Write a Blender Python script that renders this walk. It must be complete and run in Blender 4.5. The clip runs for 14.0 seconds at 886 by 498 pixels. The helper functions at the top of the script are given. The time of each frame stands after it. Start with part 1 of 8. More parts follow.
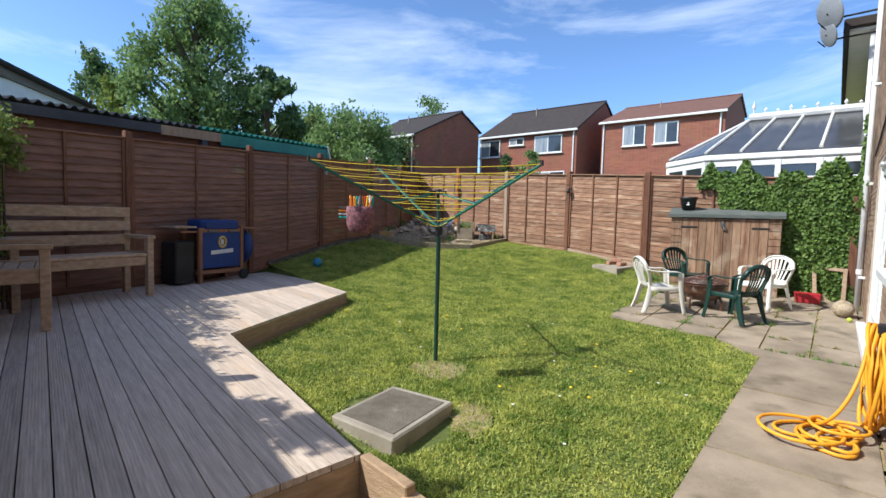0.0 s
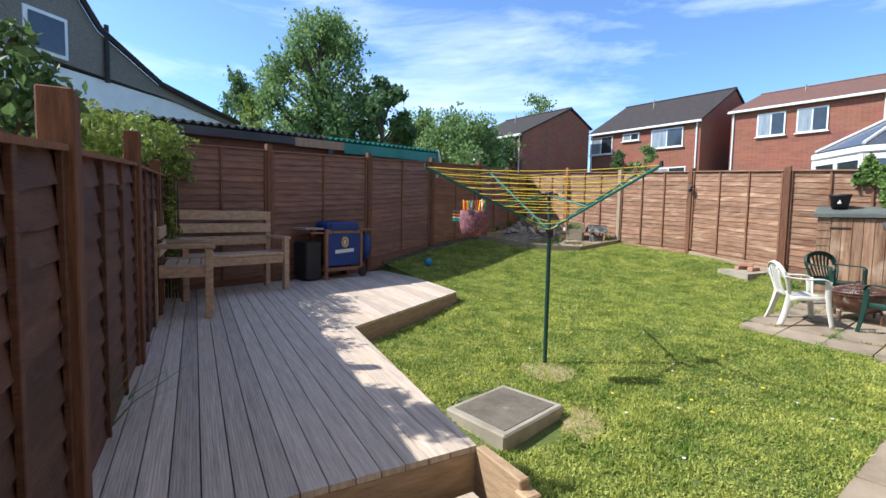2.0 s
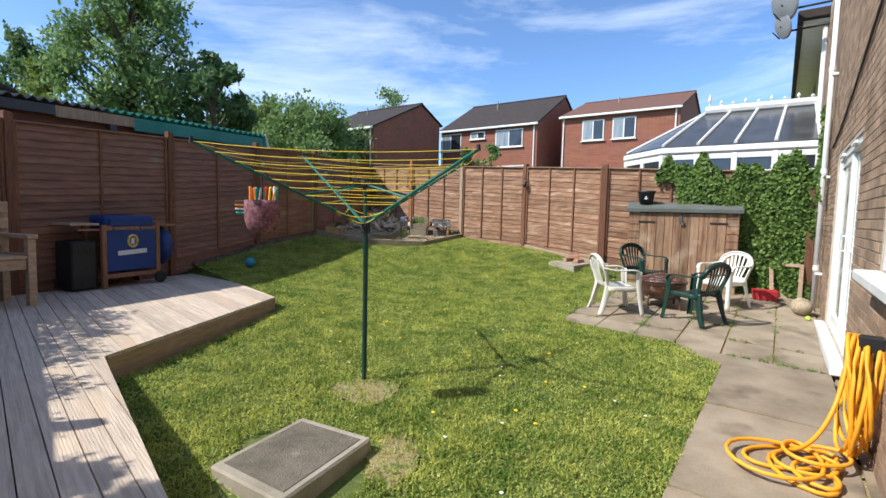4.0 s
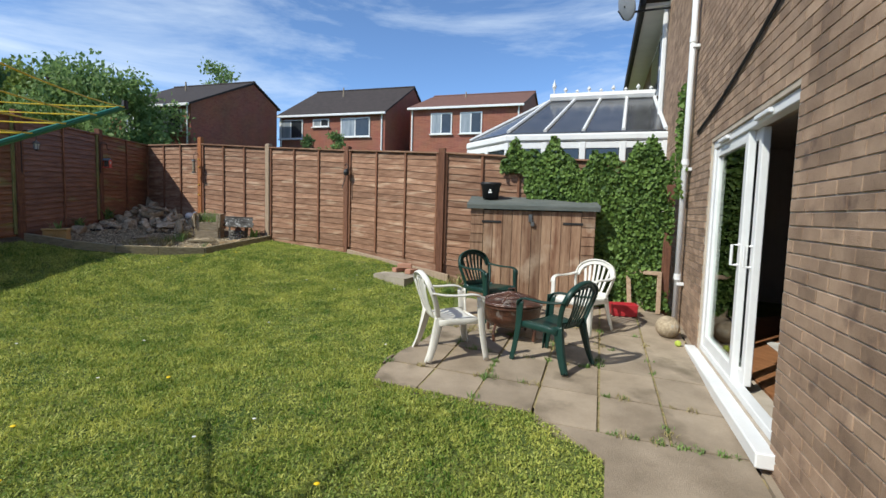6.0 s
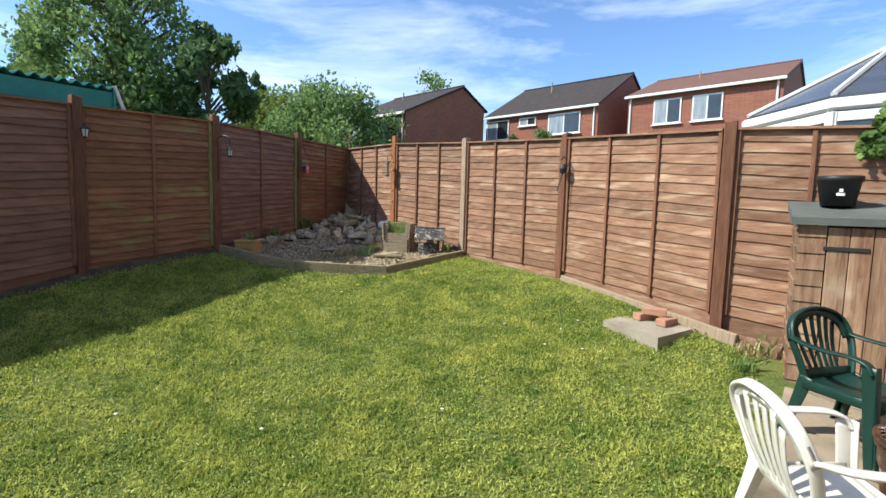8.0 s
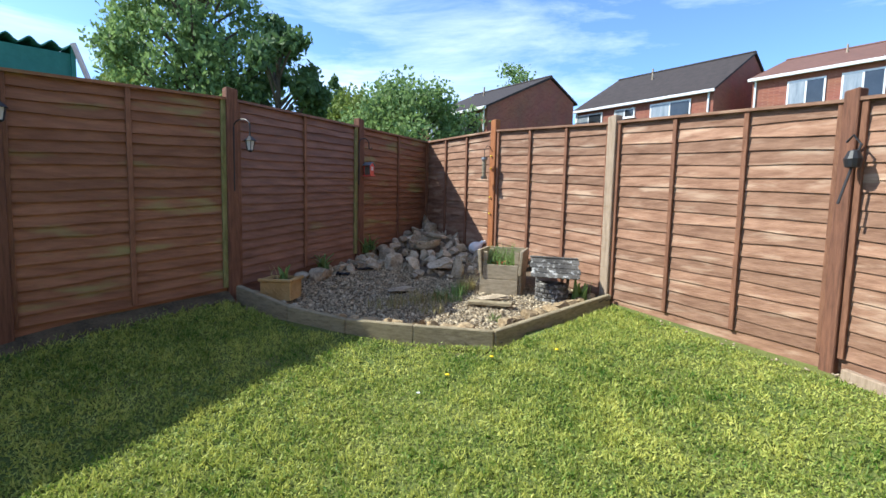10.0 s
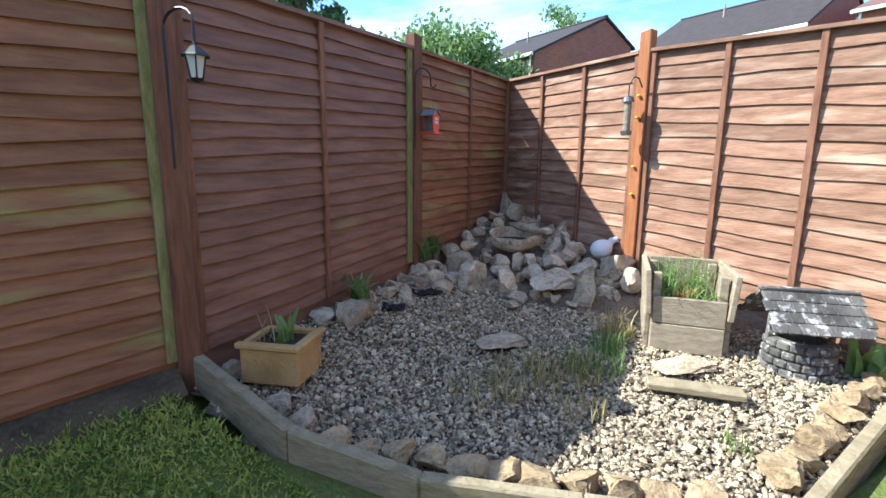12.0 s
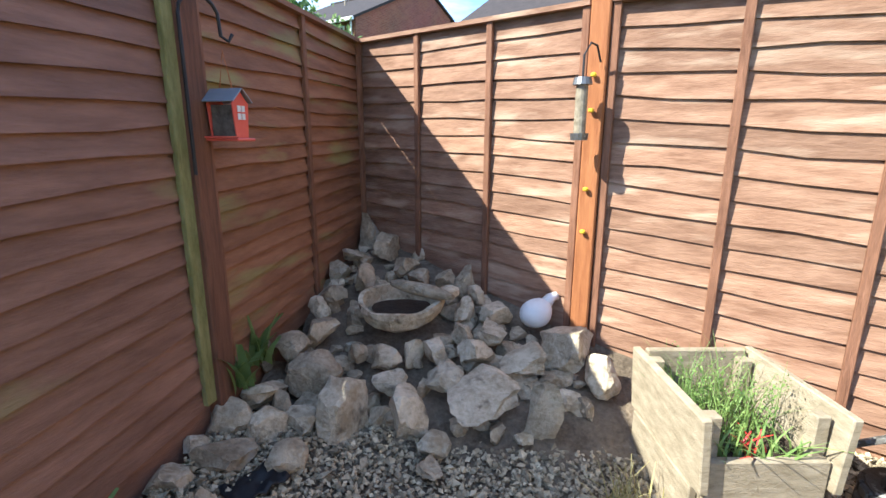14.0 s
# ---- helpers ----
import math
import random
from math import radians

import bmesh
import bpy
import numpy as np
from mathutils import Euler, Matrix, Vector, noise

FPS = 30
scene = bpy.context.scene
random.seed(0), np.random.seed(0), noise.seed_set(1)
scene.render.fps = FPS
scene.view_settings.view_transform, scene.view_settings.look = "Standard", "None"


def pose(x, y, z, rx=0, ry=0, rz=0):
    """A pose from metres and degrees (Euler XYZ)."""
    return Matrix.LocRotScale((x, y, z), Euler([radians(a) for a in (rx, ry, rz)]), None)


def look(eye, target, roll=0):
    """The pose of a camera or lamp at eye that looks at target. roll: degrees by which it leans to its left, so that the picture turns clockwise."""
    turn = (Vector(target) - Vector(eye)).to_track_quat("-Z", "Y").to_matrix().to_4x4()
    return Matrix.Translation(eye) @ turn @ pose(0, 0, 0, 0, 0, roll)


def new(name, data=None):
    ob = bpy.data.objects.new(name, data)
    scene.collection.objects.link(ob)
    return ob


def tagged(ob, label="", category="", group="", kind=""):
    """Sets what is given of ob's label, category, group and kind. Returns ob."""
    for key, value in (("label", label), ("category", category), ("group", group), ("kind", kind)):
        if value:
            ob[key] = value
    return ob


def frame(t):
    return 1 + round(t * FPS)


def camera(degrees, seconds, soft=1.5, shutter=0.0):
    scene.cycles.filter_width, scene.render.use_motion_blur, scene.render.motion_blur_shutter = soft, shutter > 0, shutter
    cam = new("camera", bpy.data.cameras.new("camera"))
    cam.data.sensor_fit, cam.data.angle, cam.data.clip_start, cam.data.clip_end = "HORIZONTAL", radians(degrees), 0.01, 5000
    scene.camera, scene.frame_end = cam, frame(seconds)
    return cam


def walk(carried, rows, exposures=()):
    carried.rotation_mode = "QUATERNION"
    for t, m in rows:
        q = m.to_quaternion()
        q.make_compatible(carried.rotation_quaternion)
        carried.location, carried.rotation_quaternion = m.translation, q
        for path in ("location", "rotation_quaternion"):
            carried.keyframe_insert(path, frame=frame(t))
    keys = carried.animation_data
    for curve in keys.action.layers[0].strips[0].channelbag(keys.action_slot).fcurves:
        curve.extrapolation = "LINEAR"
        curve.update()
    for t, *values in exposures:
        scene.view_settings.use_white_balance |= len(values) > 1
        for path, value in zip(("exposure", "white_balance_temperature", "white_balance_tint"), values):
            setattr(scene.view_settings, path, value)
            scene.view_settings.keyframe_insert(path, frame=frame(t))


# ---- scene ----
cam = camera(86.0, 14.0)
PATH = [
    (0, (0.437, -0.035, 1.285), (0.337, 1.958, 1.154), 1.5),
    (0.5, (0.349, -0.065, 1.27), (0.15, 1.921, 1.141), 1.3),
    (1, (0.332, -0.172, 1.3), (-0.089, 1.778, 1.165), 1.0),
    (1.5, (0.339, -0.167, 1.299), (-0.179, 1.76, 1.162), 1.2),
    (2, (0.403, -0.158, 1.314), (-0.131, 1.764, 1.172), 1.2),
    (2.5, (0.459, -0.12, 1.319), (-0.05, 1.808, 1.175), 1.4),
    (3, (0.45, -0.063, 1.298), (0.004, 1.882, 1.16), 1.3),
    (3.5, (0.542, 0.178, 1.253), (0.212, 2.145, 1.11), 1.2),
    (4, (0.709, 0.607, 1.3), (0.758, 2.601, 1.15), 1.4),
    (4.2, (0.781, 0.768, 1.324), (0.97, 2.753, 1.172), 1.5),
    (6.3, (1.855, 3.124, 1.365), (2.49, 5.014, 1.209), 1.7),
    (6.5, (1.9, 3.337, 1.392), (2.484, 5.243, 1.231), 1.7),
    (7, (1.912, 3.926, 1.395), (2.207, 5.897, 1.232), 1.8),
    (7.5, (1.888, 4.507, 1.441), (1.892, 6.499, 1.264), 1.6),
    (8, (1.85, 5.051, 1.465), (1.66, 7.034, 1.289), 1.6),
    (8.2, (1.755, 5.257, 1.465), (1.515, 7.234, 1.284), 1.6),
    (10.3, (0.889, 7.951, 1.647), (0.345, 9.868, 1.476), 0.7),
    (10.5, (0.783, 8.174, 1.655), (0.207, 10.082, 1.489), 0.3),
    (11, (0.451, 8.686, 1.715), (-0.156, 10.581, 1.515), 0.5),
    (11.5, (0.151, 9.196, 1.728), (-0.46, 11.082, 1.467), 0.3),
    (12, (-0.133, 9.652, 1.747), (-0.738, 11.526, 1.399), 0.6),
    (12.5, (-0.389, 10.104, 1.817), (-0.978, 11.967, 1.387), 0.5),
    (13, (-0.552, 10.548, 1.889), (-1.099, 12.42, 1.445), 0.7),
    (13.5, (-0.646, 10.925, 1.935), (-1.018, 12.838, 1.484), 0.5),
    (14, (-0.661, 11.275, 1.978), (-0.568, 13.22, 1.523), 0.2),
]
walk(cam, [(t, look(eye, target, roll)) for t, eye, target, roll in PATH], exposures=[(0.0, 0.86, 6000.0, 6.0), (1.0, 1.06, 5950.0, 6.0), (2.5, 1.12, 5900.0, 6.0), (3.5, 0.98, 6000.0, 6.0), (4.2, 0.84, 6150.0, 5.0), (6.3, 0.52, 6150.0, 4.0), (7.0, 0.74, 6300.0, 4.0), (8.2, 1.08, 6250.0, 3.0), (10.5, 1.34, 5700.0, 5.0), (11.0, 1.46, 5550.0, 7.0), (12.0, 1.86, 5650.0, 4.0), (12.5, 2.02, 5750.0, 4.0), (13.5, 2.18, 5850.0, 4.0), (14.0, 2.02, 5950.0, 3.0)])

# ---- world, sun ----
SUN = Vector((-0.70, -0.20, 0.70)).normalized()
world = bpy.data.worlds.new("sky")
scene.world = world
world.use_nodes = True
wn, wl = world.node_tree.nodes, world.node_tree.links
bg = wn["Background"]
sky = wn.new("ShaderNodeTexSky")
sky.sky_type, sky.sun_disc = "NISHITA", False
sky.sun_elevation, sky.sun_rotation = math.asin(SUN.z), math.atan2(SUN.x, SUN.y)
sky.air_density, sky.dust_density, sky.ozone_density = 0.6, 0.3, 4.0
wtc, wmap, wcl, wramp, wmix = (wn.new("ShaderNode" + k) for k in ("TexCoord", "Mapping", "TexNoise", "ValToRGB", "MixRGB"))
wmap.inputs["Scale"].default_value = (1.1, 0.8, 5.5)
wmap.inputs["Location"].default_value = (2.3, 0.4, 0.6)
wcl.inputs["Scale"].default_value, wcl.inputs["Detail"].default_value, wcl.inputs["Roughness"].default_value, wcl.inputs["Distortion"].default_value = 1.7, 8, 0.62, 0.5
wramp.color_ramp.elements[0].position, wramp.color_ramp.elements[1].position = 0.47, 0.90
wl.new(wtc.outputs["Generated"], wmap.inputs["Vector"])
wl.new(wmap.outputs["Vector"], wcl.inputs["Vector"])
wl.new(wcl.outputs["Fac"], wramp.inputs["Fac"])
wl.new(wramp.outputs["Color"], wmix.inputs["Fac"])
wl.new(sky.outputs["Color"], wmix.inputs["Color1"])
wmix.inputs["Color2"].default_value = (4.5, 4.8, 5.3, 1)
wl.new(wmix.outputs["Color"], bg.inputs["Color"])
bg.inputs["Strength"].default_value = 0.150
sun_data = bpy.data.lights.new("sun", "SUN")
sun_data.energy, sun_data.angle, sun_data.color = 3.6, radians(0.55), (1.0, 0.93, 0.82)
sun_lamp = new("sun", sun_data)
sun_lamp.matrix_world = look(SUN * 60, (0, 0, 0))


# ---- materials ----
def mat(name, a, b, scale=6.0, rough=0.8, bump=0.25, bscale=70.0, stretch=(1, 1, 1), turn=0.0, rnd=0.0, metal=0.0, fine=0.35, spec=0.35, stain=None, groove=0.0):
    """Two colours mixed by coarse and fine noise in world space, grain stretched; rnd: value spread from piece to piece."""
    m = bpy.data.materials.new(name)
    m.use_nodes = True
    n, l = m.node_tree.nodes, m.node_tree.links
    bs = n["Principled BSDF"]
    geo, mp, n1, n2 = n.new("ShaderNodeNewGeometry"), n.new("ShaderNodeMapping"), n.new("ShaderNodeTexNoise"), n.new("ShaderNodeTexNoise")
    rot = n.new("ShaderNodeMapping")
    rot.inputs["Rotation"].default_value = (0, 0, radians(turn))
    l.new(geo.outputs["Position"], rot.inputs["Vector"])
    mp.inputs["Scale"].default_value = stretch
    l.new(rot.outputs["Vector"], mp.inputs["Vector"])
    l.new(mp.outputs["Vector"], n1.inputs["Vector"])
    l.new(mp.outputs["Vector"], n2.inputs["Vector"])
    n1.inputs["Scale"].default_value, n1.inputs["Detail"].default_value, n1.inputs["Roughness"].default_value = scale, 6, 0.6
    n2.inputs["Scale"].default_value, n2.inputs["Detail"].default_value, n2.inputs["Roughness"].default_value = bscale, 5, 0.65
    sm = n.new("ShaderNodeMath")
    sm.operation = "MULTIPLY_ADD"
    l.new(n2.outputs["Fac"], sm.inputs[0])
    sm.inputs[1].default_value = fine
    l.new(n1.outputs["Fac"], sm.inputs[2])
    rp = n.new("ShaderNodeValToRGB")
    rp.color_ramp.elements[0].position, rp.color_ramp.elements[1].position = 0.38 + fine * 0.5 - 0.08, 0.62 + fine * 0.5 + 0.08
    rp.color_ramp.elements[0].color, rp.color_ramp.elements[1].color = (*a, 1), (*b, 1)
    l.new(sm.outputs[0], rp.inputs["Fac"])
    col = rp.outputs["Color"]
    if stain:
        n3, r3, mx = n.new("ShaderNodeTexNoise"), n.new("ShaderNodeValToRGB"), n.new("ShaderNodeMixRGB")
        n3.inputs["Scale"].default_value, n3.inputs["Detail"].default_value = stain[1], 5
        if len(stain) > 3:
            m3 = n.new("ShaderNodeMapping")
            m3.inputs["Scale"].default_value = stain[3]
            l.new(rot.outputs["Vector"], m3.inputs["Vector"])
            l.new(m3.outputs["Vector"], n3.inputs["Vector"])
        else:
            l.new(rot.outputs["Vector"], n3.inputs["Vector"])
        r3.color_ramp.elements[0].position, r3.color_ramp.elements[1].position = stain[2], stain[2] + 0.14
        l.new(n3.outputs["Fac"], r3.inputs["Fac"])
        l.new(r3.outputs["Color"], mx.inputs["Fac"])
        l.new(col, mx.inputs["Color1"])
        mx.inputs["Color2"].default_value = (*stain[0], 1)
        col = mx.outputs["Color"]
    if rnd:
        oi, mr, hs = n.new("ShaderNodeObjectInfo"), n.new("ShaderNodeMapRange"), n.new("ShaderNodeHueSaturation")
        mr.inputs["To Min"].default_value, mr.inputs["To Max"].default_value = 1 - rnd, 1 + rnd
        l.new(oi.outputs["Random"], mr.inputs["Value"])
        l.new(mr.outputs["Result"], hs.inputs["Value"])
        l.new(col, hs.inputs["Color"])
        col = hs.outputs["Color"]
    l.new(col, bs.inputs["Base Color"])
    bs.inputs["Roughness"].default_value, bs.inputs["Metallic"].default_value, bs.inputs["Specular IOR Level"].default_value = rough, metal, spec
    if bump:
        bp = n.new("ShaderNodeBump")
        bp.inputs["Strength"].default_value, bp.inputs["Distance"].default_value = bump, 0.02
        l.new(n2.outputs["Fac"], bp.inputs["Height"])
        if groove:
            wv, b2 = n.new("ShaderNodeTexWave"), n.new("ShaderNodeBump")
            wv.wave_type, wv.bands_direction, wv.wave_profile = "BANDS", "X", "SIN"
            wv.inputs["Scale"].default_value = 0.314 / groove
            l.new(rot.outputs["Vector"], wv.inputs["Vector"])
            b2.inputs["Strength"].default_value, b2.inputs["Distance"].default_value = 0.3, 0.003
            l.new(wv.outputs["Fac"], b2.inputs["Height"])
            l.new(bp.outputs["Normal"], b2.inputs["Normal"])
            l.new(b2.outputs["Normal"], bs.inputs["Normal"])
        else:
            l.new(bp.outputs["Normal"], bs.inputs["Normal"])
    return m


def island(m, spread):
    """Varies a material's value from loose piece to loose piece of one mesh."""
    n, l = m.node_tree.nodes, m.node_tree.links
    bs = n["Principled BSDF"]
    src = bs.inputs["Base Color"].links[0].from_socket
    geo, mr, hs = n.new("ShaderNodeNewGeometry"), n.new("ShaderNodeMapRange"), n.new("ShaderNodeHueSaturation")
    mr.inputs["To Min"].default_value, mr.inputs["To Max"].default_value = 1 - spread, 1 + spread
    l.new(geo.outputs["Random Per Island"], mr.inputs["Value"])
    l.new(mr.outputs["Result"], hs.inputs["Value"])
    l.new(src, hs.inputs["Color"])
    l.new(hs.outputs["Color"], bs.inputs["Base Color"])
    return m


def glass(name, tint=(0.8, 0.9, 0.9), rough=0.02):
    m = bpy.data.materials.new(name)
    m.use_nodes = True
    n, l = m.node_tree.nodes, m.node_tree.links
    tr, gl, mx, fr = n.new("ShaderNodeBsdfTransparent"), n.new("ShaderNodeBsdfGlossy"), n.new("ShaderNodeMixShader"), n.new("ShaderNodeFresnel")
    tr.inputs["Color"].default_value = (*tint, 1)
    gl.inputs["Roughness"].default_value = rough
    fr.inputs["IOR"].default_value = 1.75
    l.new(fr.outputs["Fac"], mx.inputs["Fac"])
    l.new(tr.outputs["BSDF"], mx.inputs[1])
    l.new(gl.outputs["BSDF"], mx.inputs[2])
    l.new(mx.outputs["Shader"], n["Material Output"].inputs["Surface"])
    return m


DECK_TURN = -43.2
M_FENCE = mat("brown_larch_lap", (0.172, 0.086, 0.050), (0.345, 0.200, 0.128), 2.2, 0.85, 0.3, 11, (2, 2, 11), rnd=0.20, fine=0.30, stain=((0.42, 0.285, 0.195), 2.4, 0.55, (1, 1, 5)))
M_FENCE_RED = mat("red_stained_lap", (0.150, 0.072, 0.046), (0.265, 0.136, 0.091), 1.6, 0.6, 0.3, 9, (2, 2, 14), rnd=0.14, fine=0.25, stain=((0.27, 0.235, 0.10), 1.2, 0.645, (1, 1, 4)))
# Red stain of the near fence, its colour darkened to stand for deep shade.
M_FENCE_NEAR = mat("shade_dark_red_stained_lap", (0.058, 0.023, 0.015), (0.130, 0.057, 0.038), 1.6, 0.65, 0.3, 9, (2, 2, 14), rnd=0.18, fine=0.3, stain=((0.20, 0.12, 0.09), 3.0, 0.64, (1, 1, 4)))
M_FENCE_MOSSY = mat("algae_stained_lap", (0.17, 0.075, 0.04), (0.30, 0.145, 0.08), 1.6, 0.8, 0.3, 9, (2, 2, 14), rnd=0.14, fine=0.25, stain=((0.25, 0.215, 0.085), 1.5, 0.565, (1, 1, 5)))
M_POST = mat("stained_post", (0.10, 0.045, 0.028), (0.21, 0.095, 0.055), 2.5, 0.85, 0.4, 12, (20, 20, 2), rnd=0.1)
M_POST_ORANGE = mat("orange_post", (0.25, 0.085, 0.03), (0.40, 0.16, 0.06), 2.5, 0.8, 0.4, 12, (20, 20, 2))
M_POST_GREY = mat("weathered_post", (0.26, 0.19, 0.13), (0.42, 0.32, 0.23), 2.5, 0.9, 0.4, 12, (20, 20, 2))
M_ALGAE = mat("algae_timber", (0.15, 0.15, 0.05), (0.30, 0.28, 0.12), 3, 0.9, 0.4, 14, (12, 12, 3))
M_BATTEN = mat("batten", (0.14, 0.062, 0.034), (0.27, 0.13, 0.075), 3, 0.85, 0.4, 14, (14, 14, 2), rnd=0.12)
M_DECK = mat("decking", (0.40, 0.315, 0.25), (0.64, 0.52, 0.42), 1.6, 0.75, 0.4, 8, (26, 1.6, 6), DECK_TURN, rnd=0.17, stain=((0.58, 0.43, 0.31), 1.6, 0.58, (3, 0.5, 1)), groove=0.0145)
M_DECK_EDGE = mat("decking_edge", (0.29, 0.19, 0.11), (0.46, 0.32, 0.20), 2, 0.8, 0.4, 10, (3, 3, 22), rnd=0.1)
M_BENCH = mat("bench_timber", (0.33, 0.22, 0.14), (0.52, 0.38, 0.27), 2, 0.75, 0.35, 10, (6, 6, 14), rnd=0.1)
M_MOSS_SOIL = mat("mossy_soil", (0.055, 0.042, 0.024), (0.145, 0.108, 0.062), 6, 0.95, 0.9, 50, fine=0.7)
M_SOIL = mat("lawn_soil", (0.06, 0.10, 0.02), (0.16, 0.18, 0.045), 1.2, 0.95, 0.8, 55, fine=0.8, stain=((0.30, 0.25, 0.12), 1.5, 0.64))
M_TAN = mat("worn_tan_soil", (0.20, 0.155, 0.07), (0.42, 0.33, 0.175), 9, 0.95, 0.9, 60, fine=0.8, stain=((0.16, 0.20, 0.05), 9, 0.52))
M_EARTH = mat("dry_earth", (0.10, 0.075, 0.05), (0.24, 0.185, 0.13), 5, 0.95, 0.9, 50, fine=0.7)
M_FAR = mat("far_ground", (0.06, 0.09, 0.03), (0.11, 0.13, 0.05), 0.4, 0.95, 0, 4)
M_SLAB = mat("paving_concrete", (0.23, 0.18, 0.128), (0.38, 0.305, 0.225), 2.5, 0.9, 0.35, 90, rnd=0.10, stain=((0.15, 0.118, 0.08), 2.2, 0.56))
M_CONC = mat("cast_concrete", (0.27, 0.23, 0.18), (0.42, 0.37, 0.30), 3, 0.9, 0.5, 110, stain=((0.19, 0.17, 0.13), 3.5, 0.6))
M_WHITE = mat("white_upvc", (0.66, 0.66, 0.66), (0.76, 0.76, 0.75), 3, 0.35, 0.02, 40)
M_BRICK = mat("buff_brown_brick", (0.23, 0.15, 0.10), (0.39, 0.27, 0.185), 5, 0.92, 0.5, 120, rnd=0.24, stain=((0.12, 0.075, 0.055), 4.5, 0.63))
M_MORTAR = mat("mortar", (0.38, 0.32, 0.25), (0.50, 0.43, 0.35), 6, 0.95, 0.3, 130)
M_TILE_DARK = mat("dark_roof_tile", (0.028, 0.022, 0.02), (0.05, 0.038, 0.034), 3, 0.8, 0.2, 20, rnd=0.1)
M_TILE_RED = mat("red_brown_tile", (0.12, 0.06, 0.045), (0.18, 0.09, 0.065), 3, 0.8, 0.2, 20)
M_RENDER = mat("white_render", (0.70, 0.69, 0.67), (0.80, 0.79, 0.77), 2, 0.9, 0.1, 60)
M_PEBBLE = mat("dash_render", (0.13, 0.115, 0.10), (0.24, 0.21, 0.18), 20, 0.95, 0.3, 80)
M_DARK = mat("dark_void", (0.015, 0.015, 0.016), (0.03, 0.03, 0.03), 4, 0.7, 0, 10)
M_GLASS = glass("window_glass", (0.75, 0.85, 0.85))
M_GLASS_DARK = mat("dark_pane", (0.02, 0.025, 0.03), (0.035, 0.04, 0.045), 2, 0.06, 0, 10, spec=0.8)
M_CONS_ROOF = mat("smoked_polycarbonate", (0.035, 0.037, 0.042), (0.075, 0.075, 0.08), 2.5, 0.22, 0.02, 30, spec=0.7)


# ---- mesh helpers ----
def part(name, bm, material, parent=None, label="", smooth=False):
    me = bpy.data.meshes.new(name)
    bmesh.ops.recalc_face_normals(bm, faces=bm.faces[:])
    bm.to_mesh(me)
    bm.free()
    for m in material if isinstance(material, (list, tuple)) else [material]:
        me.materials.append(m)
    if smooth:
        me.polygons.foreach_set("use_smooth", [True] * len(me.polygons))
    ob = new(name, me)
    if parent is not None:
        ob.parent = parent
    if label:
        ob["label"] = label
    return ob


def raw(name, verts, faces, material, parent=None, smooth=False):
    me = bpy.data.meshes.new(name)
    me.from_pydata([tuple(v) for v in verts], [], faces)
    me.materials.append(material)
    if smooth:
        me.polygons.foreach_set("use_smooth", [True] * len(me.polygons))
    ob = new(name, me)
    if parent is not None:
        ob.parent = parent
    return ob


def thing(name, label, category, group="", kind="", at=(0, 0, 0), rz=0.0):
    ob = new(name)
    ob.empty_display_size = 0.1
    ob.matrix_basis = pose(*at, 0, 0, rz)
    return tagged(ob, label, category, group, kind)


def box(size, at=(0, 0, 0), bev=0.0, rot=(0, 0, 0), bm=None, seg=1):
    """A box of that size centred at a place, bevelled, added to bm."""
    own = bm if bm is not None else bmesh.new()
    r = bmesh.ops.create_cube(own, size=1.0)
    vs = r["verts"]
    bmesh.ops.scale(own, vec=size, verts=vs)
    if bev:
        es = list({e for v in vs for e in v.link_edges})
        rb = bmesh.ops.bevel(own, geom=es, offset=bev, segments=seg, affect="EDGES", profile=0.7)
        vs = list({v for f in rb["faces"] for v in f.verts} | {v for v in vs if v.is_valid})
    bmesh.ops.transform(own, matrix=pose(*at, *rot), verts=vs)
    return own


def cyl(r0, r1, h, at=(0, 0, 0), rot=(0, 0, 0), seg=16, bm=None, caps=True):
    """A tapered cylinder standing on its base at a place."""
    own = bm if bm is not None else bmesh.new()
    r = bmesh.ops.create_cone(own, cap_ends=caps, segments=seg, radius1=r0, radius2=r1, depth=h)
    bmesh.ops.transform(own, matrix=pose(*at, *rot) @ pose(0, 0, h / 2), verts=r["verts"])
    return own


def lathe(profile, seg=24, bm=None, at=(0, 0, 0)):
    """A turned shape from (radius, height) pairs."""
    own = bm if bm is not None else bmesh.new()
    rings = [[own.verts.new((at[0] + r * math.cos(2 * math.pi * k / seg), at[1] + r * math.sin(2 * math.pi * k / seg), at[2] + z)) for k in range(seg)] for r, z in profile]
    for a, b in zip(rings, rings[1:]):
        for k in range(seg):
            own.faces.new((a[k], a[(k + 1) % seg], b[(k + 1) % seg], b[k]))
    if profile[0][0] > 1e-4:
        own.faces.new(rings[0][::-1])
    if profile[-1][0] > 1e-4:
        own.faces.new(rings[-1])
    return own


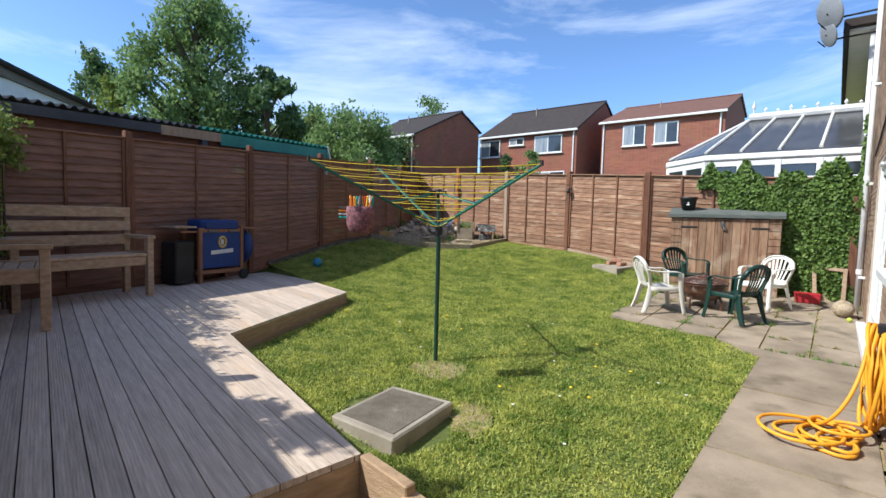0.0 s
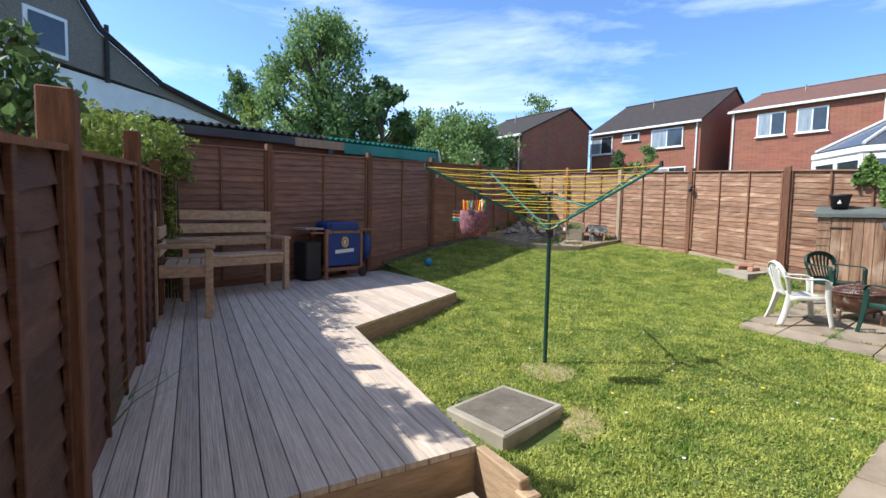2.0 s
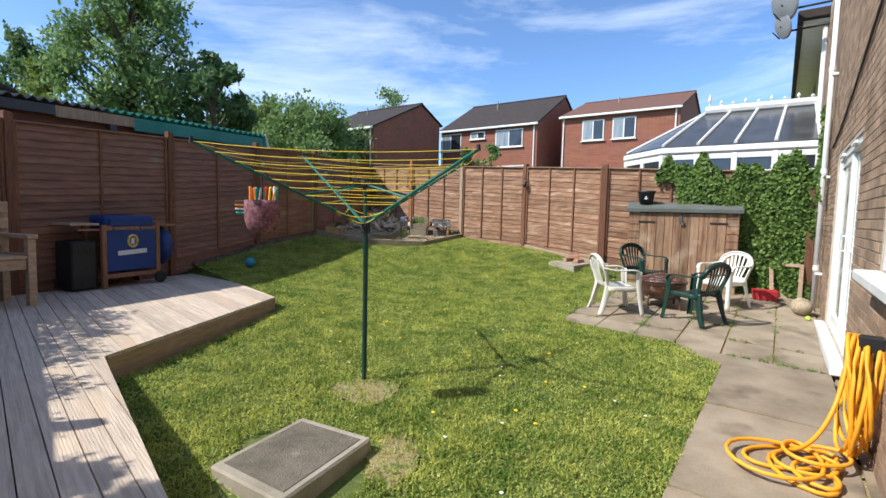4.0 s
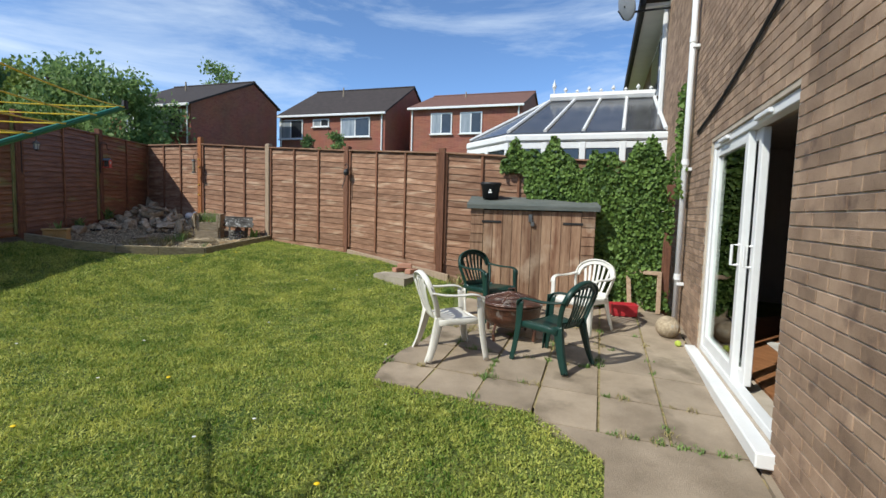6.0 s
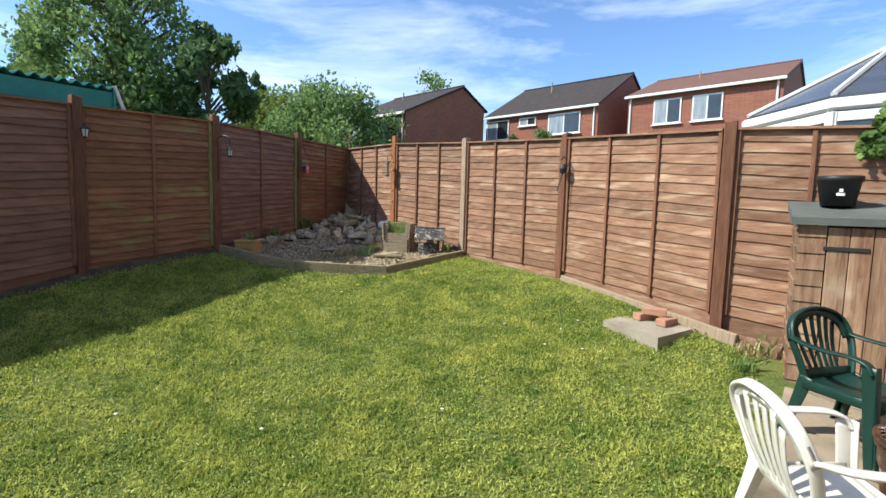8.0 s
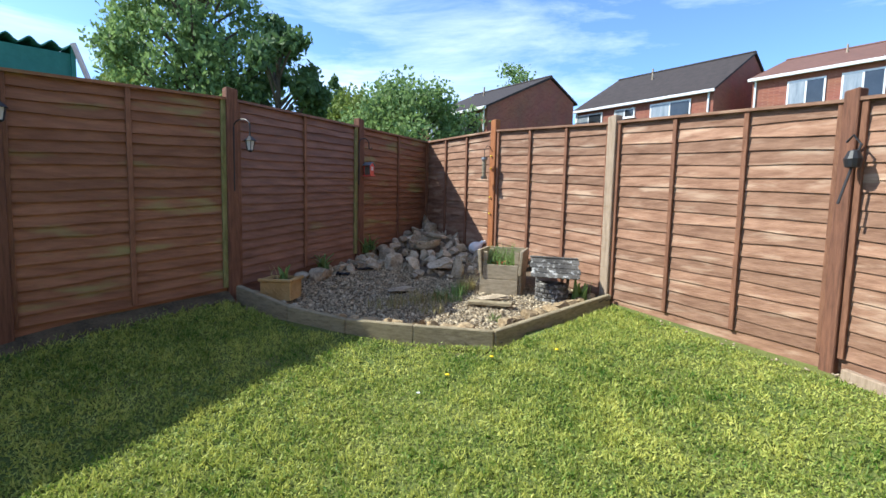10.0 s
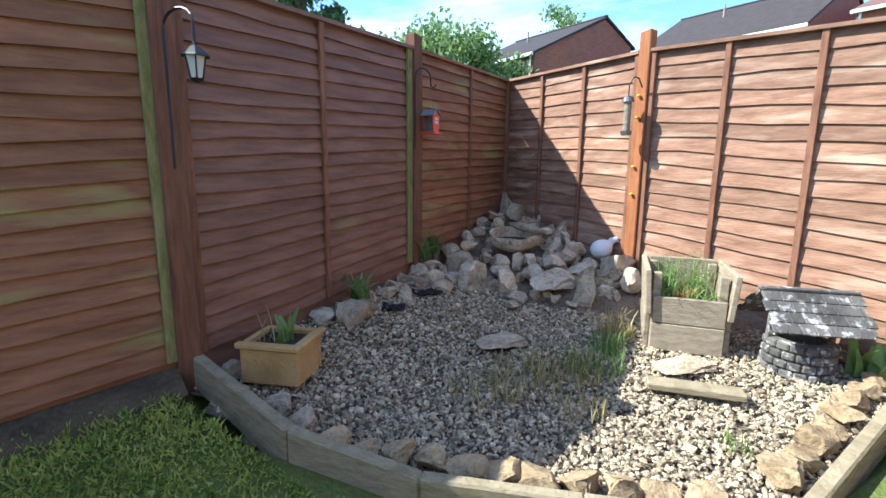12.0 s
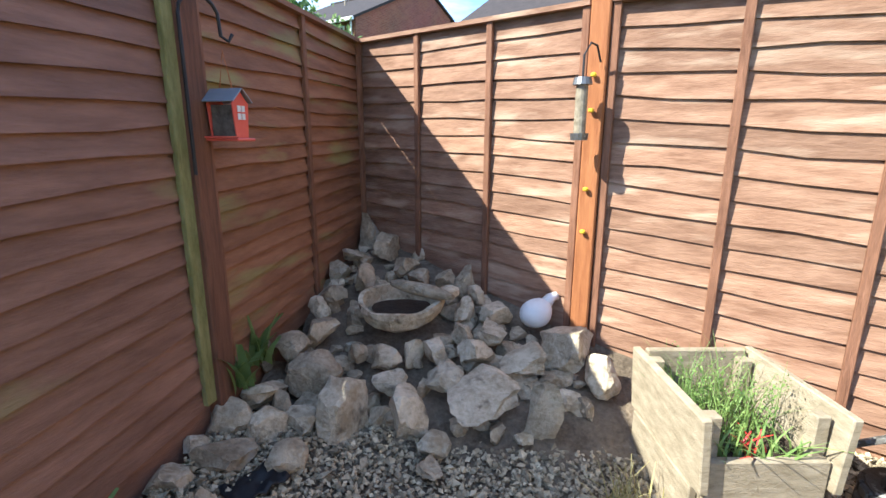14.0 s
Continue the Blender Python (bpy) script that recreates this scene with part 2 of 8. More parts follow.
def tube(points, radius, seg=8, bm=None, closed=False):
    """A round bar along a line of points; radius a number or a list."""
    own = bm if bm is not None else bmesh.new()
    pts = [Vector(p) for p in points]
    rings = []
    up = Vector((0, 0, 1))
    for i, p in enumerate(pts):
        if closed:
            d = pts[(i + 1) % len(pts)] - pts[i - 1]
        else:
            d = pts[min(i + 1, len(pts) - 1)] - pts[max(i - 1, 0)]
        d.normalize()
        ref = up if abs(d.z) < 0.93 else Vector((1, 0, 0))
        s = d.cross(ref).normalized()
        w = s.cross(d)
        r = radius[i] if isinstance(radius, (list, tuple)) else radius
        rings.append([own.verts.new(p + r * (math.cos(2 * math.pi * k / seg) * s + math.sin(2 * math.pi * k / seg) * w)) for k in range(seg)])
    pairs = list(zip(rings, rings[1:])) + ([(rings[-1], rings[0])] if closed else [])
    for a, b in pairs:
        for k in range(seg):
            own.faces.new((a[k], a[(k + 1) % seg], b[(k + 1) % seg], b[k]))
    if not closed:
        own.faces.new(rings[0][::-1])
        own.faces.new(rings[-1])
    return own


def prism(outline, z0, z1, bm=None):
    """An upright prism over a plan outline; z0, z1 numbers or functions of (x, y)."""
    own = bm if bm is not None else bmesh.new()
    lo = [own.verts.new((x, y, z0(x, y) if callable(z0) else z0)) for x, y in outline]
    hi = [own.verts.new((x, y, z1(x, y) if callable(z1) else z1)) for x, y in outline]
    own.faces.new(lo[::-1])
    own.faces.new(hi)
    k = len(lo)
    for i in range(k):
        own.faces.new((lo[i], lo[(i + 1) % k], hi[(i + 1) % k], hi[i]))
    return own


def half(poly, nx, ny, c):
    """The part of a plan outline where nx*x + ny*y >= c."""
    out = []
    for (ax, ay), (bx, by) in zip(poly, poly[1:] + poly[:1]):
        da, db = nx * ax + ny * ay - c, nx * bx + ny * by - c
        if da >= 0:
            out.append((ax, ay))
        if da * db < 0:
            k = da / (da - db)
            out.append((ax + k * (bx - ax), ay + k * (by - ay)))
    return out


def inside(poly, x, y):
    hit = False
    for (ax, ay), (bx, by) in zip(poly, poly[1:] + poly[:1]):
        if (ay > y) != (by > y) and x < ax + (y - ay) * (bx - ax) / (by - ay):
            hit = not hit
    return hit


# ---- plan ----
GY = [-60, -30, 0, 4.58, 6.9, 8.5, 9.57, 10.5, 11.2, 12.6, 15, 40, 80, 900]
GZ = [-0.9, -0.6, -0.28, -0.13, 0.0, 0.12, 0.275, 0.45, 0.585, 0.72, 0.95, 3.2, 4.5, 5.0]

SY, SZ = [0, 2, 4, 5, 7, 9, 10.3, 11.3], [0.03, 0.06, 0.11, 0.08, 0.055, 0.09, 0.105, 0.10]


def bank(x, y):
    """Rise of the lawn towards the timber edging under the sunlit fence."""
    off = -0.819 * (x - 2.8) - 0.574 * (y - 11.27)
    return 0.2 * np.clip(1 - off, 0, 1) * np.clip((11.3 - y) / 0.9, 0, 1) * np.clip((y - 8.6) / 0.6, 0, 1) * np.clip((x - 2.0) / 0.5, 0, 1) * np.clip(off + 0.5, 0, 1)


def ground_z(x, y):
    return float(np.interp(y, GY, GZ)) + float(np.interp(y, SY, SZ)) * max(0.0, min(2.5, -x)) + float(bank(x, y))


WD, WN = Vector((0.597, 0.802, 0)), Vector((0.802, -0.597, 0))
W0 = 0.75 * WN


def wall_at(s, out=0.0, z=0.0):
    """A place on the house wall: s metres along it, out metres in front of it."""
    p = W0 + s * WD - out * WN
    return Vector((p.x, p.y, z))


WALL_TURN = math.degrees(math.atan2(WD.y, WD.x))
CORNER = (-1.08, 14.67)
RIGHT = [CORNER, (0.15, 13.50), (1.46, 12.60), (2.80, 11.27), (3.97, 9.60), (5.50, 8.78), (6.72, 8.07)]
RIGHT_TOP = [2.58, 2.55, 2.47, 2.36, 2.22, 2.14, 2.10]
RIGHT_BOT = [0.98, 0.90, 0.76, 0.69, 0.56, 0.40, 0.30]
LEFT = [CORNER, (-1.449, 12.955), (-1.93, 11.30), (-2.72, 9.95), (-3.46, 8.27), (-4.30, 6.37), (-4.90, 4.98)]
LEFT_TOP = [2.58, 2.54, 2.52, 2.46, 2.36, 2.26, 2.20]
LEFT_BOT = [1.08, 1.03, 0.845, 0.70, 0.46, 0.32, 0.26]
NEAR = [(-4.90, 4.98), (-3.85, 3.83), (-2.63, 2.49), (-1.33, 1.065), (-0.30, -0.07), (0.20, -0.62)]
NEAR_TOP = [1.76, 1.68, 1.62, 1.51, 1.40, 1.36]
NEAR_BOT = [0.20, 0.18, 0.12, 0.05, 0.0, -0.05]
DECK_Z = 0.20
DECK = [(-0.02, 2.05), (-1.66, 4.06), (-1.24, 6.56), (-2.20, 7.70), (-3.26, 8.55), (-4.84, 4.94), (-1.30, 1.04), (-0.92, 1.12)]
BED = [(-1.92, 11.28), (-1.18, 11.03), (-0.65, 11.02), (0.51, 11.24), (1.45, 12.51), (0.12, 13.74), (-1.05, 14.60), (-1.42, 12.84)]
PATIO = [(2.42, 6.50), (2.61, 6.94), (3.10, 7.36), (3.60, 8.0), (4.1, 8.75), (6.6, 8.0), (6.35, 7.2), (1.9, 1.2), (1.1, 1.75), (1.60, 2.52), (2.43, 3.61), (3.55, 5.05), (3.43, 5.71), (2.74, 6.25)]


# ---- ground ----
def ground():
    xs = sorted(set([-600, -250, -120, -60, -30, -18] + [round(-10 + 0.25 * i, 3) for i in range(81)] + [14, 20, 30, 60, 120, 250, 600]))
    ys = sorted(set([-60, -30, -15, -8] + [round(-4 + 0.25 * i, 3) for i in range(81)] + [18, 22, 30, 40, 55, 80, 140, 300, 900]))
    vs, fs = [], []
    for y in ys:
        for x in xs:
            z = ground_z(x, y)
            if inside(PATIO, x, y):
                z -= 0.05
            if inside(BED, x, y):
                z -= 0.25
            if inside(DECK, x, y):
                z = min(z, 0.05) - 0.15
            if -12 < x < 12 and -5 < y < 16:
                z -= 0.012
            vs.append((x, y, z))
    nx = len(xs)
    for j in range(len(ys) - 1):
        for i in range(nx - 1):
            fs.append((j * nx + i, j * nx + i + 1, (j + 1) * nx + i + 1, (j + 1) * nx + i))
    ob = raw("ground", vs, fs, M_SOIL, smooth=True)
    return tagged(ob, "green lawn ground with dry earthy patches", "ground", kind="structure")


ground()


# ---- fences ----
def board(p0, p1, za0, za1, zb0, zb1, n, seed, t=0.009, lap=0.020):
    """One lap board between two plan points: top at za, bottom at zb (at each end), thicker and wavy along the lower edge."""
    k = 6
    vs, fs = [], []
    for i in range(k + 1):
        u = i / k
        x, y = p0[0] + (p1[0] - p0[0]) * u, p0[1] + (p1[1] - p0[1]) * u
        zt, zb = za0 + (za1 - za0) * u, zb0 + (zb1 - zb0) * u
        w = 0.018 * noise.noise((seed * 7.3 + u * 3.6, seed, 1.7)) + 0.008 * noise.noise((seed * 3.3 + u * 11.0, seed, 5.7))
        b = 0.003 * noise.noise((seed * 5.1 + u * 2.0, seed, 9.7))
        vs += [(x, y, zt), (x + n[0] * t, y + n[1] * t, zt), (x + n[0] * (t + lap + b), y + n[1] * (t + lap + b), zb + w), (x + n[0] * (lap * 0.5), y + n[1] * (lap * 0.5), zb + w)]
    for i in range(k):
        a, c = 4 * i, 4 * i + 4
        for j in range(4):
            fs.append((a + j, a + (j + 1) % 4, c + (j + 1) % 4, c + j))
    fs += [(3, 2, 1, 0), (4 * k, 4 * k + 1, 4 * k + 2, 4 * k + 3)]
    return vs, fs


def fence_panel(p0, p1, t0, t1, b0, b1, n, mats, label, battens, rows=12, seed=0, plinth=None, algae=False, lap=0.020):
    ob = thing("lap_fence", label, "fence panel", "fence panels round the garden")
    d = Vector((p1[0] - p0[0], p1[1] - p0[1], 0)).normalized()
    q0, q1 = Vector((*p0, 0)) + 0.045 * d, Vector((*p1, 0)) - 0.045 * d
    at = lambda u, v: (b0 + (t0 - b0) * v) * (1 - u) + (b1 + (t1 - b1) * v) * u
    for r in range(rows):
        v0, v1 = r / rows, (r + 1) / rows + 0.12 / rows
        v1 = min(v1, 1.0)
        vs, fs = board(q0, q1, at(0, v1), at(1, v1), at(0, v0), at(1, v0), n, seed * 40 + r, lap=lap)
        raw("board", vs, fs, mats[0], ob)
    for k in range(battens):
        u = (k + 0.0) / (battens - 1)
        u = 0.012 + u * 0.976
        c = q0 + (q1 - q0) * u + Vector(n) * 0.033
        h = at(u, 1) - at(u, 0)
        part("batten", box((0.055 if algae and k == 0 else 0.036, 0.022, h), (c.x, c.y, at(u, 0.5)), 0.003, (0, 0, math.degrees(math.atan2(d.y, d.x)))), M_ALGAE if algae and k == 0 else mats[1], ob)
    a, c = q0 + Vector(n) * 0.022, q1 + Vector(n) * 0.022
    side = Vector(n) * 0.034
    vs = []
    for p, z in ((a, t0), (c, t1)):
        vs += [p - side + Vector((0, 0, z - 0.006)), p + side + Vector((0, 0, z - 0.006)), p + side + Vector((0, 0, z + 0.016)), p - side + Vector((0, 0, z + 0.022))]
    raw("capping", vs, [(0, 1, 5, 4), (1, 2, 6, 5), (2, 3, 7, 6), (3, 0, 4, 7), (3, 2, 1, 0), (4, 5, 6, 7)], mats[2], ob)
    if plinth:
        vs = []
        for p, z, g in ((q0, b0, plinth[0]), (q1, b1, plinth[1])):
            vs += [p - 0.6 * side + Vector((0, 0, g)), p + 0.25 * side + Vector((0, 0, g)), p + 0.25 * side + Vector((0, 0, z + 0.03)), p - 0.6 * side + Vector((0, 0, z + 0.03))]
        raw("gravel_board", vs, [(0, 1, 5, 4), (1, 2, 6, 5), (2, 3, 7, 6), (3, 0, 4, 7), (3, 2, 1, 0), (4, 5, 6, 7)], mats[3], ob)
    return ob


def fence_post(p, z0, z1, w, turn, material, label, lean=0.0):
    bm = box((w, w, z1 - z0), (0, 0, (z1 - z0) / 2), 0.006)
    for v in bm.verts:
        if v.co.z > (z1 - z0) - 0.02:
            v.co.z += 0.012 * (v.co.x / w)
    ob = part("fence_post", bm, material)
    ob.matrix_basis = pose(p[0], p[1], z0, 0, lean, turn)
    return tagged(ob, label, "fence post", "fence posts")


def fence_run(pts, tops, bots, side, mats, label, battens, post, posts, rows=12, plinths=None):
    for i in range(len(pts) - 1):
        d = Vector((pts[i + 1][0] - pts[i][0], pts[i + 1][1] - pts[i][1], 0)).normalized()
        n = Vector((-d.y, d.x, 0)) * side
        mossy = pts is LEFT and i in (0, 2)
        fence_panel(pts[i], pts[i + 1], tops[i], tops[i + 1], bots[i], bots[i + 1], n, (M_FENCE_MOSSY, mats[1], M_FENCE_MOSSY, M_FENCE_MOSSY) if mossy else mats, "brown lap fence panel stained with yellow-green algae" if mossy else label, battens, rows, seed=i + int(side * 10) + 20,
                    plinth=plinths[i] if plinths else (ground_z(*pts[i]) - 0.1, ground_z(*pts[i + 1]) - 0.1), algae=pts is LEFT and i in (1, 2), lap=0.013 if pts is RIGHT else 0.021)
        if posts[i]:
            w, extra, material, text = posts[i]
            p = Vector((*pts[i], 0)) + n * 0.02
            fence_post(p, ground_z(*pts[i]) - 0.1, tops[i] + extra, w, math.degrees(math.atan2(d.y, d.x)), material, text)


fence_run(RIGHT, RIGHT_TOP, RIGHT_BOT, -1, (M_FENCE, M_BATTEN, M_FENCE, M_FENCE), "sunlit brown wooden lap fence panel with vertical battens", 4, M_POST,
          [(0.07, 0.0, M_POST, "brown timber corner fence post"), (0.085, 0.14, M_POST_ORANGE, "orange-stained timber fence post with garden hooks"),
           (0.10, 0.07, M_POST_GREY, "pale weathered timber fence post"), (0.09, 0.07, M_POST, "dark brown timber fence post"),
           (0.10, 0.07, M_POST, "dark brown timber fence post"), None], rows=17)
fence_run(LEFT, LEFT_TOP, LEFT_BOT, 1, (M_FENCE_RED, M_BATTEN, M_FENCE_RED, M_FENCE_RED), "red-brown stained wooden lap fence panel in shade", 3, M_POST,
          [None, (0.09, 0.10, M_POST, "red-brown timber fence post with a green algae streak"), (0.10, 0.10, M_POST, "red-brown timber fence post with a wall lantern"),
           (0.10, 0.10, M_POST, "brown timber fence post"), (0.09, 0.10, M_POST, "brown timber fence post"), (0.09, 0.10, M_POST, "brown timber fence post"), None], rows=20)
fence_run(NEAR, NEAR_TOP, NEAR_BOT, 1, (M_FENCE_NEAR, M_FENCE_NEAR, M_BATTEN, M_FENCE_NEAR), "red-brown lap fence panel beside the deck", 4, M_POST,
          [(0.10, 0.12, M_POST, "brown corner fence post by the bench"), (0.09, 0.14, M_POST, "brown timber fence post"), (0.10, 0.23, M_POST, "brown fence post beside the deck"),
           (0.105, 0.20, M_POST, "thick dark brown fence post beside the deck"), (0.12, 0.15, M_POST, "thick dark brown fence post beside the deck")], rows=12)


# ---- deck ----
def deck():
    ob = thing("deck", "weathered timber deck of grooved boards above the lawn", "deck", kind="structure")
    nx, ny = 0.729, 0.684
    cs = [nx * x + ny * y for x, y in DECK]
    w = 0.116
    c = 0.198 - w * math.ceil((0.198 - min(cs)) / w)
    while c < max(cs):
        poly = half(half(DECK, nx, ny, c), -nx, -ny, -(c + w - 0.006))
        if len(poly) > 2:
            bm = prism(poly, DECK_Z - 0.03, DECK_Z)
            part("deck_board", bm, M_DECK, ob)
        c += w
    edges = [(DECK[0], DECK[1]), (DECK[1], DECK[2]), (DECK[2], DECK[3]), (DECK[3], DECK[4]), (DECK[-1], DECK[0])]
    for a, b in edges:
        d = Vector((b[0] - a[0], b[1] - a[1], 0))
        m = (Vector((*a, 0)) + Vector((*b, 0))) / 2
        lo = min(ground_z(*a), ground_z(*b)) - 0.08
        n = Vector((d.y, -d.x, 0)).normalized()
        if inside(DECK, (m + 0.05 * n).x, (m + 0.05 * n).y):
            n = -n
        c0 = m - n * 0.014
        part("fascia", box((d.length, 0.024, DECK_Z - 0.034 - lo), (c0.x, c0.y, (DECK_Z - 0.034 + lo) / 2), 0.003, (0, 0, math.degrees(math.atan2(d.y, d.x)))), M_DECK_EDGE, ob)
    return ob


deck()


# ---- own house ----
HOUSE_TOP = 5.9
DOOR = (6.45, 8.68, 0.03, 2.12)
WINDOW = (3.0, 5.02, 1.0, 2.14)
S0, S1 = -6.0, 13.2


def wall_box(s0, s1, z0, z1, o0, o1, bev=0.0):
    """A box along the house wall: from s0 to s1, z0 to z1, o0 to o1 in front of it."""
    c = wall_at((s0 + s1) / 2, (o0 + o1) / 2, (z0 + z1) / 2)
    return box((s1 - s0, o1 - o0, z1 - z0), c, bev, (0, 0, WALL_TURN))


def own_house():
    wall = thing("wall_house", "buff-brown brick rear wall of the house", "wall", kind="structure")
    a, b, c, d = DOOR
    e, f, g, h = WINDOW
    bm = bmesh.new()
    for s0, s1, z0, z1 in ((S0, e, -0.6, HOUSE_TOP), (e, f, -0.6, g), (e, f, h, HOUSE_TOP), (f, a, -0.6, HOUSE_TOP), (a, b, d, HOUSE_TOP), (a, b, -0.6, c), (b, S1, -0.6, HOUSE_TOP)):
        p = wall_at((s0 + s1) / 2, -0.1325, (z0 + z1) / 2)
        box((s1 - s0, 0.26, z1 - z0), p, 0, (0, 0, WALL_TURN), bm)
    part("masonry", bm, M_MORTAR, wall)
    return wall


WALL = own_house()


# ---- far houses ----
HE, HF = Vector((0.802, -0.597, 0)), Vector((0.597, 0.802, 0))


def far_house(ridge, length, front, rise, rear, base, roof, wins, label, porch=False):
    """A two-storey brick house; ridge: its near right end; wins: (left, right, low, high) on the front, metres from the right front corner and from the eaves."""
    ob = thing("house", label, "house", "houses beyond the fence")
    r = Vector(ridge)
    fr = r - HF * front
    depth = front + rear
    k = rise / front
    ze, zq = r.z - rise, r.z - k * rear
    P = lambda a, b, z: Vector((fr.x, fr.y, 0)) - HE * a + HF * b + Vector((0, 0, z))
    w = bmesh.new()
    lo = [P(0, 0, base), P(length, 0, base), P(length, depth, base), P(0, depth, base)]
    hi = [P(0, 0, ze), P(length, 0, ze), P(length, depth, zq), P(0, depth, zq)]
    L, H = [w.verts.new(v) for v in lo], [w.verts.new(v) for v in hi]
    a0, a1 = w.verts.new(P(0, front, r.z - 0.05)), w.verts.new(P(length, front, r.z - 0.05))
    for f in ((L[0], L[1], H[1], H[0]), (L[2], L[3], H[3], H[2]), (L[3], L[0], H[0], a0, H[3]), (L[1], L[2], H[2], a1, H[1]), (L[3], L[2], L[1], L[0])):
        w.faces.new(f)
    part("wall", w, M_BRICK_FAR, ob)
    rf = bmesh.new()
    ov, th = 0.28, 0.12
    for side in (0, 1):
        b0 = -ov if side == 0 else depth + ov
        zl = (ze if side == 0 else zq) - ov * k
        vs = [P(-0.12, b0, zl), P(length + 0.12, b0, zl), P(length + 0.12, front, r.z), P(-0.12, front, r.z)]
        bot = [rf.verts.new(v) for v in vs]
        top = [rf.verts.new(v + Vector((0, 0, th))) for v in vs]
        rf.faces.new(bot[::-1])
        rf.faces.new(top)
        for i in range(4):
            rf.faces.new((bot[i], bot[(i + 1) % 4], top[(i + 1) % 4], top[i]))
    part("roof", rf, roof, ob)
    ang = math.degrees(math.atan2(-HE.y, -HE.x))
    c = P(length / 2, -ov - 0.03, ze - ov * k + 0.02)
    part("gutter", box((length + 0.3, 0.1, 0.16), c, 0.02, (0, 0, ang)), M_WHITE, ob)
    for a in (0.25, length - 0.15):
        c = P(a, -0.06, (ze + base) / 2)
        part("downpipe", box((0.1, 0.08, ze - base), c, 0.02, (0, 0, ang)), M_WHITE, ob)
    rid = P(length / 2, front, r.z + th)
    part("ridge_tiles", box((length + 0.24, 0.22, 0.12), rid, 0.04, (0, 0, ang)), roof, ob)
    ch = P(length * 0.62, front * 0.7, r.z - 0.9)
    part("flue", cyl(0.07, 0.05, 0.85, ch, seg=8), M_SLAB, ob)
    for x0, x1, d0, d1 in wins:
        c = P((x0 + x1) / 2, -0.01, ze - (d0 + d1) / 2)
        win = part("window", box((x1 - x0, 0.10, d1 - d0), c, 0.0, (0, 0, ang)), M_WHITE, ob)
        n = 1 if x1 - x0 < 1.0 else 2
        for i in range(n):
            g0 = x0 + 0.08 + (x1 - x0 - 0.08) * i / n
            g1 = x0 + (x1 - x0 - 0.08) * (i + 1) / n
            c = P((g0 + g1) / 2, -0.05, ze - (d0 + d1) / 2)
            part("pane", box((g1 - g0, 0.03, d1 - d0 - 0.18), c, 0.0, (0, 0, ang)), M_PANE_CURTAIN if i == n - 1 else M_GLASS_DARK, win)
        c = P((x0 + x1) / 2, -0.08, ze - d1 - 0.03)
        part("sill", box((x1 - x0 + 0.16, 0.16, 0.06), c, 0.0, (0, 0, ang)), M_WHITE, win)
    return ob


M_BRICK_FAR = bpy.data.materials.new("red_brick_far")
M_BRICK_FAR.use_nodes = True
_n, _l = M_BRICK_FAR.node_tree.nodes, M_BRICK_FAR.node_tree.links
_g, _m, _b, _v, _mx = (_n.new("ShaderNode" + k) for k in ("NewGeometry", "Mapping", "TexBrick", "TexNoise", "MixRGB"))
_c = _n.new("ShaderNodeVectorMath")
_c.operation = "DOT_PRODUCT"
_c.inputs[1].default_value = (1.0, 0.6, 0)
_x, _s = _n.new("ShaderNodeCombineXYZ"), _n.new("ShaderNodeSeparateXYZ")
_l.new(_g.outputs["Position"], _c.inputs[0])
_l.new(_g.outputs["Position"], _s.inputs[0])
_l.new(_c.outputs["Value"], _x.inputs["X"])
_l.new(_s.outputs["Z"], _x.inputs["Y"])
_l.new(_x.outputs[0], _b.inputs["Vector"])
_b.inputs["Scale"].default_value, _b.inputs["Brick Width"].default_value, _b.inputs["Row Height"].default_value, _b.inputs["Mortar Size"].default_value = 1.0, 0.225, 0.075, 0.008
_b.inputs["Color1"].default_value, _b.inputs["Color2"].default_value, _b.inputs["Mortar"].default_value = (0.33, 0.115, 0.07, 1), (0.24, 0.075, 0.05, 1), (0.33, 0.16, 0.11, 1)
_v.inputs["Scale"].default_value = 0.9
_l.new(_g.outputs["Position"], _v.inputs["Vector"])
_mx.blend_type, _mx.inputs["Fac"].default_value = "MULTIPLY", 0.35
_l.new(_b.outputs["Color"], _mx.inputs["Color1"])
_l.new(_v.outputs["Color"], _mx.inputs["Color2"])
_l.new(_mx.outputs["Color"], _n["Principled BSDF"].inputs["Base Color"])
_n["Principled BSDF"].inputs["Roughness"].default_value = 0.9
M_PANE_CURTAIN = mat("curtained_pane", (0.16, 0.19, 0.22), (0.34, 0.36, 0.37), 1.2, 0.08, 0, 10, stretch=(3, 3, 0.4), spec=0.7)

far_house((11.75, 41.46, 11.35), 9.0, 5.3, 2.95, 2.6, 2.2, M_TILE_DARK, [(1.2, 3.6, 0.35, 1.75), (4.6, 6.0, 0.35, 0.95), (6.9, 9.0, 0.35, 1.8), (0.9, 3.4, 3.2, 4.6)], "detached red brick house with dark tiled roof and white windows")
far_house((-0.33, 39.17, 9.82), 7.0, 5.4, 2.5, 2.5, 2.0, M_TILE_DARK, [(0.7, 2.6, 0.3, 1.6), (3.6, 5.4, 0.3, 1.5)], "red brick house with dark brown tiled roof")
far_house((20.22, 36.64, 10.80), 8.2, 5.3, 2.0, 2.6, 2.0, M_TILE_RED, [(2.8, 4.4, 0.4, 1.9), (5.0, 6.6, 0.4, 1.9)], "red brick house with reddish tiled roof")


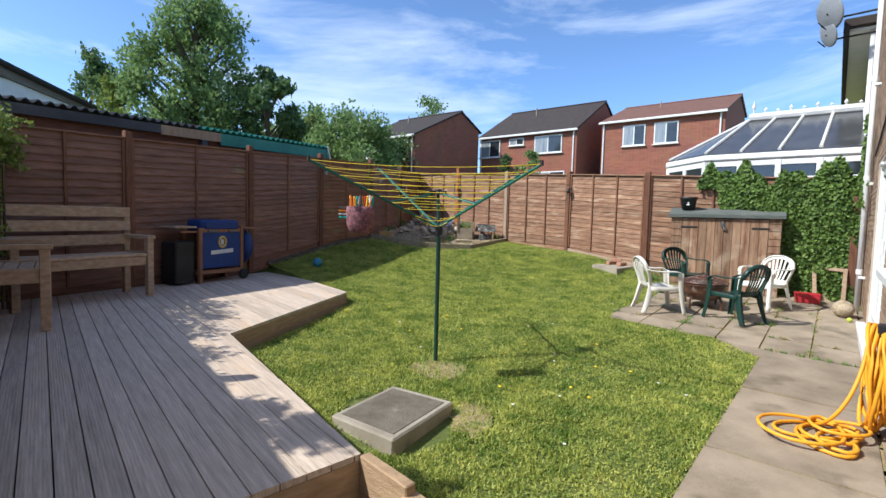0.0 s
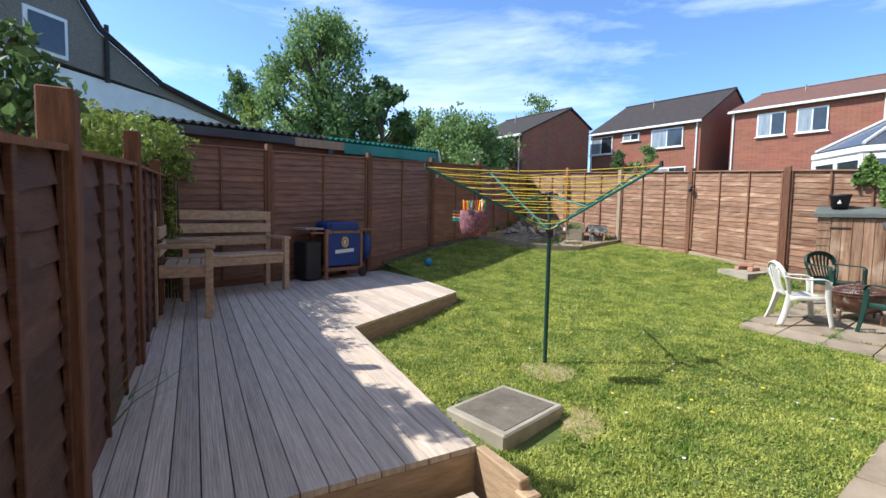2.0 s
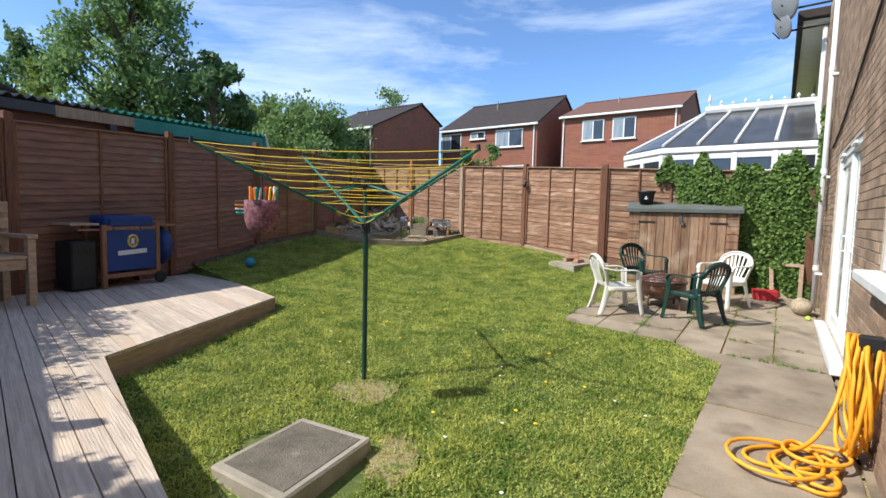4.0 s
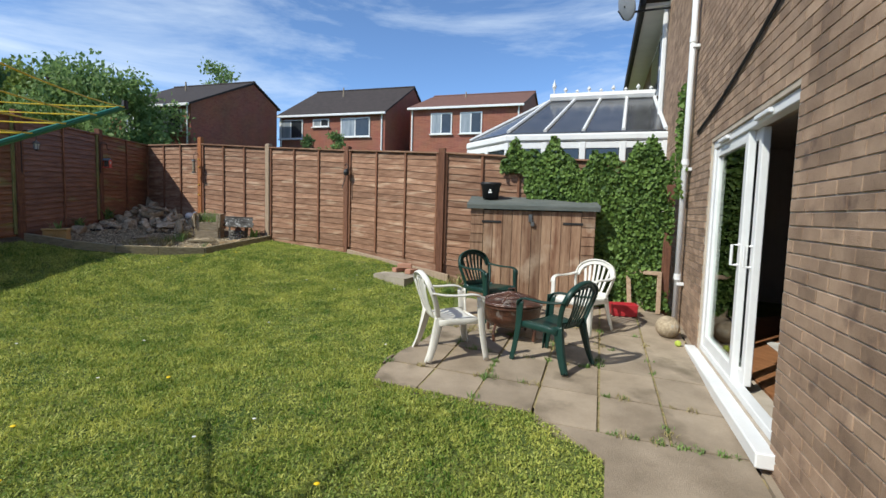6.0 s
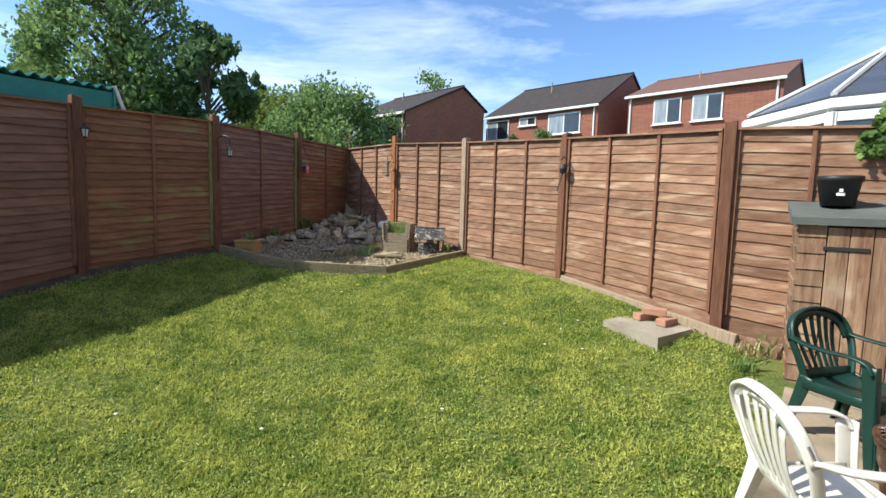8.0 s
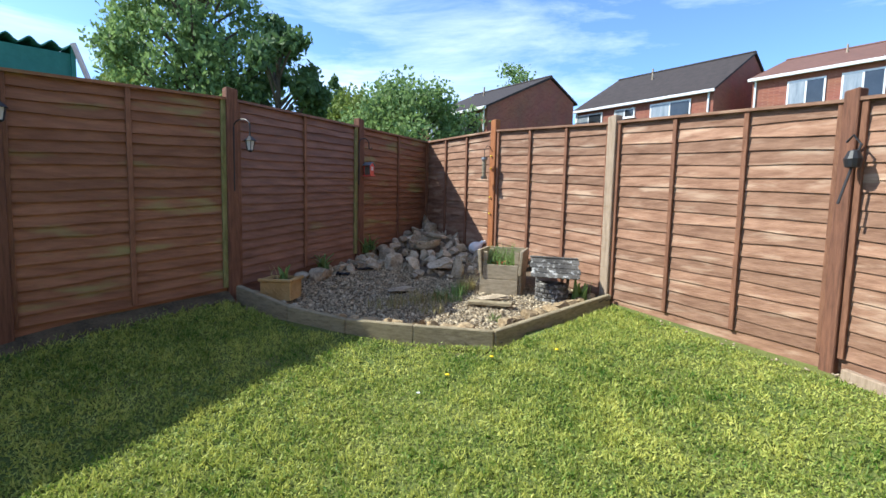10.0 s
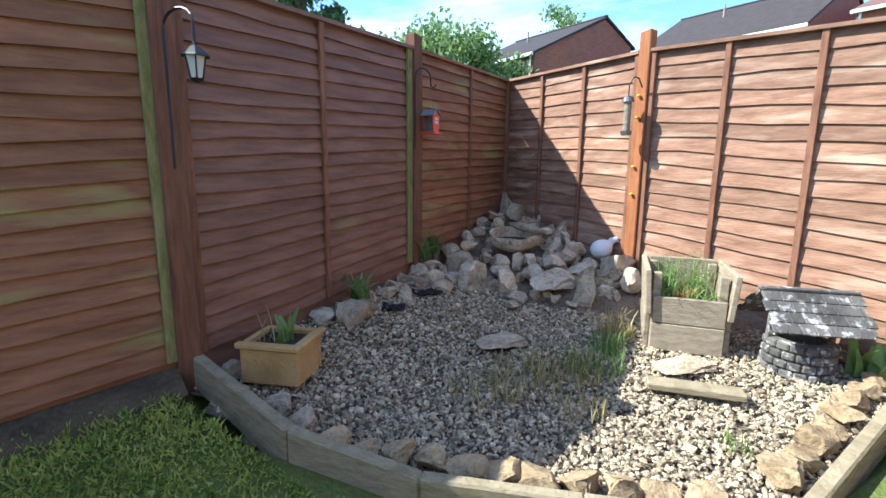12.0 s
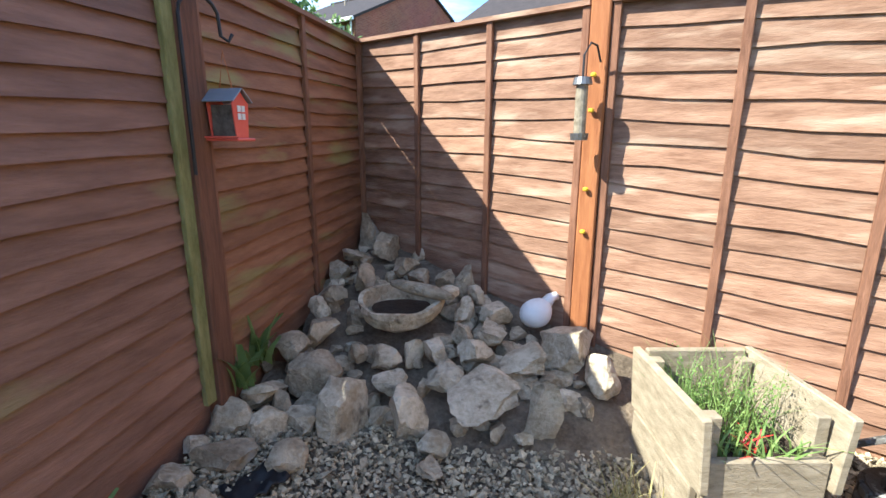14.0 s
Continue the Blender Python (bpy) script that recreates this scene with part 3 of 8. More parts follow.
# ---- house beyond the carport ----
def side_house():
    ob = thing("rendered_house", "white-rendered house with a dark pebble-dashed gable", "house")
    part("wall", box((4.0, 15.0, 7.6), (-18.2, 13.6, 2.1), 0.0, (0, 0, 4)), M_RENDER, ob)
    bm = bmesh.new()
    prof = [(4.0, 6.15), (16.2, 5.95), (21.0, 5.55), (20.9, 5.75), (18.6, 6.0), (15.8, 6.35), (13.1, 7.5), (12.3, 8.4), (9.5, 11.0), (4.0, 11.0)]
    fr = [bm.verts.new((-16.08 - 0.07 * (y - 13.6), y, z)) for y, z in prof]
    bk = [bm.verts.new((-19.9 - 0.07 * (y - 13.6), y, z)) for y, z in prof]
    bm.faces.new(fr)
    bm.faces.new(bk[::-1])
    for i in range(len(prof)):
        bm.faces.new((fr[i], fr[(i + 1) % len(prof)], bk[(i + 1) % len(prof)], bk[i]))
    part("gable", bm, M_PEBBLE, ob)
    vb = bmesh.new()
    tube([(-15.95 - 0.07 * (y - 13.6), y, z + 0.06) for y, z in prof[3:9]], 0.11, 6, vb)
    part("verge", vb, M_TILE_DARK, ob)
    win = part("window", box((0.16, 1.3, 1.3), (-15.9, 11.25, 6.75)), M_WHITE, ob)
    part("pane", box((0.05, 1.05, 1.05), (-15.80, 11.25, 6.75)), M_GLASS_DARK, win)
    part("downpipe", cyl(0.08, 0.08, 2.0, (-15.95, 13.35, 5.8), seg=8), M_DARK, ob)
    ae = bmesh.new()
    tube([(-17, 9.6, 10.9), (-17, 9.6, 12.6)], 0.025, 6, ae)
    tube([(-17, 8.9, 12.55), (-17, 10.6, 12.6)], 0.02, 6, ae)
    for k in range(6):
        tube([(-16.75, 9.1 + 0.26 * k, 12.56), (-16.7, 9.1 + 0.26 * k, 12.56)], 0.012, 4, ae)
    part("aerial", ae, M_DARK, ob)


side_house()

M_TEAL = mat("teal_corrugated_sheet", (0.02, 0.16, 0.13), (0.05, 0.27, 0.22), 1.5, 0.55, 0.1, 20)
M_SHEET = mat("dark_corrugated_sheet", (0.03, 0.035, 0.045), (0.07, 0.075, 0.085), 1.5, 0.5, 0.1, 20)
# Brown timber colour made dark to include the shadow beneath the carport eave.
M_SHADE_WALL = mat("shadow_dark_brown_boarding", (0.10, 0.045, 0.03), (0.17, 0.08, 0.05), 2, 0.85, 0.3, 12, (3, 3, 18))


# ---- carport behind the fence ----
def carport():
    ob = thing("carport", "lean-to carport with corrugated roof behind the fence", "carport")
    a, b = Vector((-2.74, 10.55, 2.79)), Vector((-5.81, 3.67, 2.51))
    d = (b - a)
    u = d.normalized()
    n = Vector((u.y, -u.x, 0)).normalized()
    if n.x > 0:
        n = -n
    back = n * 3.2 + Vector((0, 0, 0.22))
    count = 58

    def sheet(i0, i1, material, name):
        vs, fs = [], []
        for i in range(i0 * 6, i1 * 6 + 1):
            p = a + d * (i / (count * 6))
            h = 0.026 * math.cos(2 * math.pi * i / 6)
            vs += [p + Vector((0, 0, h)), p + back + Vector((0, 0, h)), p + Vector((0, 0, h - 0.012)), p + back + Vector((0, 0, h - 0.012))]
        m = i1 * 6 - i0 * 6
        for i in range(m):
            q = 4 * i
            fs += [(q, q + 4, q + 5, q + 1), (q + 2, q + 3, q + 7, q + 6), (q, q + 2, q + 6, q + 4)]
        raw(name, vs, fs, material, ob, smooth=True)
    sheet(0, 24, M_TEAL, "roof_sheet")
    sheet(24, count, M_SHEET, "roof_sheet")
    ang = math.degrees(math.atan2(d.y, d.x))
    for f0, f1, material, h in ((0.0, 0.36, M_TEAL, 0.20), (0.36, 0.5, M_POST_GREY, 0.15), (0.5, 1.0, M_SHEET, 0.13)):
        m = a + d * (f0 + f1) / 2 + n * 0.03
        tilt = math.degrees(math.atan2(-d.z, math.hypot(d.x, d.y)))
        part("fascia_board", box((d.length * (f1 - f0), 0.025, h), (m.x, m.y, m.z - 0.05 - h / 2), 0.002, (0, tilt, ang)), material, ob)
    m = a + d * 0.5 + n * 0.12
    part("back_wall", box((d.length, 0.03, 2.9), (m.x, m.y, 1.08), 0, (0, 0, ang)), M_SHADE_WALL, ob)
    brg = bmesh.new()
    tube([a + Vector((0, 0, 0.03)), a - u * 0.16 - Vector((0, 0, 0.42))], 0.022, 6, brg)
    part("barge_board", brg, M_WHITE, ob, "pale edging at the sheet's end")
    m2 = a + back * 0.5
    part("end_wall", box((3.2, 0.03, 2.6), (m2.x, m2.y, 1.5), 0, (0, 0, math.degrees(math.atan2(n.y, n.x)))), M_TEAL, ob)
    m = a + d * 0.5 + back
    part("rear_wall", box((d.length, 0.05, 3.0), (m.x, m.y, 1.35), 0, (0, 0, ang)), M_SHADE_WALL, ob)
    for f in (0.06, 0.4, 0.75):
        p = a + d * f + n * 0.07
        part("roof_bracket", box((0.1, 0.1, 0.2), (p.x, p.y, p.z - 0.24), 0.01, (0, 0, ang)), M_SHEET, ob)


carport()


# ---- own house: door, window, pipe, room ----
def house_parts():
    a, b, c, d = DOOR
    ob = thing("door_1", "white plastic patio door slid open on the brick wall", "patio door", kind="structure")
    for nm, q in (("door_frame", (a, b, d - 0.075, d, -0.10, -0.02)), ("door_frame", (a, b, c, c + 0.06, -0.10, -0.02)), ("door_frame", (a, a + 0.07, c, d, -0.101, -0.021)), ("door_frame", (b - 0.07, b, c, d, -0.101, -0.021))):
        part(nm, wall_box(*q, 0.006), M_WHITE, ob)
    part("threshold", wall_box(a - 0.1, b + 0.12, c - 0.10, c - 0.005, -0.06, 0.10, 0.008), M_WHITE, ob)
    for s0, s1, o in ((b - 1.15, b - 0.07, -0.05), (b - 1.32, b - 0.28, -0.095)):
        leaf = part("sliding_leaf", wall_box(s0, s0 + 0.085, c + 0.06, d - 0.075, o - 0.04, o + 0.015, 0.006), M_WHITE, ob)
        part("stile", wall_box(s1 - 0.085, s1, c + 0.06, d - 0.075, o - 0.04, o + 0.015, 0.006), M_WHITE, leaf)
        part("rail", wall_box(s0 + 0.086, s1 - 0.086, c + 0.06, c + 0.16, o - 0.038, o + 0.013, 0.004), M_WHITE, leaf)
        part("rail", wall_box(s0 + 0.086, s1 - 0.086, d - 0.16, d - 0.075, o - 0.038, o + 0.013, 0.004), M_WHITE, leaf)
        g = part("pane", wall_box(s0 + 0.08, s1 - 0.08, c + 0.15, d - 0.15, o - 0.018, o - 0.008), M_GLASS, leaf)
        g.visible_shadow = False
        hb = bmesh.new()
        p = wall_at(s0 + 0.045, o + 0.015, 1.0)
        q = wall_at(s0 + 0.045, o + 0.065, 1.0)
        tube([p, q, q + Vector((0, 0, 0.16)), p + Vector((0, 0, 0.16))], 0.011, 8, hb)
        part("door_handle", hb, M_WHITE, leaf, "white lever pull handle")
    vent = part("trickle_vent", wall_box(b - 0.62, b - 0.30, d - 0.055, d - 0.02, -0.02, 0.012, 0.006), M_WHITE, ob)
    part("trickle_vent", wall_box(a + 0.5, a + 0.82, d - 0.055, d - 0.02, -0.02, 0.012, 0.006), M_WHITE, ob)

    e, f, g0, h = WINDOW
    w = thing("window_1", "white plastic kitchen window with a deep sill", "window", kind="structure")
    for q in ((e, f, h - 0.08, h, -0.1, -0.01), (e, f, g0, g0 + 0.08, -0.1, -0.01), (e, e + 0.08, g0, h, -0.101, -0.011), (f - 0.08, f, g0, h, -0.101, -0.011), (e, f, h - 0.42, h - 0.34, -0.099, -0.009), (f - 0.75, f - 0.68, g0, h, -0.102, -0.012)):
        part("window_frame", wall_box(*q, 0.008), M_WHITE, w)
    part("window_sill", wall_box(e - 0.05, f + 0.08, g0 - 0.075, g0 - 0.004, -0.08, 0.13, 0.012), M_WHITE, w)
    # Near-black strip standing for the shadow under the white sill.
    part("sill_shadow_strip", wall_box(e - 0.02, f + 0.02, g0 - 0.13, g0 - 0.079, -0.02, 0.05, 0.004), M_DARK, w)
    for q in ((e + 0.08, f - 0.75, g0 + 0.08, h - 0.42), (f - 0.68, f - 0.08, g0 + 0.08, h - 0.42), (e + 0.08, f - 0.75, h - 0.34, h - 0.08), (f - 0.68, f - 0.08, h - 0.34, h - 0.08)):
        p = part("pane", wall_box(*q, -0.07, -0.06), M_GLASS, w)
        p.visible_shadow = False

    pipe = thing("drainpipe", "white plastic drainpipe clipped to the brick wall", "drainpipe")
    p = wall_at(9.74, 0.075, -0.02)
    part("pipe", cyl(0.036, 0.036, HOUSE_TOP + 0.0, p, seg=16), M_WHITE, pipe, smooth=True)
    for z in (0.55, 1.95, 3.4):
        part("bracket", wall_box(9.69, 9.79, z - 0.02, z + 0.02, 0.0, 0.085, 0.006), M_WHITE, pipe)
        part("joint_collar", cyl(0.043, 0.043, 0.07, wall_at(9.74, 0.075, z + 0.05), seg=16), M_WHITE, pipe)

    # cable along the wall
    cb = bmesh.new()
    pts = [wall_at(9.4 - 5.5 * k / 14, 0.02, 2.32 + 0.95 * k / 14 - 0.06 * math.sin(math.pi * k / 7)) for k in range(15)]
    tube(pts, 0.009, 6, cb)
    cb2 = [p + Vector((0, 0, 0.025)) for p in pts]
    tube(cb2, 0.007, 6, cb)
    tagged(part("wall_cable", cb, M_DARK), "black cables sagging along the brick wall", "cable")

    # room behind the door and window
    room = thing("room", "dim living room behind the patio door", "room", kind="structure")
    part("floor", wall_box(-1.0, 12.0, -0.12, 0.035, -4.6, -0.28), M_OAK, room)
    part("back_wall", wall_box(-1.0, 12.0, -0.1, 2.6, -4.8, -4.65), M_ROOM, room)
    part("side_wall", wall_box(11.9, 12.1, -0.1, 2.6, -4.64, -0.28), M_ROOM, room)
    part("side_wall", wall_box(-1.2, -1.0, -0.1, 2.6, -4.64, -0.28), M_ROOM, room)
    part("dividing_wall", wall_box(5.5, 5.62, 0.04, 2.46, -4.6, -0.28), M_ROOM, room)
    tagged(part("ceiling", wall_box(-1.0, 12.0, 2.46, 2.58, -4.8, -0.28), M_ROOM), "plain white room ceiling", "ceiling", kind="structure")
    tagged(part("rug", wall_box(6.6, 9.2, 0.038, 0.052, -3.2, -0.75, 0.005), M_RUG), "pale grey patterned rug on the wooden floor", "rug")
    sofa = thing("armchair", "dark grey fabric armchair in the dim room", "armchair")
    part("seat", wall_box(8.6, 9.7, 0.12, 0.45, -2.6, -1.6, 0.06), M_DARKCLOTH, sofa)
    part("backrest", wall_box(9.45, 9.75, 0.2, 0.95, -2.62, -1.58, 0.08), M_DARKCLOTH, sofa)
    part("arm", wall_box(8.6, 9.6, 0.12, 0.62, -1.6, -1.4, 0.05), M_DARKCLOTH, sofa)
    part("arm", wall_box(8.6, 9.6, 0.12, 0.62, -2.8, -2.6, 0.05), M_DARKCLOTH, sofa)
    shelf = thing("shelf_unit", "dark open shelf unit with storage boxes", "shelf unit")
    for z in (0.04, 0.42, 0.8):
        part("shelf", wall_box(6.8, 8.6, z, z + 0.04, -4.6, -4.2, 0.004), M_DARKCLOTH, shelf)
    for s in (6.8, 7.4, 8.0, 8.56):
        part("upright", wall_box(s, s + 0.04, 0.081, 0.419, -4.59, -4.21), M_DARKCLOTH, shelf)
        part("upright", wall_box(s, s + 0.04, 0.461, 0.799, -4.59, -4.21), M_DARKCLOTH, shelf)
    part("storage_box", wall_box(7.46, 7.95, 0.462, 0.76, -4.55, -4.18, 0.01), M_CARD, shelf)


M_OAK = mat("oak_floor", (0.20, 0.085, 0.035), (0.36, 0.17, 0.08), 2, 0.4, 0.1, 14, (10, 2, 1))
M_ROOM = mat("room_paint", (0.42, 0.40, 0.37), (0.50, 0.48, 0.45), 1, 0.9, 0, 10)
M_RUG = mat("pale_rug", (0.42, 0.40, 0.38), (0.60, 0.58, 0.55), 3, 0.95, 0.2, 60)
M_DARKCLOTH = mat("dark_fabric", (0.03, 0.03, 0.035), (0.07, 0.07, 0.075), 5, 0.9, 0.2, 60)
M_CARD = mat("tan_box", (0.30, 0.26, 0.16), (0.38, 0.33, 0.21), 3, 0.9, 0.1, 40)
M_RED = mat("red_plastic", (0.40, 0.025, 0.035), (0.50, 0.04, 0.05), 4, 0.45, 0.03, 40)
house_parts()


# ---- neighbour's house end, eaves, dishes ----
def neighbour():
    ob = thing("neighbour_house", "brown brick neighbouring house end under overhanging eaves", "house")
    part("wall", wall_box(13.25, 22.0, -0.3, 5.3, -0.5, -0.02), M_BRICK, ob)
    part("soffit", wall_box(13.22, 22.0, 5.3, 5.36, -0.4, 0.42), M_WHITE, ob)
    part("roof_edge", wall_box(13.1, 22.0, 5.365, 5.55, -0.5, 0.52, 0.02), M_TILE_DARK, ob)
    part("gutter", wall_box(13.0, 22.0, 5.24, 5.36, 0.42, 0.52, 0.02), M_DARK, ob)
    part("downpipe", wall_box(13.26, 13.36, 2.6, 5.3, 0.0, 0.09, 0.02), M_WHITE, ob)
    w = part("window", wall_box(14.2, 16.0, 3.9, 5.1, -0.02, 0.03), M_WHITE, ob)
    part("pane", wall_box(14.3, 15.9, 4.0, 5.0, 0.03, 0.045), M_GLASS_DARK, w)
    for s, z, r, tilt in ((12.80, 5.62, 0.34, 20), (13.05, 5.28, 0.27, 10)):
        dish = thing("satellite_dish", "grey satellite dish bracketed to the house wall", "satellite dish", "satellite dishes")
        prof = [(0.001, 0.0)] + [(r * k / 8, 0.16 * r * 4 * (k / 8) ** 2 / 4) for k in range(1, 9)] + [(r, 0.16 * r + 0.015), (r * 0.98, 0.16 * r + 0.02)]
        bm = lathe(prof, 24)
        c = wall_at(s, 0.80, z)
        bmesh.ops.transform(bm, matrix=pose(c.x, c.y, c.z, 0, -70, 160 + tilt), verts=bm.verts[:])
        part("reflector", bm, M_DISH, dish, smooth=True)
        arm = bmesh.new()
        tube([wall_at(s, 0.0, z - 0.1), wall_at(s, 0.65, z - 0.12), c], 0.02, 6, arm)
        tube([c + Vector((0, 0, -r * 0.9)), c + Vector((-0.3, -0.22, -r * 0.8))], 0.012, 6, arm)
        part("arm", arm, M_DARK, dish)


M_DISH = mat("grey_painted_dish", (0.22, 0.23, 0.25), (0.32, 0.33, 0.35), 2, 0.5, 0.02, 20)
neighbour()


# ---- conservatory next door ----
def conservatory():
    ob = thing("conservatory", "white plastic conservatory with smoked roof panels and ridge finials", "conservatory")
    plan = [(12.3, 0.03), (12.3, 2.75), (13.25, 3.75), (16.0, 3.75), (16.95, 2.75), (16.95, 0.03)]
    pt = lambda s, o, z: wall_at(s, o, z)
    ze, zr, zb = 2.78, 3.92, 0.4
    rid = [pt(14.62, 0.05, zr), pt(14.62, 2.25, zr)]
    for (s0, o0), (s1, o1) in zip(plan, plan[1:]):
        p, q = pt(s0, o0, 0), pt(s1, o1, 0)
        d = q - p
        ang = math.degrees(math.atan2(d.y, d.x))
        m = (p + q) / 2
        part("eaves_beam", box((d.length + 0.12, 0.14, 0.14), (m.x, m.y, ze - 0.02), 0.03, (0, 0, ang)), M_WHITE, ob)
        part("window_head", box((d.length, 0.07, 0.12), (m.x, m.y, ze - 0.16), 0.01, (0, 0, ang)), M_WHITE, ob)
        part("transom", box((d.length, 0.08, 0.07), (m.x, m.y, ze - 0.50), 0.01, (0, 0, ang)), M_WHITE, ob)
        part("dwarf_wall", box((d.length, 0.2, 0.9), (m.x, m.y, zb + 0.3), 0, (0, 0, ang)), M_BRICK, ob)
        k = max(1, round(d.length / 0.68))
        for i in range(k + 1):
            c = p + d * i / k
            part("mullion", box((0.11, 0.09, ze - 0.1 - zb - 0.75), (c.x, c.y, (ze - 0.1 + zb + 0.75) / 2), 0.01, (0, 0, ang)), M_WHITE, ob)
        for i in range(k):
            c = p + d * (i + 0.5) / k
            part("fanlight", box((d.length / k - 0.13, 0.03, 0.24), (c.x, c.y, ze - 0.345), 0, (0, 0, ang)), M_GLASS_DARK, ob)
            part("pane", box((d.length / k - 0.13, 0.03, ze - 1.75), (c.x, c.y, (ze - 0.54 + zb + 0.75) / 2), 0, (0, 0, ang)), M_GLASS_DARK, ob)
    ev = [pt(s, o, ze + 0.06) for s, o in plan]
    panels = [(ev[0], ev[1], rid[1], rid[0]), (ev[1], ev[2], rid[1]), (ev[2], ev[3], rid[1]), (ev[3], ev[4], rid[1]), (ev[4], ev[5], rid[0], rid[1])]
    for pn in panels:
        bm = bmesh.new()
        lo = [bm.verts.new(v) for v in pn]
        hi = [bm.verts.new(v + Vector((0, 0, 0.03))) for v in pn]
        bm.faces.new(lo[::-1])
        bm.faces.new(hi)
        for i in range(len(pn)):
            bm.faces.new((lo[i], lo[(i + 1) % len(pn)], hi[(i + 1) % len(pn)], hi[i]))
        part("roof_panel", bm, M_CONS_ROOF, ob)
    bars = [(ev[1], rid[1]), (ev[2], rid[1]), (ev[3], rid[1]), (ev[4], rid[1])]
    for i in range(4):
        bars.append((ev[0].lerp(ev[1], i / 4), rid[0].lerp(rid[1], i / 4)))
        bars.append((ev[5].lerp(ev[4], i / 4), rid[0].lerp(rid[1], i / 4)))
    bars += [(ev[2].lerp(ev[3], 0.5), rid[1])]
    for p, q in bars:
        up = Vector((0, 0, 0.045))
        bm = bmesh.new()
        tube([p + up, q + up], 0.036, 6, bm)
        part("glazing_bar", bm, M_WHITE, ob)
    bm = bmesh.new()
    tube([rid[0] + Vector((0, 0, 0.1)), rid[1] + Vector((0, 0, 0.1))], 0.10, 8, bm)
    part("ridge", bm, M_WHITE, ob)
    for i in range(9):
        p = rid[0].lerp(rid[1], (i + 0.3) / 8.6) + Vector((0, 0, 0.18))
        big = i == 8
        h = 0.16 if i % 2 else 0.10
        if big:
            h = 0.34
        f = lathe([(0.012, 0), (0.016, h * 0.25), (0.045 if not big else 0.05, h * 0.5), (0.03, h * 0.7), (0.012, h * 0.85), (0.001, h)], 8, at=p)
        part("finial", f, M_WHITE, ob)


conservatory()


# ---- small materials ----
M_GREENPL = mat("dark_green_plastic", (0.008, 0.03, 0.024), (0.014, 0.045, 0.036), 3, 0.38, 0.03, 60)
M_WHITEPL = mat("off_white_plastic", (0.60, 0.58, 0.52), (0.72, 0.70, 0.65), 3, 0.45, 0.05, 60, stain=((0.45, 0.42, 0.35), 6, 0.64))
M_RUST = mat("rusty_glazed_clay", (0.035, 0.016, 0.011), (0.15, 0.062, 0.036), 9, 0.3, 0.5, 30, stain=((0.30, 0.26, 0.235), 13, 0.60), spec=0.7)
M_FELT = mat("green_grey_felt", (0.10, 0.115, 0.105), (0.16, 0.17, 0.16), 3, 0.95, 0.5, 200)
M_SHED = mat("weathered_brown_shed", (0.13, 0.06, 0.034), (0.36, 0.235, 0.15), 1.5, 0.85, 0.4, 9, (9, 9, 0.9), rnd=0.25, stain=((0.44, 0.33, 0.235), 2.2, 0.56))
M_BLACKPL = mat("black_plastic", (0.012, 0.012, 0.014), (0.025, 0.025, 0.027), 4, 0.5, 0.02, 40)
M_PRINT = mat("white_print", (0.62, 0.62, 0.60), (0.70, 0.70, 0.68), 4, 0.6, 0, 40)
M_METAL = mat("dull_steel", (0.14, 0.14, 0.14), (0.24, 0.24, 0.24), 6, 0.45, 0.05, 60, metal=0.8)
M_POLE = mat("green_coated_steel", (0.012, 0.10, 0.075), (0.025, 0.15, 0.115), 4, 0.4, 0.02, 40)
M_POLE_DARK = mat("dark_green_steel", (0.012, 0.045, 0.035), (0.02, 0.065, 0.05), 4, 0.4, 0.02, 40)
M_LINE = mat("yellow_line", (0.62, 0.44, 0.02), (0.78, 0.58, 0.05), 5, 0.5, 0, 40)
M_HOSE = mat("orange_yellow_hose", (0.72, 0.30, 0.015), (0.82, 0.40, 0.03), 3, 0.5, 0.03, 40)
M_BLUE = mat("blue_vinyl_cover", (0.010, 0.03, 0.15), (0.018, 0.055, 0.22), 3, 0.5, 0.1, 25)
M_GOLD = mat("gold_print", (0.60, 0.38, 0.09), (0.70, 0.46, 0.14), 3, 0.6, 0, 20)
M_DARKWOOD = mat("brown_cart_timber", (0.20, 0.09, 0.05), (0.32, 0.16, 0.09), 2, 0.75, 0.3, 12, (14, 14, 2))
M_STONE = mat("limestone", (0.36, 0.28, 0.18), (0.66, 0.56, 0.41), 9, 0.92, 1.0, 42, rnd=0.22, fine=0.7, stain=((0.17, 0.13, 0.09), 17, 0.59))
M_STONE_GREY = mat("grey_stone", (0.26, 0.20, 0.13), (0.53, 0.43, 0.30), 9, 0.92, 1.0, 42, rnd=0.25, fine=0.7, stain=((0.46, 0.43, 0.38), 9, 0.63))
M_BRICKRED = mat("red_brick", (0.36, 0.18, 0.12), (0.52, 0.30, 0.21), 6, 0.9, 0.4, 60)
M_BALLBLUE = mat("blue_rubber", (0.03, 0.18, 0.30), (0.06, 0.28, 0.42), 4, 0.5, 0, 20)


# ---- patio, path ----
def clip_rect(poly, u0, u1, v0, v1):
    q = half(half(poly, WD.x, WD.y, u0), -WD.x, -WD.y, -u1)
    if len(q) > 2:
        q = half(half(q, WN.x, WN.y, v0), -WN.x, -WN.y, -v1)
    return q


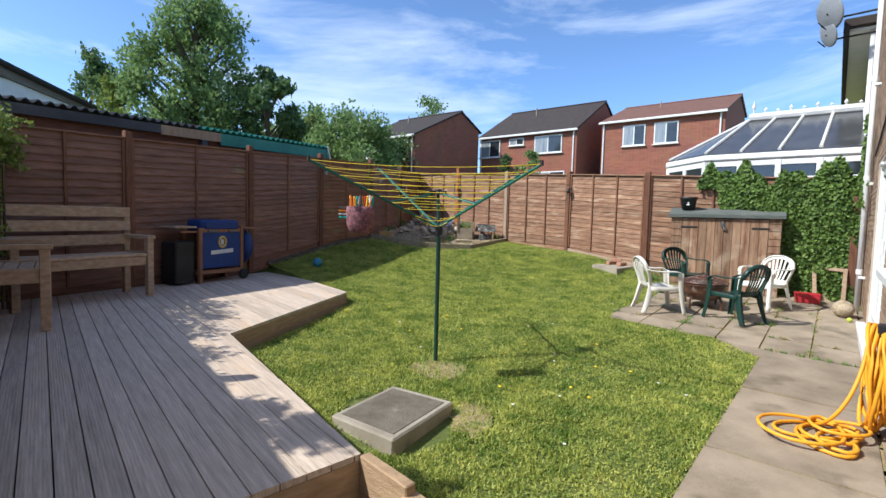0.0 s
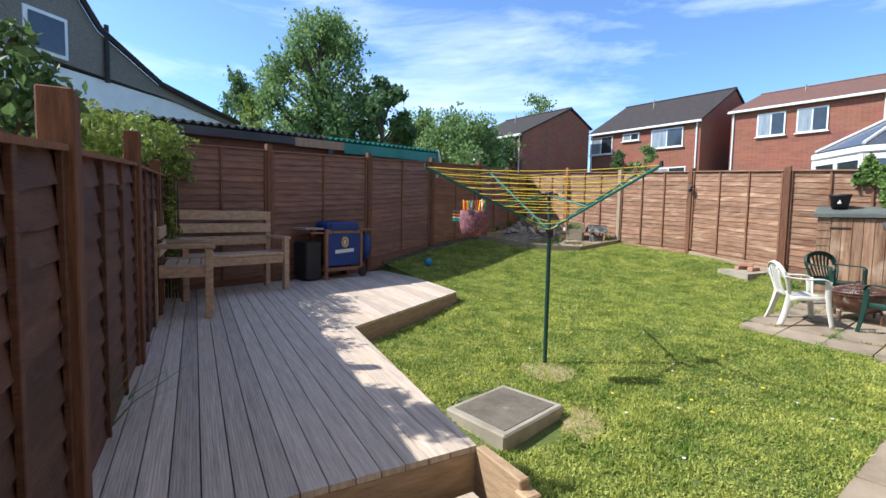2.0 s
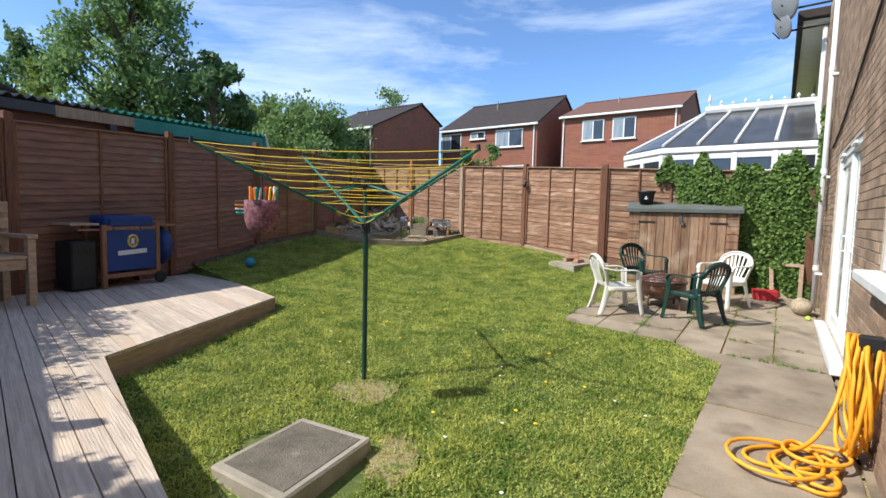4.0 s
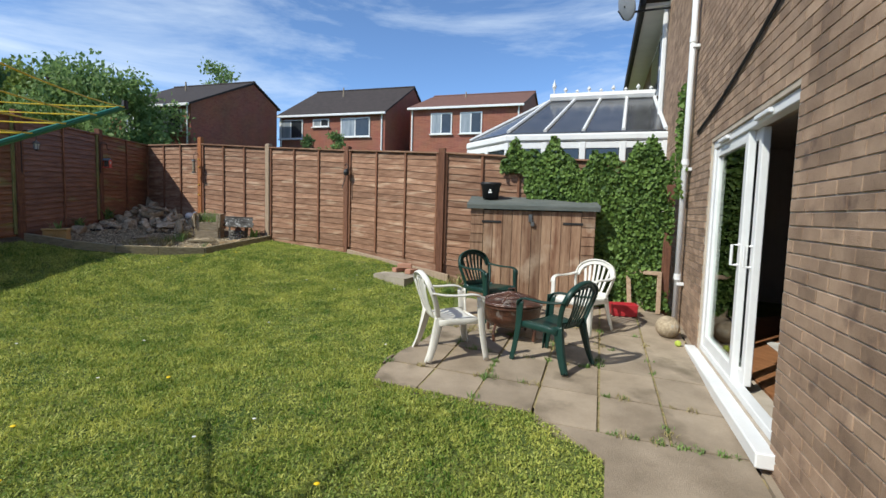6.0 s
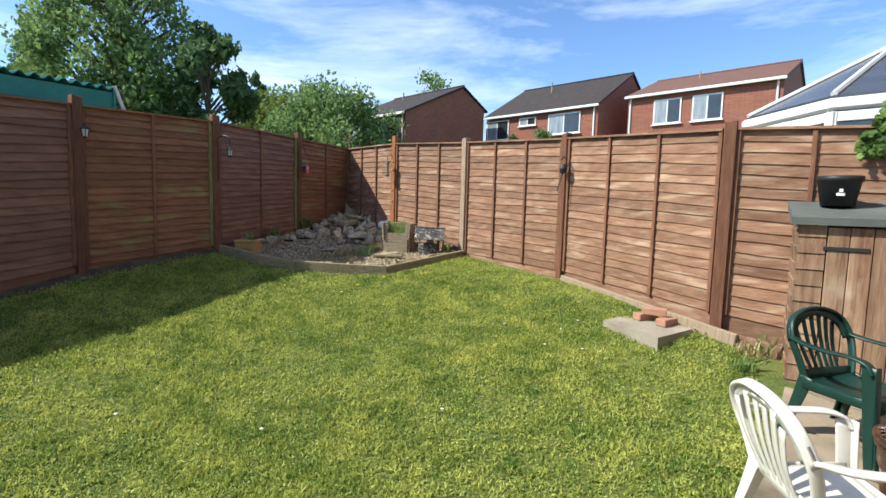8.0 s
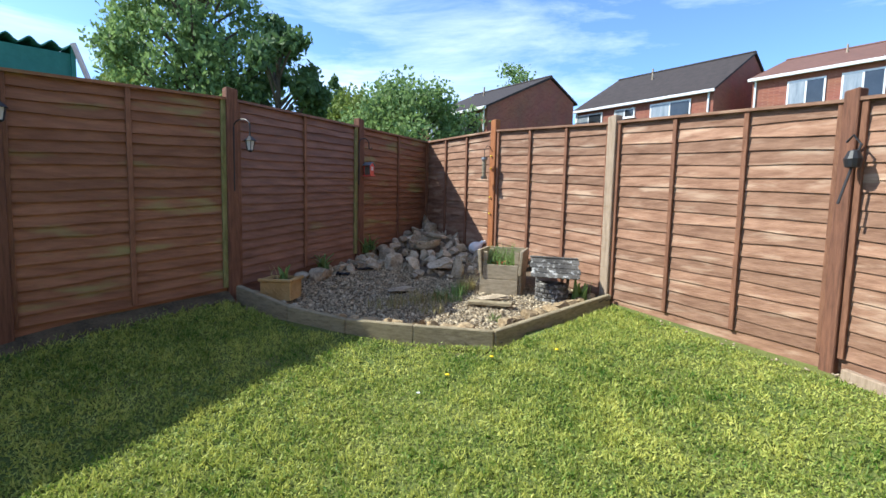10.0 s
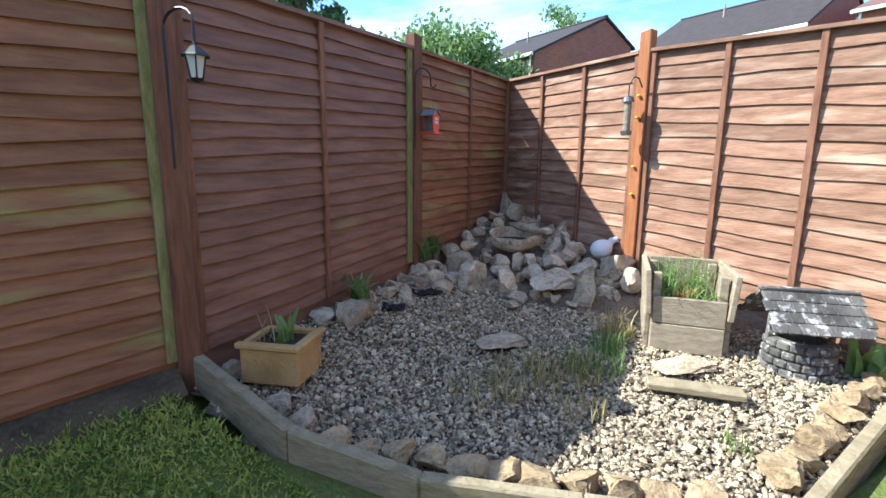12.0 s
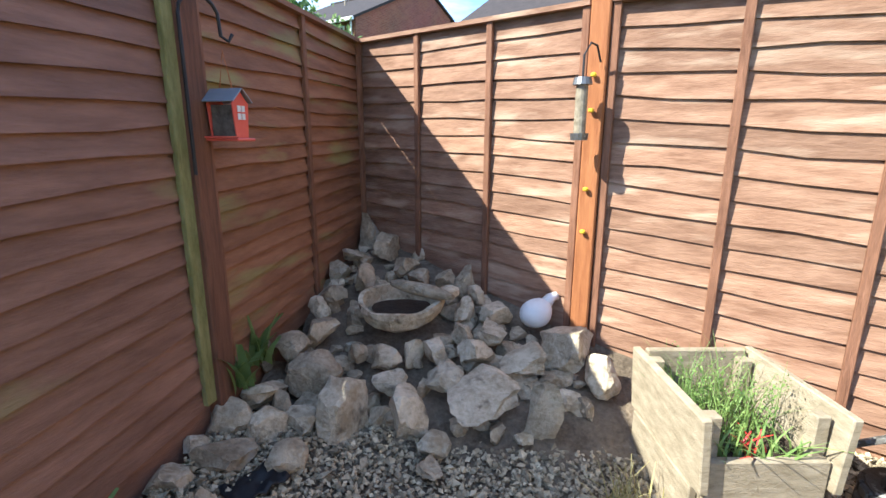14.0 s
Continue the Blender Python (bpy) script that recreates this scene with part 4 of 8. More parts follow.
def patio():
    ob = thing("pavement", "grey concrete patio slabs and path with weedy joints", "patio", kind="structure")
    u, row = 2.33, 0
    rng = random.Random(3)
    while u < 11.5:
        du = 0.60 if u > 6.4 else 1.39
        v = -2.91
        while v < 0.80:
            dv = 0.45 if u > 6.4 else 1.2
            q = clip_rect(PATIO, u + 0.011, u + du - 0.011, v + 0.011, min(v + dv, 0.79) - 0.011)
            if len(q) > 2:
                dz = rng.uniform(-0.006, 0.006)
                tx, ty = rng.uniform(-0.008, 0.008), rng.uniform(-0.008, 0.008)
                mx, my = sum(p[0] for p in q) / len(q), sum(p[1] for p in q) / len(q)
                top = lambda x, y: ground_z(x, y) + 0.012 + dz + tx * (x - mx) + ty * (y - my)
                part("paving_slab", prism(q, lambda x, y: ground_z(x, y) - 0.06, top), M_SLAB, ob)
            v += dv
        u += du
        row += 1
    fill = [(x + (3.6 - x) * 0.02, y + (6.0 - y) * 0.004) for x, y in PATIO]
    vs, fs, ids = [], [], {}
    for i in range(46):
        for j in range(76):
            x, y = 1.1 + 0.125 * i, 1.2 + 0.1 * j
            ids[i, j] = len(vs)
            vs.append((x, y, ground_z(x, y) + 0.001 + 0.004 * noise.noise((x * 9, y * 9, 0))))
    for i in range(45):
        for j in range(75):
            if all(inside(fill, 1.1 + 0.125 * (i + p), 1.2 + 0.1 * (j + q)) for p in (0, 1) for q in (0, 1)):
                fs.append((ids[i, j], ids[i + 1, j], ids[i + 1, j + 1], ids[i, j + 1]))
    raw("joint_filling", vs, fs, M_TAN, ob, smooth=True)


patio()


# ---- inspection cover slab, loose slab, edging ----
def cover_slab():
    ob = thing("manhole_slab", "raised concrete manhole cover slab in the lawn", "manhole cover")
    q = [(-0.46, 3.10), (-0.13, 3.72), (0.37, 3.44), (0.02, 2.78)]
    cx, cy = sum(p[0] for p in q) / 4, sum(p[1] for p in q) / 4
    bm = prism(q, -0.32, -0.085)
    bmesh.ops.bevel(bm, geom=[e for e in bm.edges], offset=0.012, segments=1, affect="EDGES")
    part("concrete_surround", bm, M_CONC, ob)
    inn = [(cx + (x - cx) * 0.84, cy + (y - cy) * 0.84) for x, y in q]
    part("cover_plate", prism(inn, -0.09, -0.081), M_COVER, ob)


M_COVER = mat("grey_cover_plate", (0.125, 0.105, 0.08), (0.21, 0.18, 0.14), 7, 0.9, 0.7, 90, fine=0.6, stain=((0.32, 0.28, 0.22), 11, 0.66))
cover_slab()
tagged(part("paving_slab_loose", prism([(2.99, 9.73), (3.385, 10.00), (3.73, 9.51), (3.335, 9.235)], lambda x, y: ground_z(x, y) - 0.04, lambda x, y: 0.415 + 0.06 * (y - 9.6) + 0.03 * (x - 3.36)), M_CONC), "loose concrete paving slab lying on the grass", "paving slab")
for i, (x, y, z, a) in enumerate(((3.40, 9.80, 0.458, 25), (3.54, 9.62, 0.452, 40), (3.46, 9.72, 0.524, -20))):
    tagged(part("brick", box((0.215, 0.10, 0.065), (x, y, z), 0.006, (0, 0, a)), M_BRICKRED), "loose red brick beside the timber edging", "brick", "loose bricks")


def plank(name, p, q, w, h, material, label, cat):
    p, q = Vector(p), Vector(q)
    d = q - p
    m = (p + q) / 2
    tilt = -math.degrees(math.atan2(d.z, math.hypot(d.x, d.y)))
    ob = part(name, box((d.length, w, h), m, 0.006, (0, tilt, math.degrees(math.atan2(d.y, d.x)))), material)
    return tagged(ob, label, cat)


plank("timber_edging", (2.78, 11.10, 0.60), (4.02, 9.32, 0.38), 0.05, 0.11, M_POST_GREY, "pale timber board retaining earth along the fence", "timber edging")
plank("timber_edging", (4.05, 9.36, 0.36), (4.30, 9.16, 0.32), 0.07, 0.14, M_SHED, "short brown retaining block beside the shed", "edging block")


# ---- deck step ----
def deck_step():
    ob = thing("deck_step", "low timber step with a corner block below the deck", "step")
    d = Vector((-0.90, -0.93, 0)).normalized()
    ang = math.degrees(math.atan2(d.y, d.x))
    n = Vector((0.72, -0.69, 0))
    c = Vector((-0.02, 2.05, 0)) + d * 0.75 + n * 0.16
    part("tread", box((1.35, 0.145, 0.03), (c.x, c.y, 0.02), 0.004, (0, 0, ang)), M_DECK, ob)
    c2 = c + n * 0.15
    part("tread", box((1.35, 0.145, 0.03), (c2.x, c2.y, 0.02), 0.004, (0, 0, ang)), M_DECK, ob)
    part("riser", box((1.35, 0.03, 0.30), (c2.x + n.x * 0.08, c2.y + n.y * 0.08, -0.15), 0.003, (0, 0, ang)), M_DECK_EDGE, ob)
    p = Vector((-0.02, 2.05, 0)) + n * 0.17 + d * -0.02
    part("side_board", box((0.34, 0.055, 0.42), (p.x, p.y, -0.015), 0.006, (0, 0, ang - 90)), M_DECK_EDGE, ob)
    e = p + n * 0.19
    part("corner_block", box((0.085, 0.085, 0.50), (e.x, e.y, -0.10), 0.008, (0, 0, ang)), M_DECK_EDGE, ob)


deck_step()


# ---- corner bench ----
def bench(origin, axis, back, length, label, end_arm=True, slats=3):
    """A heavy timber bench; origin: foot of the free end's front leg; axis runs along it, back towards its rear."""
    ob = thing("garden_bench", label, "bench", "corner benches on the deck")
    o, u, v = Vector((*origin, 0)), Vector((*axis, 0)).normalized(), Vector((*back, 0)).normalized()
    ang = math.degrees(math.atan2(u.y, u.x))
    z0 = DECK_Z

    def bar(name, a, b, c, size):
        p = o + u * a + v * b
        part(name, box(size, (p.x, p.y, z0 + c), 0.005, (0, 0, ang)), M_BENCH, ob)
    for a in (0.035, length - 0.04):
        bar("leg", a, 0.0, 0.36, (0.075, 0.075, 0.72))
        bar("leg", a, 0.50, 0.55, (0.075, 0.075, 1.10))
        if end_arm:
            bar("armrest", a, 0.24, 0.743, (0.10, 0.60, 0.045))
            bar("side_rail", a, 0.24, 0.49, (0.045, 0.42, 0.13))
    for k in range(4):
        bar("seat_plank", length / 2, 0.02 + 0.115 * k, 0.525, (length - 0.16 if k == 0 else length - 0.165, 0.105, 0.035))
    bar("front_rail", length / 2, 0.0, 0.45, (length - 0.16, 0.04, 0.11))
    for k in range(slats):
        bar("back_plank", length / 2, 0.448, 0.70 + 0.175 * k, (length - 0.02, 0.03, 0.125))
    return ob


bench((-3.58, 5.82), (-0.405, -0.914), (-0.914, 0.405), 1.45, "long pale timber bench with a slatted back on the deck", slats=3)
bench((-3.22, 3.89), (-0.673, 0.739), (-0.739, -0.673), 0.98, "short pale timber bench end beside the fence", slats=2)


# ---- barbecue cart ----
def barbecue():
    ob = thing("barbecue_cart", "wooden barbecue trolley with blue vinyl covers on the deck", "barbecue", at=(-3.57, 6.85, DECK_Z), rz=math.degrees(math.atan2(0.914, 0.405)))
    w, dpt = 0.80, 0.38
    for x in (0.03, w - 0.03):
        for y in (0.0, dpt):
            part("leg", box((0.06, 0.055, 0.84), (x, y, 0.42 if x < 0.4 or y else 0.45), 0.006), M_DARKWOOD, ob)
    part("lower_shelf", box((w, dpt + 0.04, 0.06), (w / 2, dpt / 2, 0.16), 0.006), M_DARKWOOD, ob)
    part("rail", box((w, 0.04, 0.07), (w / 2, 0.0, 0.80), 0.006), M_DARKWOOD, ob)
    cover = part("front_cover", box((w - 0.125, 0.03, 0.56), (w / 2, -0.004, 0.50), 0.01), M_BLUE, ob, "dark blue printed vinyl front cover")
    em = bmesh.new()
    ring = [(0.40 + 0.062 * math.cos(t), -0.026, 0.62 + 0.078 * math.sin(t)) for t in [2 * math.pi * k / 24 for k in range(24)]]
    tube(ring, 0.017, 6, em, closed=True)
    part("emblem", em, M_GOLD, cover, "gold ring emblem")
    em2 = bmesh.new()
    box((0.05, 0.008, 0.085), (0.40, -0.024, 0.62), 0.01, (0, 0, 0), em2)
    part("emblem_centre", em2, M_PRINT, cover)
    part("printed_band", box((0.40, 0.006, 0.062), (0.40, -0.021, 0.47), 0.002, (0, -3, 0)), M_PRINT, cover, "white printed band")
    hood = box((0.66, 0.36, 0.18), (w / 2, dpt / 2, 0.87), 0.06, seg=3)
    part("hood", hood, M_BLUE, ob, "blue covered hood", smooth=True)
    part("hood_fold", box((0.60, 0.03, 0.12), (w / 2, -0.02, 0.88), 0.012), M_BLUE, ob)
    part("hinge", box((0.16, 0.03, 0.022), (0.22, -0.04, 0.79), 0.004), M_METAL, ob)
    part("hinge", box((0.16, 0.03, 0.022), (0.58, -0.04, 0.79), 0.004), M_METAL, ob)
    part("side_shelf", box((0.34, 0.40, 0.03), (-0.19, dpt / 2, 0.85), 0.006), M_BENCH, ob)
    part("side_shelf", box((0.24, 0.40, 0.03), (w + 0.13, dpt / 2, 0.83), 0.006), M_DARKWOOD, ob)
    part("bracket", box((0.26, 0.03, 0.03), (-0.14, 0.02, 0.78), 0.004), M_DARKWOOD, ob)
    bag = bmesh.new()
    bmesh.ops.create_icosphere(bag, subdivisions=3, radius=1)
    for v in bag.verts:
        v.co = Vector((v.co.x * 0.13, v.co.y * 0.2, v.co.z * 0.28)) * (1 + 0.14 * noise.noise(v.co * 2.2)) + Vector((w + 0.16, dpt / 2, 0.52))
    part("gas_cover", bag, M_BLUE, ob, "bunched blue cover hanging at the side", smooth=True)
    for x in (w - 0.02,):
        for y in (-0.05, dpt + 0.05):
            bm = lathe([(0.03, -0.025), (0.075, -0.025), (0.085, -0.01), (0.085, 0.01), (0.075, 0.025), (0.03, 0.025)], 20)
            bmesh.ops.transform(bm, matrix=pose(x, y, 0.088, 90, 0, 0), verts=bm.verts[:])
            part("wheel", bm, M_BLACKPL, ob)
    part("covered_box", box((0.30, 0.34, 0.62), (-0.19, dpt / 2, 0.33), 0.02), M_BLACKPL, ob, "dark covered storage box under the side shelf")
    return ob


barbecue()
bm = bmesh.new()
bmesh.ops.create_icosphere(bm, subdivisions=3, radius=0.085)
tagged(part("ball", bm, M_BALLBLUE, smooth=True), "small blue rubber ball on the shaded lawn", "ball").location = (-2.30, 8.55, ground_z(-2.3, 8.55) + 0.085)


# ---- rotary clothes airer ----
def airer():
    ob = thing("rotary_airer", "green rotary clothes airer with yellow lines in the lawn", "clothes airer")
    cx, cy = 0.16, 4.58
    g = ground_z(cx, cy)
    hub, top = Vector((cx - 0.01, cy, 1.19)), Vector((cx - 0.02, cy + 0.05, 1.53))
    part("lower_pole", tube([(cx, cy, g - 0.1), (cx, cy, 1.14)], 0.021, 12), M_POLE_DARK, ob)
    part("upper_pole", tube([(cx, cy, 1.1), top], 0.016, 12), M_POLE_DARK, ob)
    part("hub", cyl(0.036, 0.036, 0.09, (cx, cy, 1.12), seg=16), M_BLACKPL, ob)
    cap = cyl(0.05, 0.04, 0.05, top - Vector((0, 0, 0.02)), seg=12)
    for k in range(4):
        a = math.pi / 4 + k * math.pi / 2
        box((0.10, 0.028, 0.03), (top.x + 0.06 * math.cos(a), top.y + 0.06 * math.sin(a), top.z), 0.004, (0, 0, math.degrees(a)), cap)
    part("top_runner", cap, M_BLACKPL, ob)
    tips = [Vector((1.00, 3.72, 1.72)), Vector((1.02, 5.44, 1.80)), Vector((-0.62, 5.55, 1.84)), Vector((-0.84, 3.72, 1.72))]
    arms = []
    for tip in tips:
        d = (tip - hub)
        start = hub + d.normalized() * 0.03
        part("arm", tube([start, tip], 0.0125, 8), M_POLE, ob)
        mid = hub + d * 0.42
        part("strut", tube([top + (tip - top).normalized() * 0.05 - Vector((0, 0, 0.02)), mid], 0.009, 6), M_POLE, ob)
        part("arm_tip", cyl(0.016, 0.012, 0.04, tip - Vector((0, 0, 0.01)), seg=8), M_BLACKPL, ob)
        arms.append((start, tip))
    for k in range(10):
        f = 0.10 + 0.90 * k / 9
        bm = bmesh.new()
        for i in range(4):
            p, q = arms[i][0].lerp(arms[i][1], f), arms[(i + 1) % 4][0].lerp(arms[(i + 1) % 4][1], f)
            if k == 0 and i in (0, 1):
                continue
            sag = 0.022 * f * (p - q).length + (0.05 if k < 2 else 0)
            pts = [p.lerp(q, j / 8) - Vector((0, 0, 4 * sag * (j / 8) * (1 - j / 8))) for j in range(9)]
            tube(pts, 0.0032, 5, bm)
        part("clothes_line", bm, M_LINE, ob)
    return ob


airer()


def peg_bag():
    ob = thing("peg_bag", "patterned fabric peg bag full of colourful plastic pegs", "peg bag")
    c = Vector((-0.46, 3.92, 1.26))
    bm = lathe([(0.001, -0.13), (0.06, -0.125), (0.10, -0.10), (0.118, -0.04), (0.122, 0.05), (0.118, 0.10), (0.112, 0.10), (0.108, 0.0), (0.02, -0.11)], 24, at=c)
    for v in bm.verts:
        v.co.y = c.y + (v.co.y - c.y) * 0.8
    part("fabric_bag", bm, M_BAG, ob, "dark pink and black patterned fabric", smooth=True)
    hk = bmesh.new()
    tube([c + Vector((0.0, 0, 0.08)), c + Vector((0.0, 0, 0.26)), c + Vector((0.02, 0, 0.29)), c + Vector((0.04, 0, 0.26))], 0.005, 6, hk)
    part("hanger", hk, M_BLACKPL, ob)
    rng = random.Random(5)
    cols = [M_PEG_O, M_PEG_R, M_PEG_Y, M_PEG_O, M_PRINT, M_PEG_T, M_PEG_R, M_PEG_T]
    for k in range(14):
        x = -0.09 + 0.18 * k / 13
        p = c + Vector((x, rng.uniform(-0.05, 0.05), 0.06 + rng.uniform(0, 0.02)))
        b = box((0.011, 0.016, 0.12), (0, 0, 0.06), 0.003)
        box((0.013, 0.018, 0.03), (0.004, 0, 0.11), 0.003, (0, 8, 0), b)
        bmesh.ops.transform(b, matrix=pose(p.x, p.y, p.z, rng.uniform(-12, 12), rng.uniform(-14, 14), rng.uniform(0, 180)), verts=b.verts[:])
        part("peg", b, cols[k % 8], ob)
    for k in range(4):
        b = box((0.11, 0.012, 0.014), (c.x - 0.13, c.y, c.z + 0.01 + 0.026 * k), 0.003, (0, 0, rng.uniform(-15, 15)))
        part("peg", b, (M_PEG_T, M_PRINT, M_PEG_O, M_METAL)[k], ob)


M_BAG = mat("patterned_fabric", (0.05, 0.025, 0.035), (0.36, 0.15, 0.17), 42, 0.9, 0.2, 60, fine=0.2)
M_PEG_O = mat("orange_plastic", (0.80, 0.22, 0.02), (0.85, 0.30, 0.03), 3, 0.4, 0, 10)
M_PEG_R = mat("red_peg_plastic", (0.55, 0.03, 0.03), (0.6, 0.05, 0.04), 3, 0.4, 0, 10)
M_PEG_Y = mat("yellow_plastic", (0.85, 0.50, 0.02), (0.88, 0.58, 0.04), 3, 0.4, 0, 10)
M_PEG_T = mat("teal_plastic", (0.0, 0.36, 0.30), (0.02, 0.45, 0.38), 3, 0.4, 0, 10)
peg_bag()


# ---- plastic chairs ----
def smooth_line(pts, n):
    """Points along a smooth curve through the given ones."""
    p = [Vector(q) for q in pts]
    out = []
    for i in range(len(p) - 1):
        a, b, c, d = p[max(0, i - 1)], p[i], p[i + 1], p[min(len(p) - 1, i + 2)]
        for k in range(n):
            t = k / n
            out.append(0.5 * (2 * b + (c - a) * t + (2 * a - 5 * b + 4 * c - d) * t * t + (3 * b - a - 3 * c + d) * t ** 3))
    return out + [p[-1]]


def strip(points, wide, thick, across, bm=None):
    """A flat moulded band along points: wide (number or list) along the direction across, thick the other way."""
    own = bm if bm is not None else bmesh.new()
    rings = []
    for i, q in enumerate(points):
        d = (points[min(i + 1, len(points) - 1)] - points[max(i - 1, 0)]).normalized()
        s = Vector(across) - d * d.dot(Vector(across))
        s.normalize()
        t = d.cross(s)
        w = (wide[0] + (wide[1] - wide[0]) * i / (len(points) - 1)) if isinstance(wide, tuple) else wide
        e = thick * 0.35
        rings.append([own.verts.new(q + s * a + t * b) for a, b in ((-w / 2, -thick / 2 + e), (-w / 2 + e, -thick / 2), (w / 2 - e, -thick / 2), (w / 2, -thick / 2 + e), (w / 2, thick / 2 - e), (w / 2 - e, thick / 2), (-w / 2 + e, thick / 2), (-w / 2, thick / 2 - e))])
    for r0, r1 in zip(rings, rings[1:]):
        for k in range(8):
            own.faces.new((r0[k], r0[(k + 1) % 8], r1[(k + 1) % 8], r1[k]))
    own.faces.new(rings[0][::-1])
    own.faces.new(rings[-1])
    return own


def chair(material, label, at, rz):
    """A moulded stacking armchair; it faces local -y."""
    ob = thing("plastic_chair", label, "chair", "plastic chairs round the fire pit", at=at, rz=rz)
    seat = bmesh.new()
    nx, ny = 12, 10
    layers = []
    for layer in (0, 1):
        g = []
        for j in range(ny + 1):
            v = j / ny
            r = []
            for i in range(nx + 1):
                u = 2 * i / nx - 1
                z = 0.425 - 0.035 * v - 0.022 * (1 - u * u) - 0.05 * max(0, 1 - v / 0.16) ** 2 + 0.03 * max(0, v - 0.85) / 0.15 - 0.012 * layer
                r.append(seat.verts.new((0.235 * u * (1 - 0.12 * v), -0.23 + 0.44 * v, z)))
            g.append(r)
        layers.append(g)
    for j in range(ny):
        for i in range(nx):
            seat.faces.new((layers[0][j][i], layers[0][j][i + 1], layers[0][j + 1][i + 1], layers[0][j + 1][i]))
            seat.faces.new((layers[1][j][i], layers[1][j + 1][i], layers[1][j + 1][i + 1], layers[1][j][i + 1]))
    for j in range(ny):
        for i in (0, nx):
            seat.faces.new((layers[0][j][i], layers[0][j + 1][i], layers[1][j + 1][i], layers[1][j][i]))
    for i in range(nx):
        for j in (0, ny):
            seat.faces.new((layers[0][j][i], layers[0][j][i + 1], layers[1][j][i + 1], layers[1][j][i]))
    part("seat", seat, material, ob, smooth=True)
    top = [(-0.205, 0.20, 0.40), (-0.245, 0.235, 0.55), (-0.262, 0.275, 0.66), (-0.225, 0.315, 0.765), (-0.12, 0.335, 0.825), (0.0, 0.342, 0.842)]
    rim = top + [(-x, y, z) for x, y, z in top[-2::-1]]
    part("back_frame", strip(smooth_line(rim, 5), 0.052, 0.02, (0.0, 0.94, -0.34)), material, ob, smooth=True)
    inner = smooth_line(rim, 5)
    bandw = bmesh.new()
    arch = [q for q in inner if q.z > 0.66]
    strip([q - Vector((q.x * 0.06, 0.004, 0.022)) for q in arch], 0.014, 0.062, (0.0, 0.94, -0.34), bandw)
    part("back_band", bandw, material, ob, smooth=True)
    for k in range(6):
        u = -1 + 2 * (k + 0.5) / 6
        x0, x1 = 0.135 * u, 0.205 * u
        zt = 0.842 - 0.10 * abs(u) ** 2.2 - 0.035
        pts = [Vector((x0 + (x1 - x0) * f ** 1.3, 0.205 + 0.128 * f ** 1.1 + 0.022 * math.sin(math.pi * f), 0.395 + (zt - 0.395) * f)) for f in [q / 9 for q in range(10)]]
        part("back_slat", strip(pts, (0.026, 0.036), 0.009, (1, 0, 0)), material, ob, smooth=True)
    part("back_base", strip([Vector((x, 0.208 + 0.01 * math.cos(x * 8), 0.425)) for x in [-0.2 + 0.05 * q for q in range(9)]], 0.07, 0.012, (0, 0.2, 1)), material, ob, smooth=True)
    for q in (-1, 1):
        arm = smooth_line([(q * 0.258, 0.272, 0.665), (q * 0.282, 0.17, 0.648), (q * 0.292, 0.03, 0.642), (q * 0.288, -0.12, 0.648), (q * 0.28, -0.205, 0.628), (q * 0.277, -0.238, 0.575)], 4)
        part("armrest", strip(arm, 0.056, 0.018, (1, 0, 0)), material, ob, smooth=True)
        leg = smooth_line([(q * 0.278, -0.212, 0.62), (q * 0.272, -0.222, 0.42), (q * 0.282, -0.245, 0.20), (q * 0.300, -0.275, 0.0)], 4)
        lm = strip(leg, (0.085, 0.045), 0.014, (0, 1, 0.1))
        strip([p - Vector((q * 0.02, 0.03, 0)) for p in leg], (0.05, 0.034), 0.014, (1, 0, 0), lm)
        part("leg", lm, material, ob, smooth=True)
        leg = smooth_line([(q * 0.215, 0.185, 0.42), (q * 0.228, 0.215, 0.28), (q * 0.245, 0.255, 0.12), (q * 0.262, 0.30, 0.0)], 4)
        lm = strip(leg, (0.10, 0.045), 0.014, (0, 1, 0.2))
        strip([p + Vector((-q * 0.02, 0.03, 0)) for p in leg], (0.06, 0.034), 0.014, (1, 0, 0), lm)
        part("leg", lm, material, ob, smooth=True)
        part("side_skirt", strip([Vector((q * (0.262 - 0.03 * f), -0.225 + 0.42 * f, 0.388 - 0.02 * f)) for f in (0, 0.25, 0.5, 0.75, 1)], 0.06, 0.012, (0, 0, 1)), material, ob, smooth=True)
    part("apron", strip([Vector((x, -0.232, 0.36)) for x in (-0.255, -0.12, 0.0, 0.12, 0.255)], 0.055, 0.012, (0, 0, 1)), material, ob, smooth=True)
    return ob


def facing(x, y):
    return math.degrees(math.atan2(y, x)) + 90


for m_, text, (x, y), (fx, fy) in ((M_WHITEPL, "off-white plastic garden armchair on the patio", (3.23, 6.96), (1.0, 0.0)),
                                   (M_GREENPL, "dark green plastic garden armchair on the patio", (4.10, 6.56), (-0.42, 0.91)),
                                   (M_WHITEPL, "off-white plastic garden armchair by the shed", (4.98, 7.40), (-0.92, -0.40)),
                                   (M_GREENPL, "dark green plastic garden armchair before the shed", (4.08, 8.02), (0.35, -0.94))):
    seat = chair(m_, text, (x, y, ground_z(x, y) + 0.012), facing(fx, fy))
    seat.matrix_basis = seat.matrix_basis @ Matrix.Scale(0.93, 4)


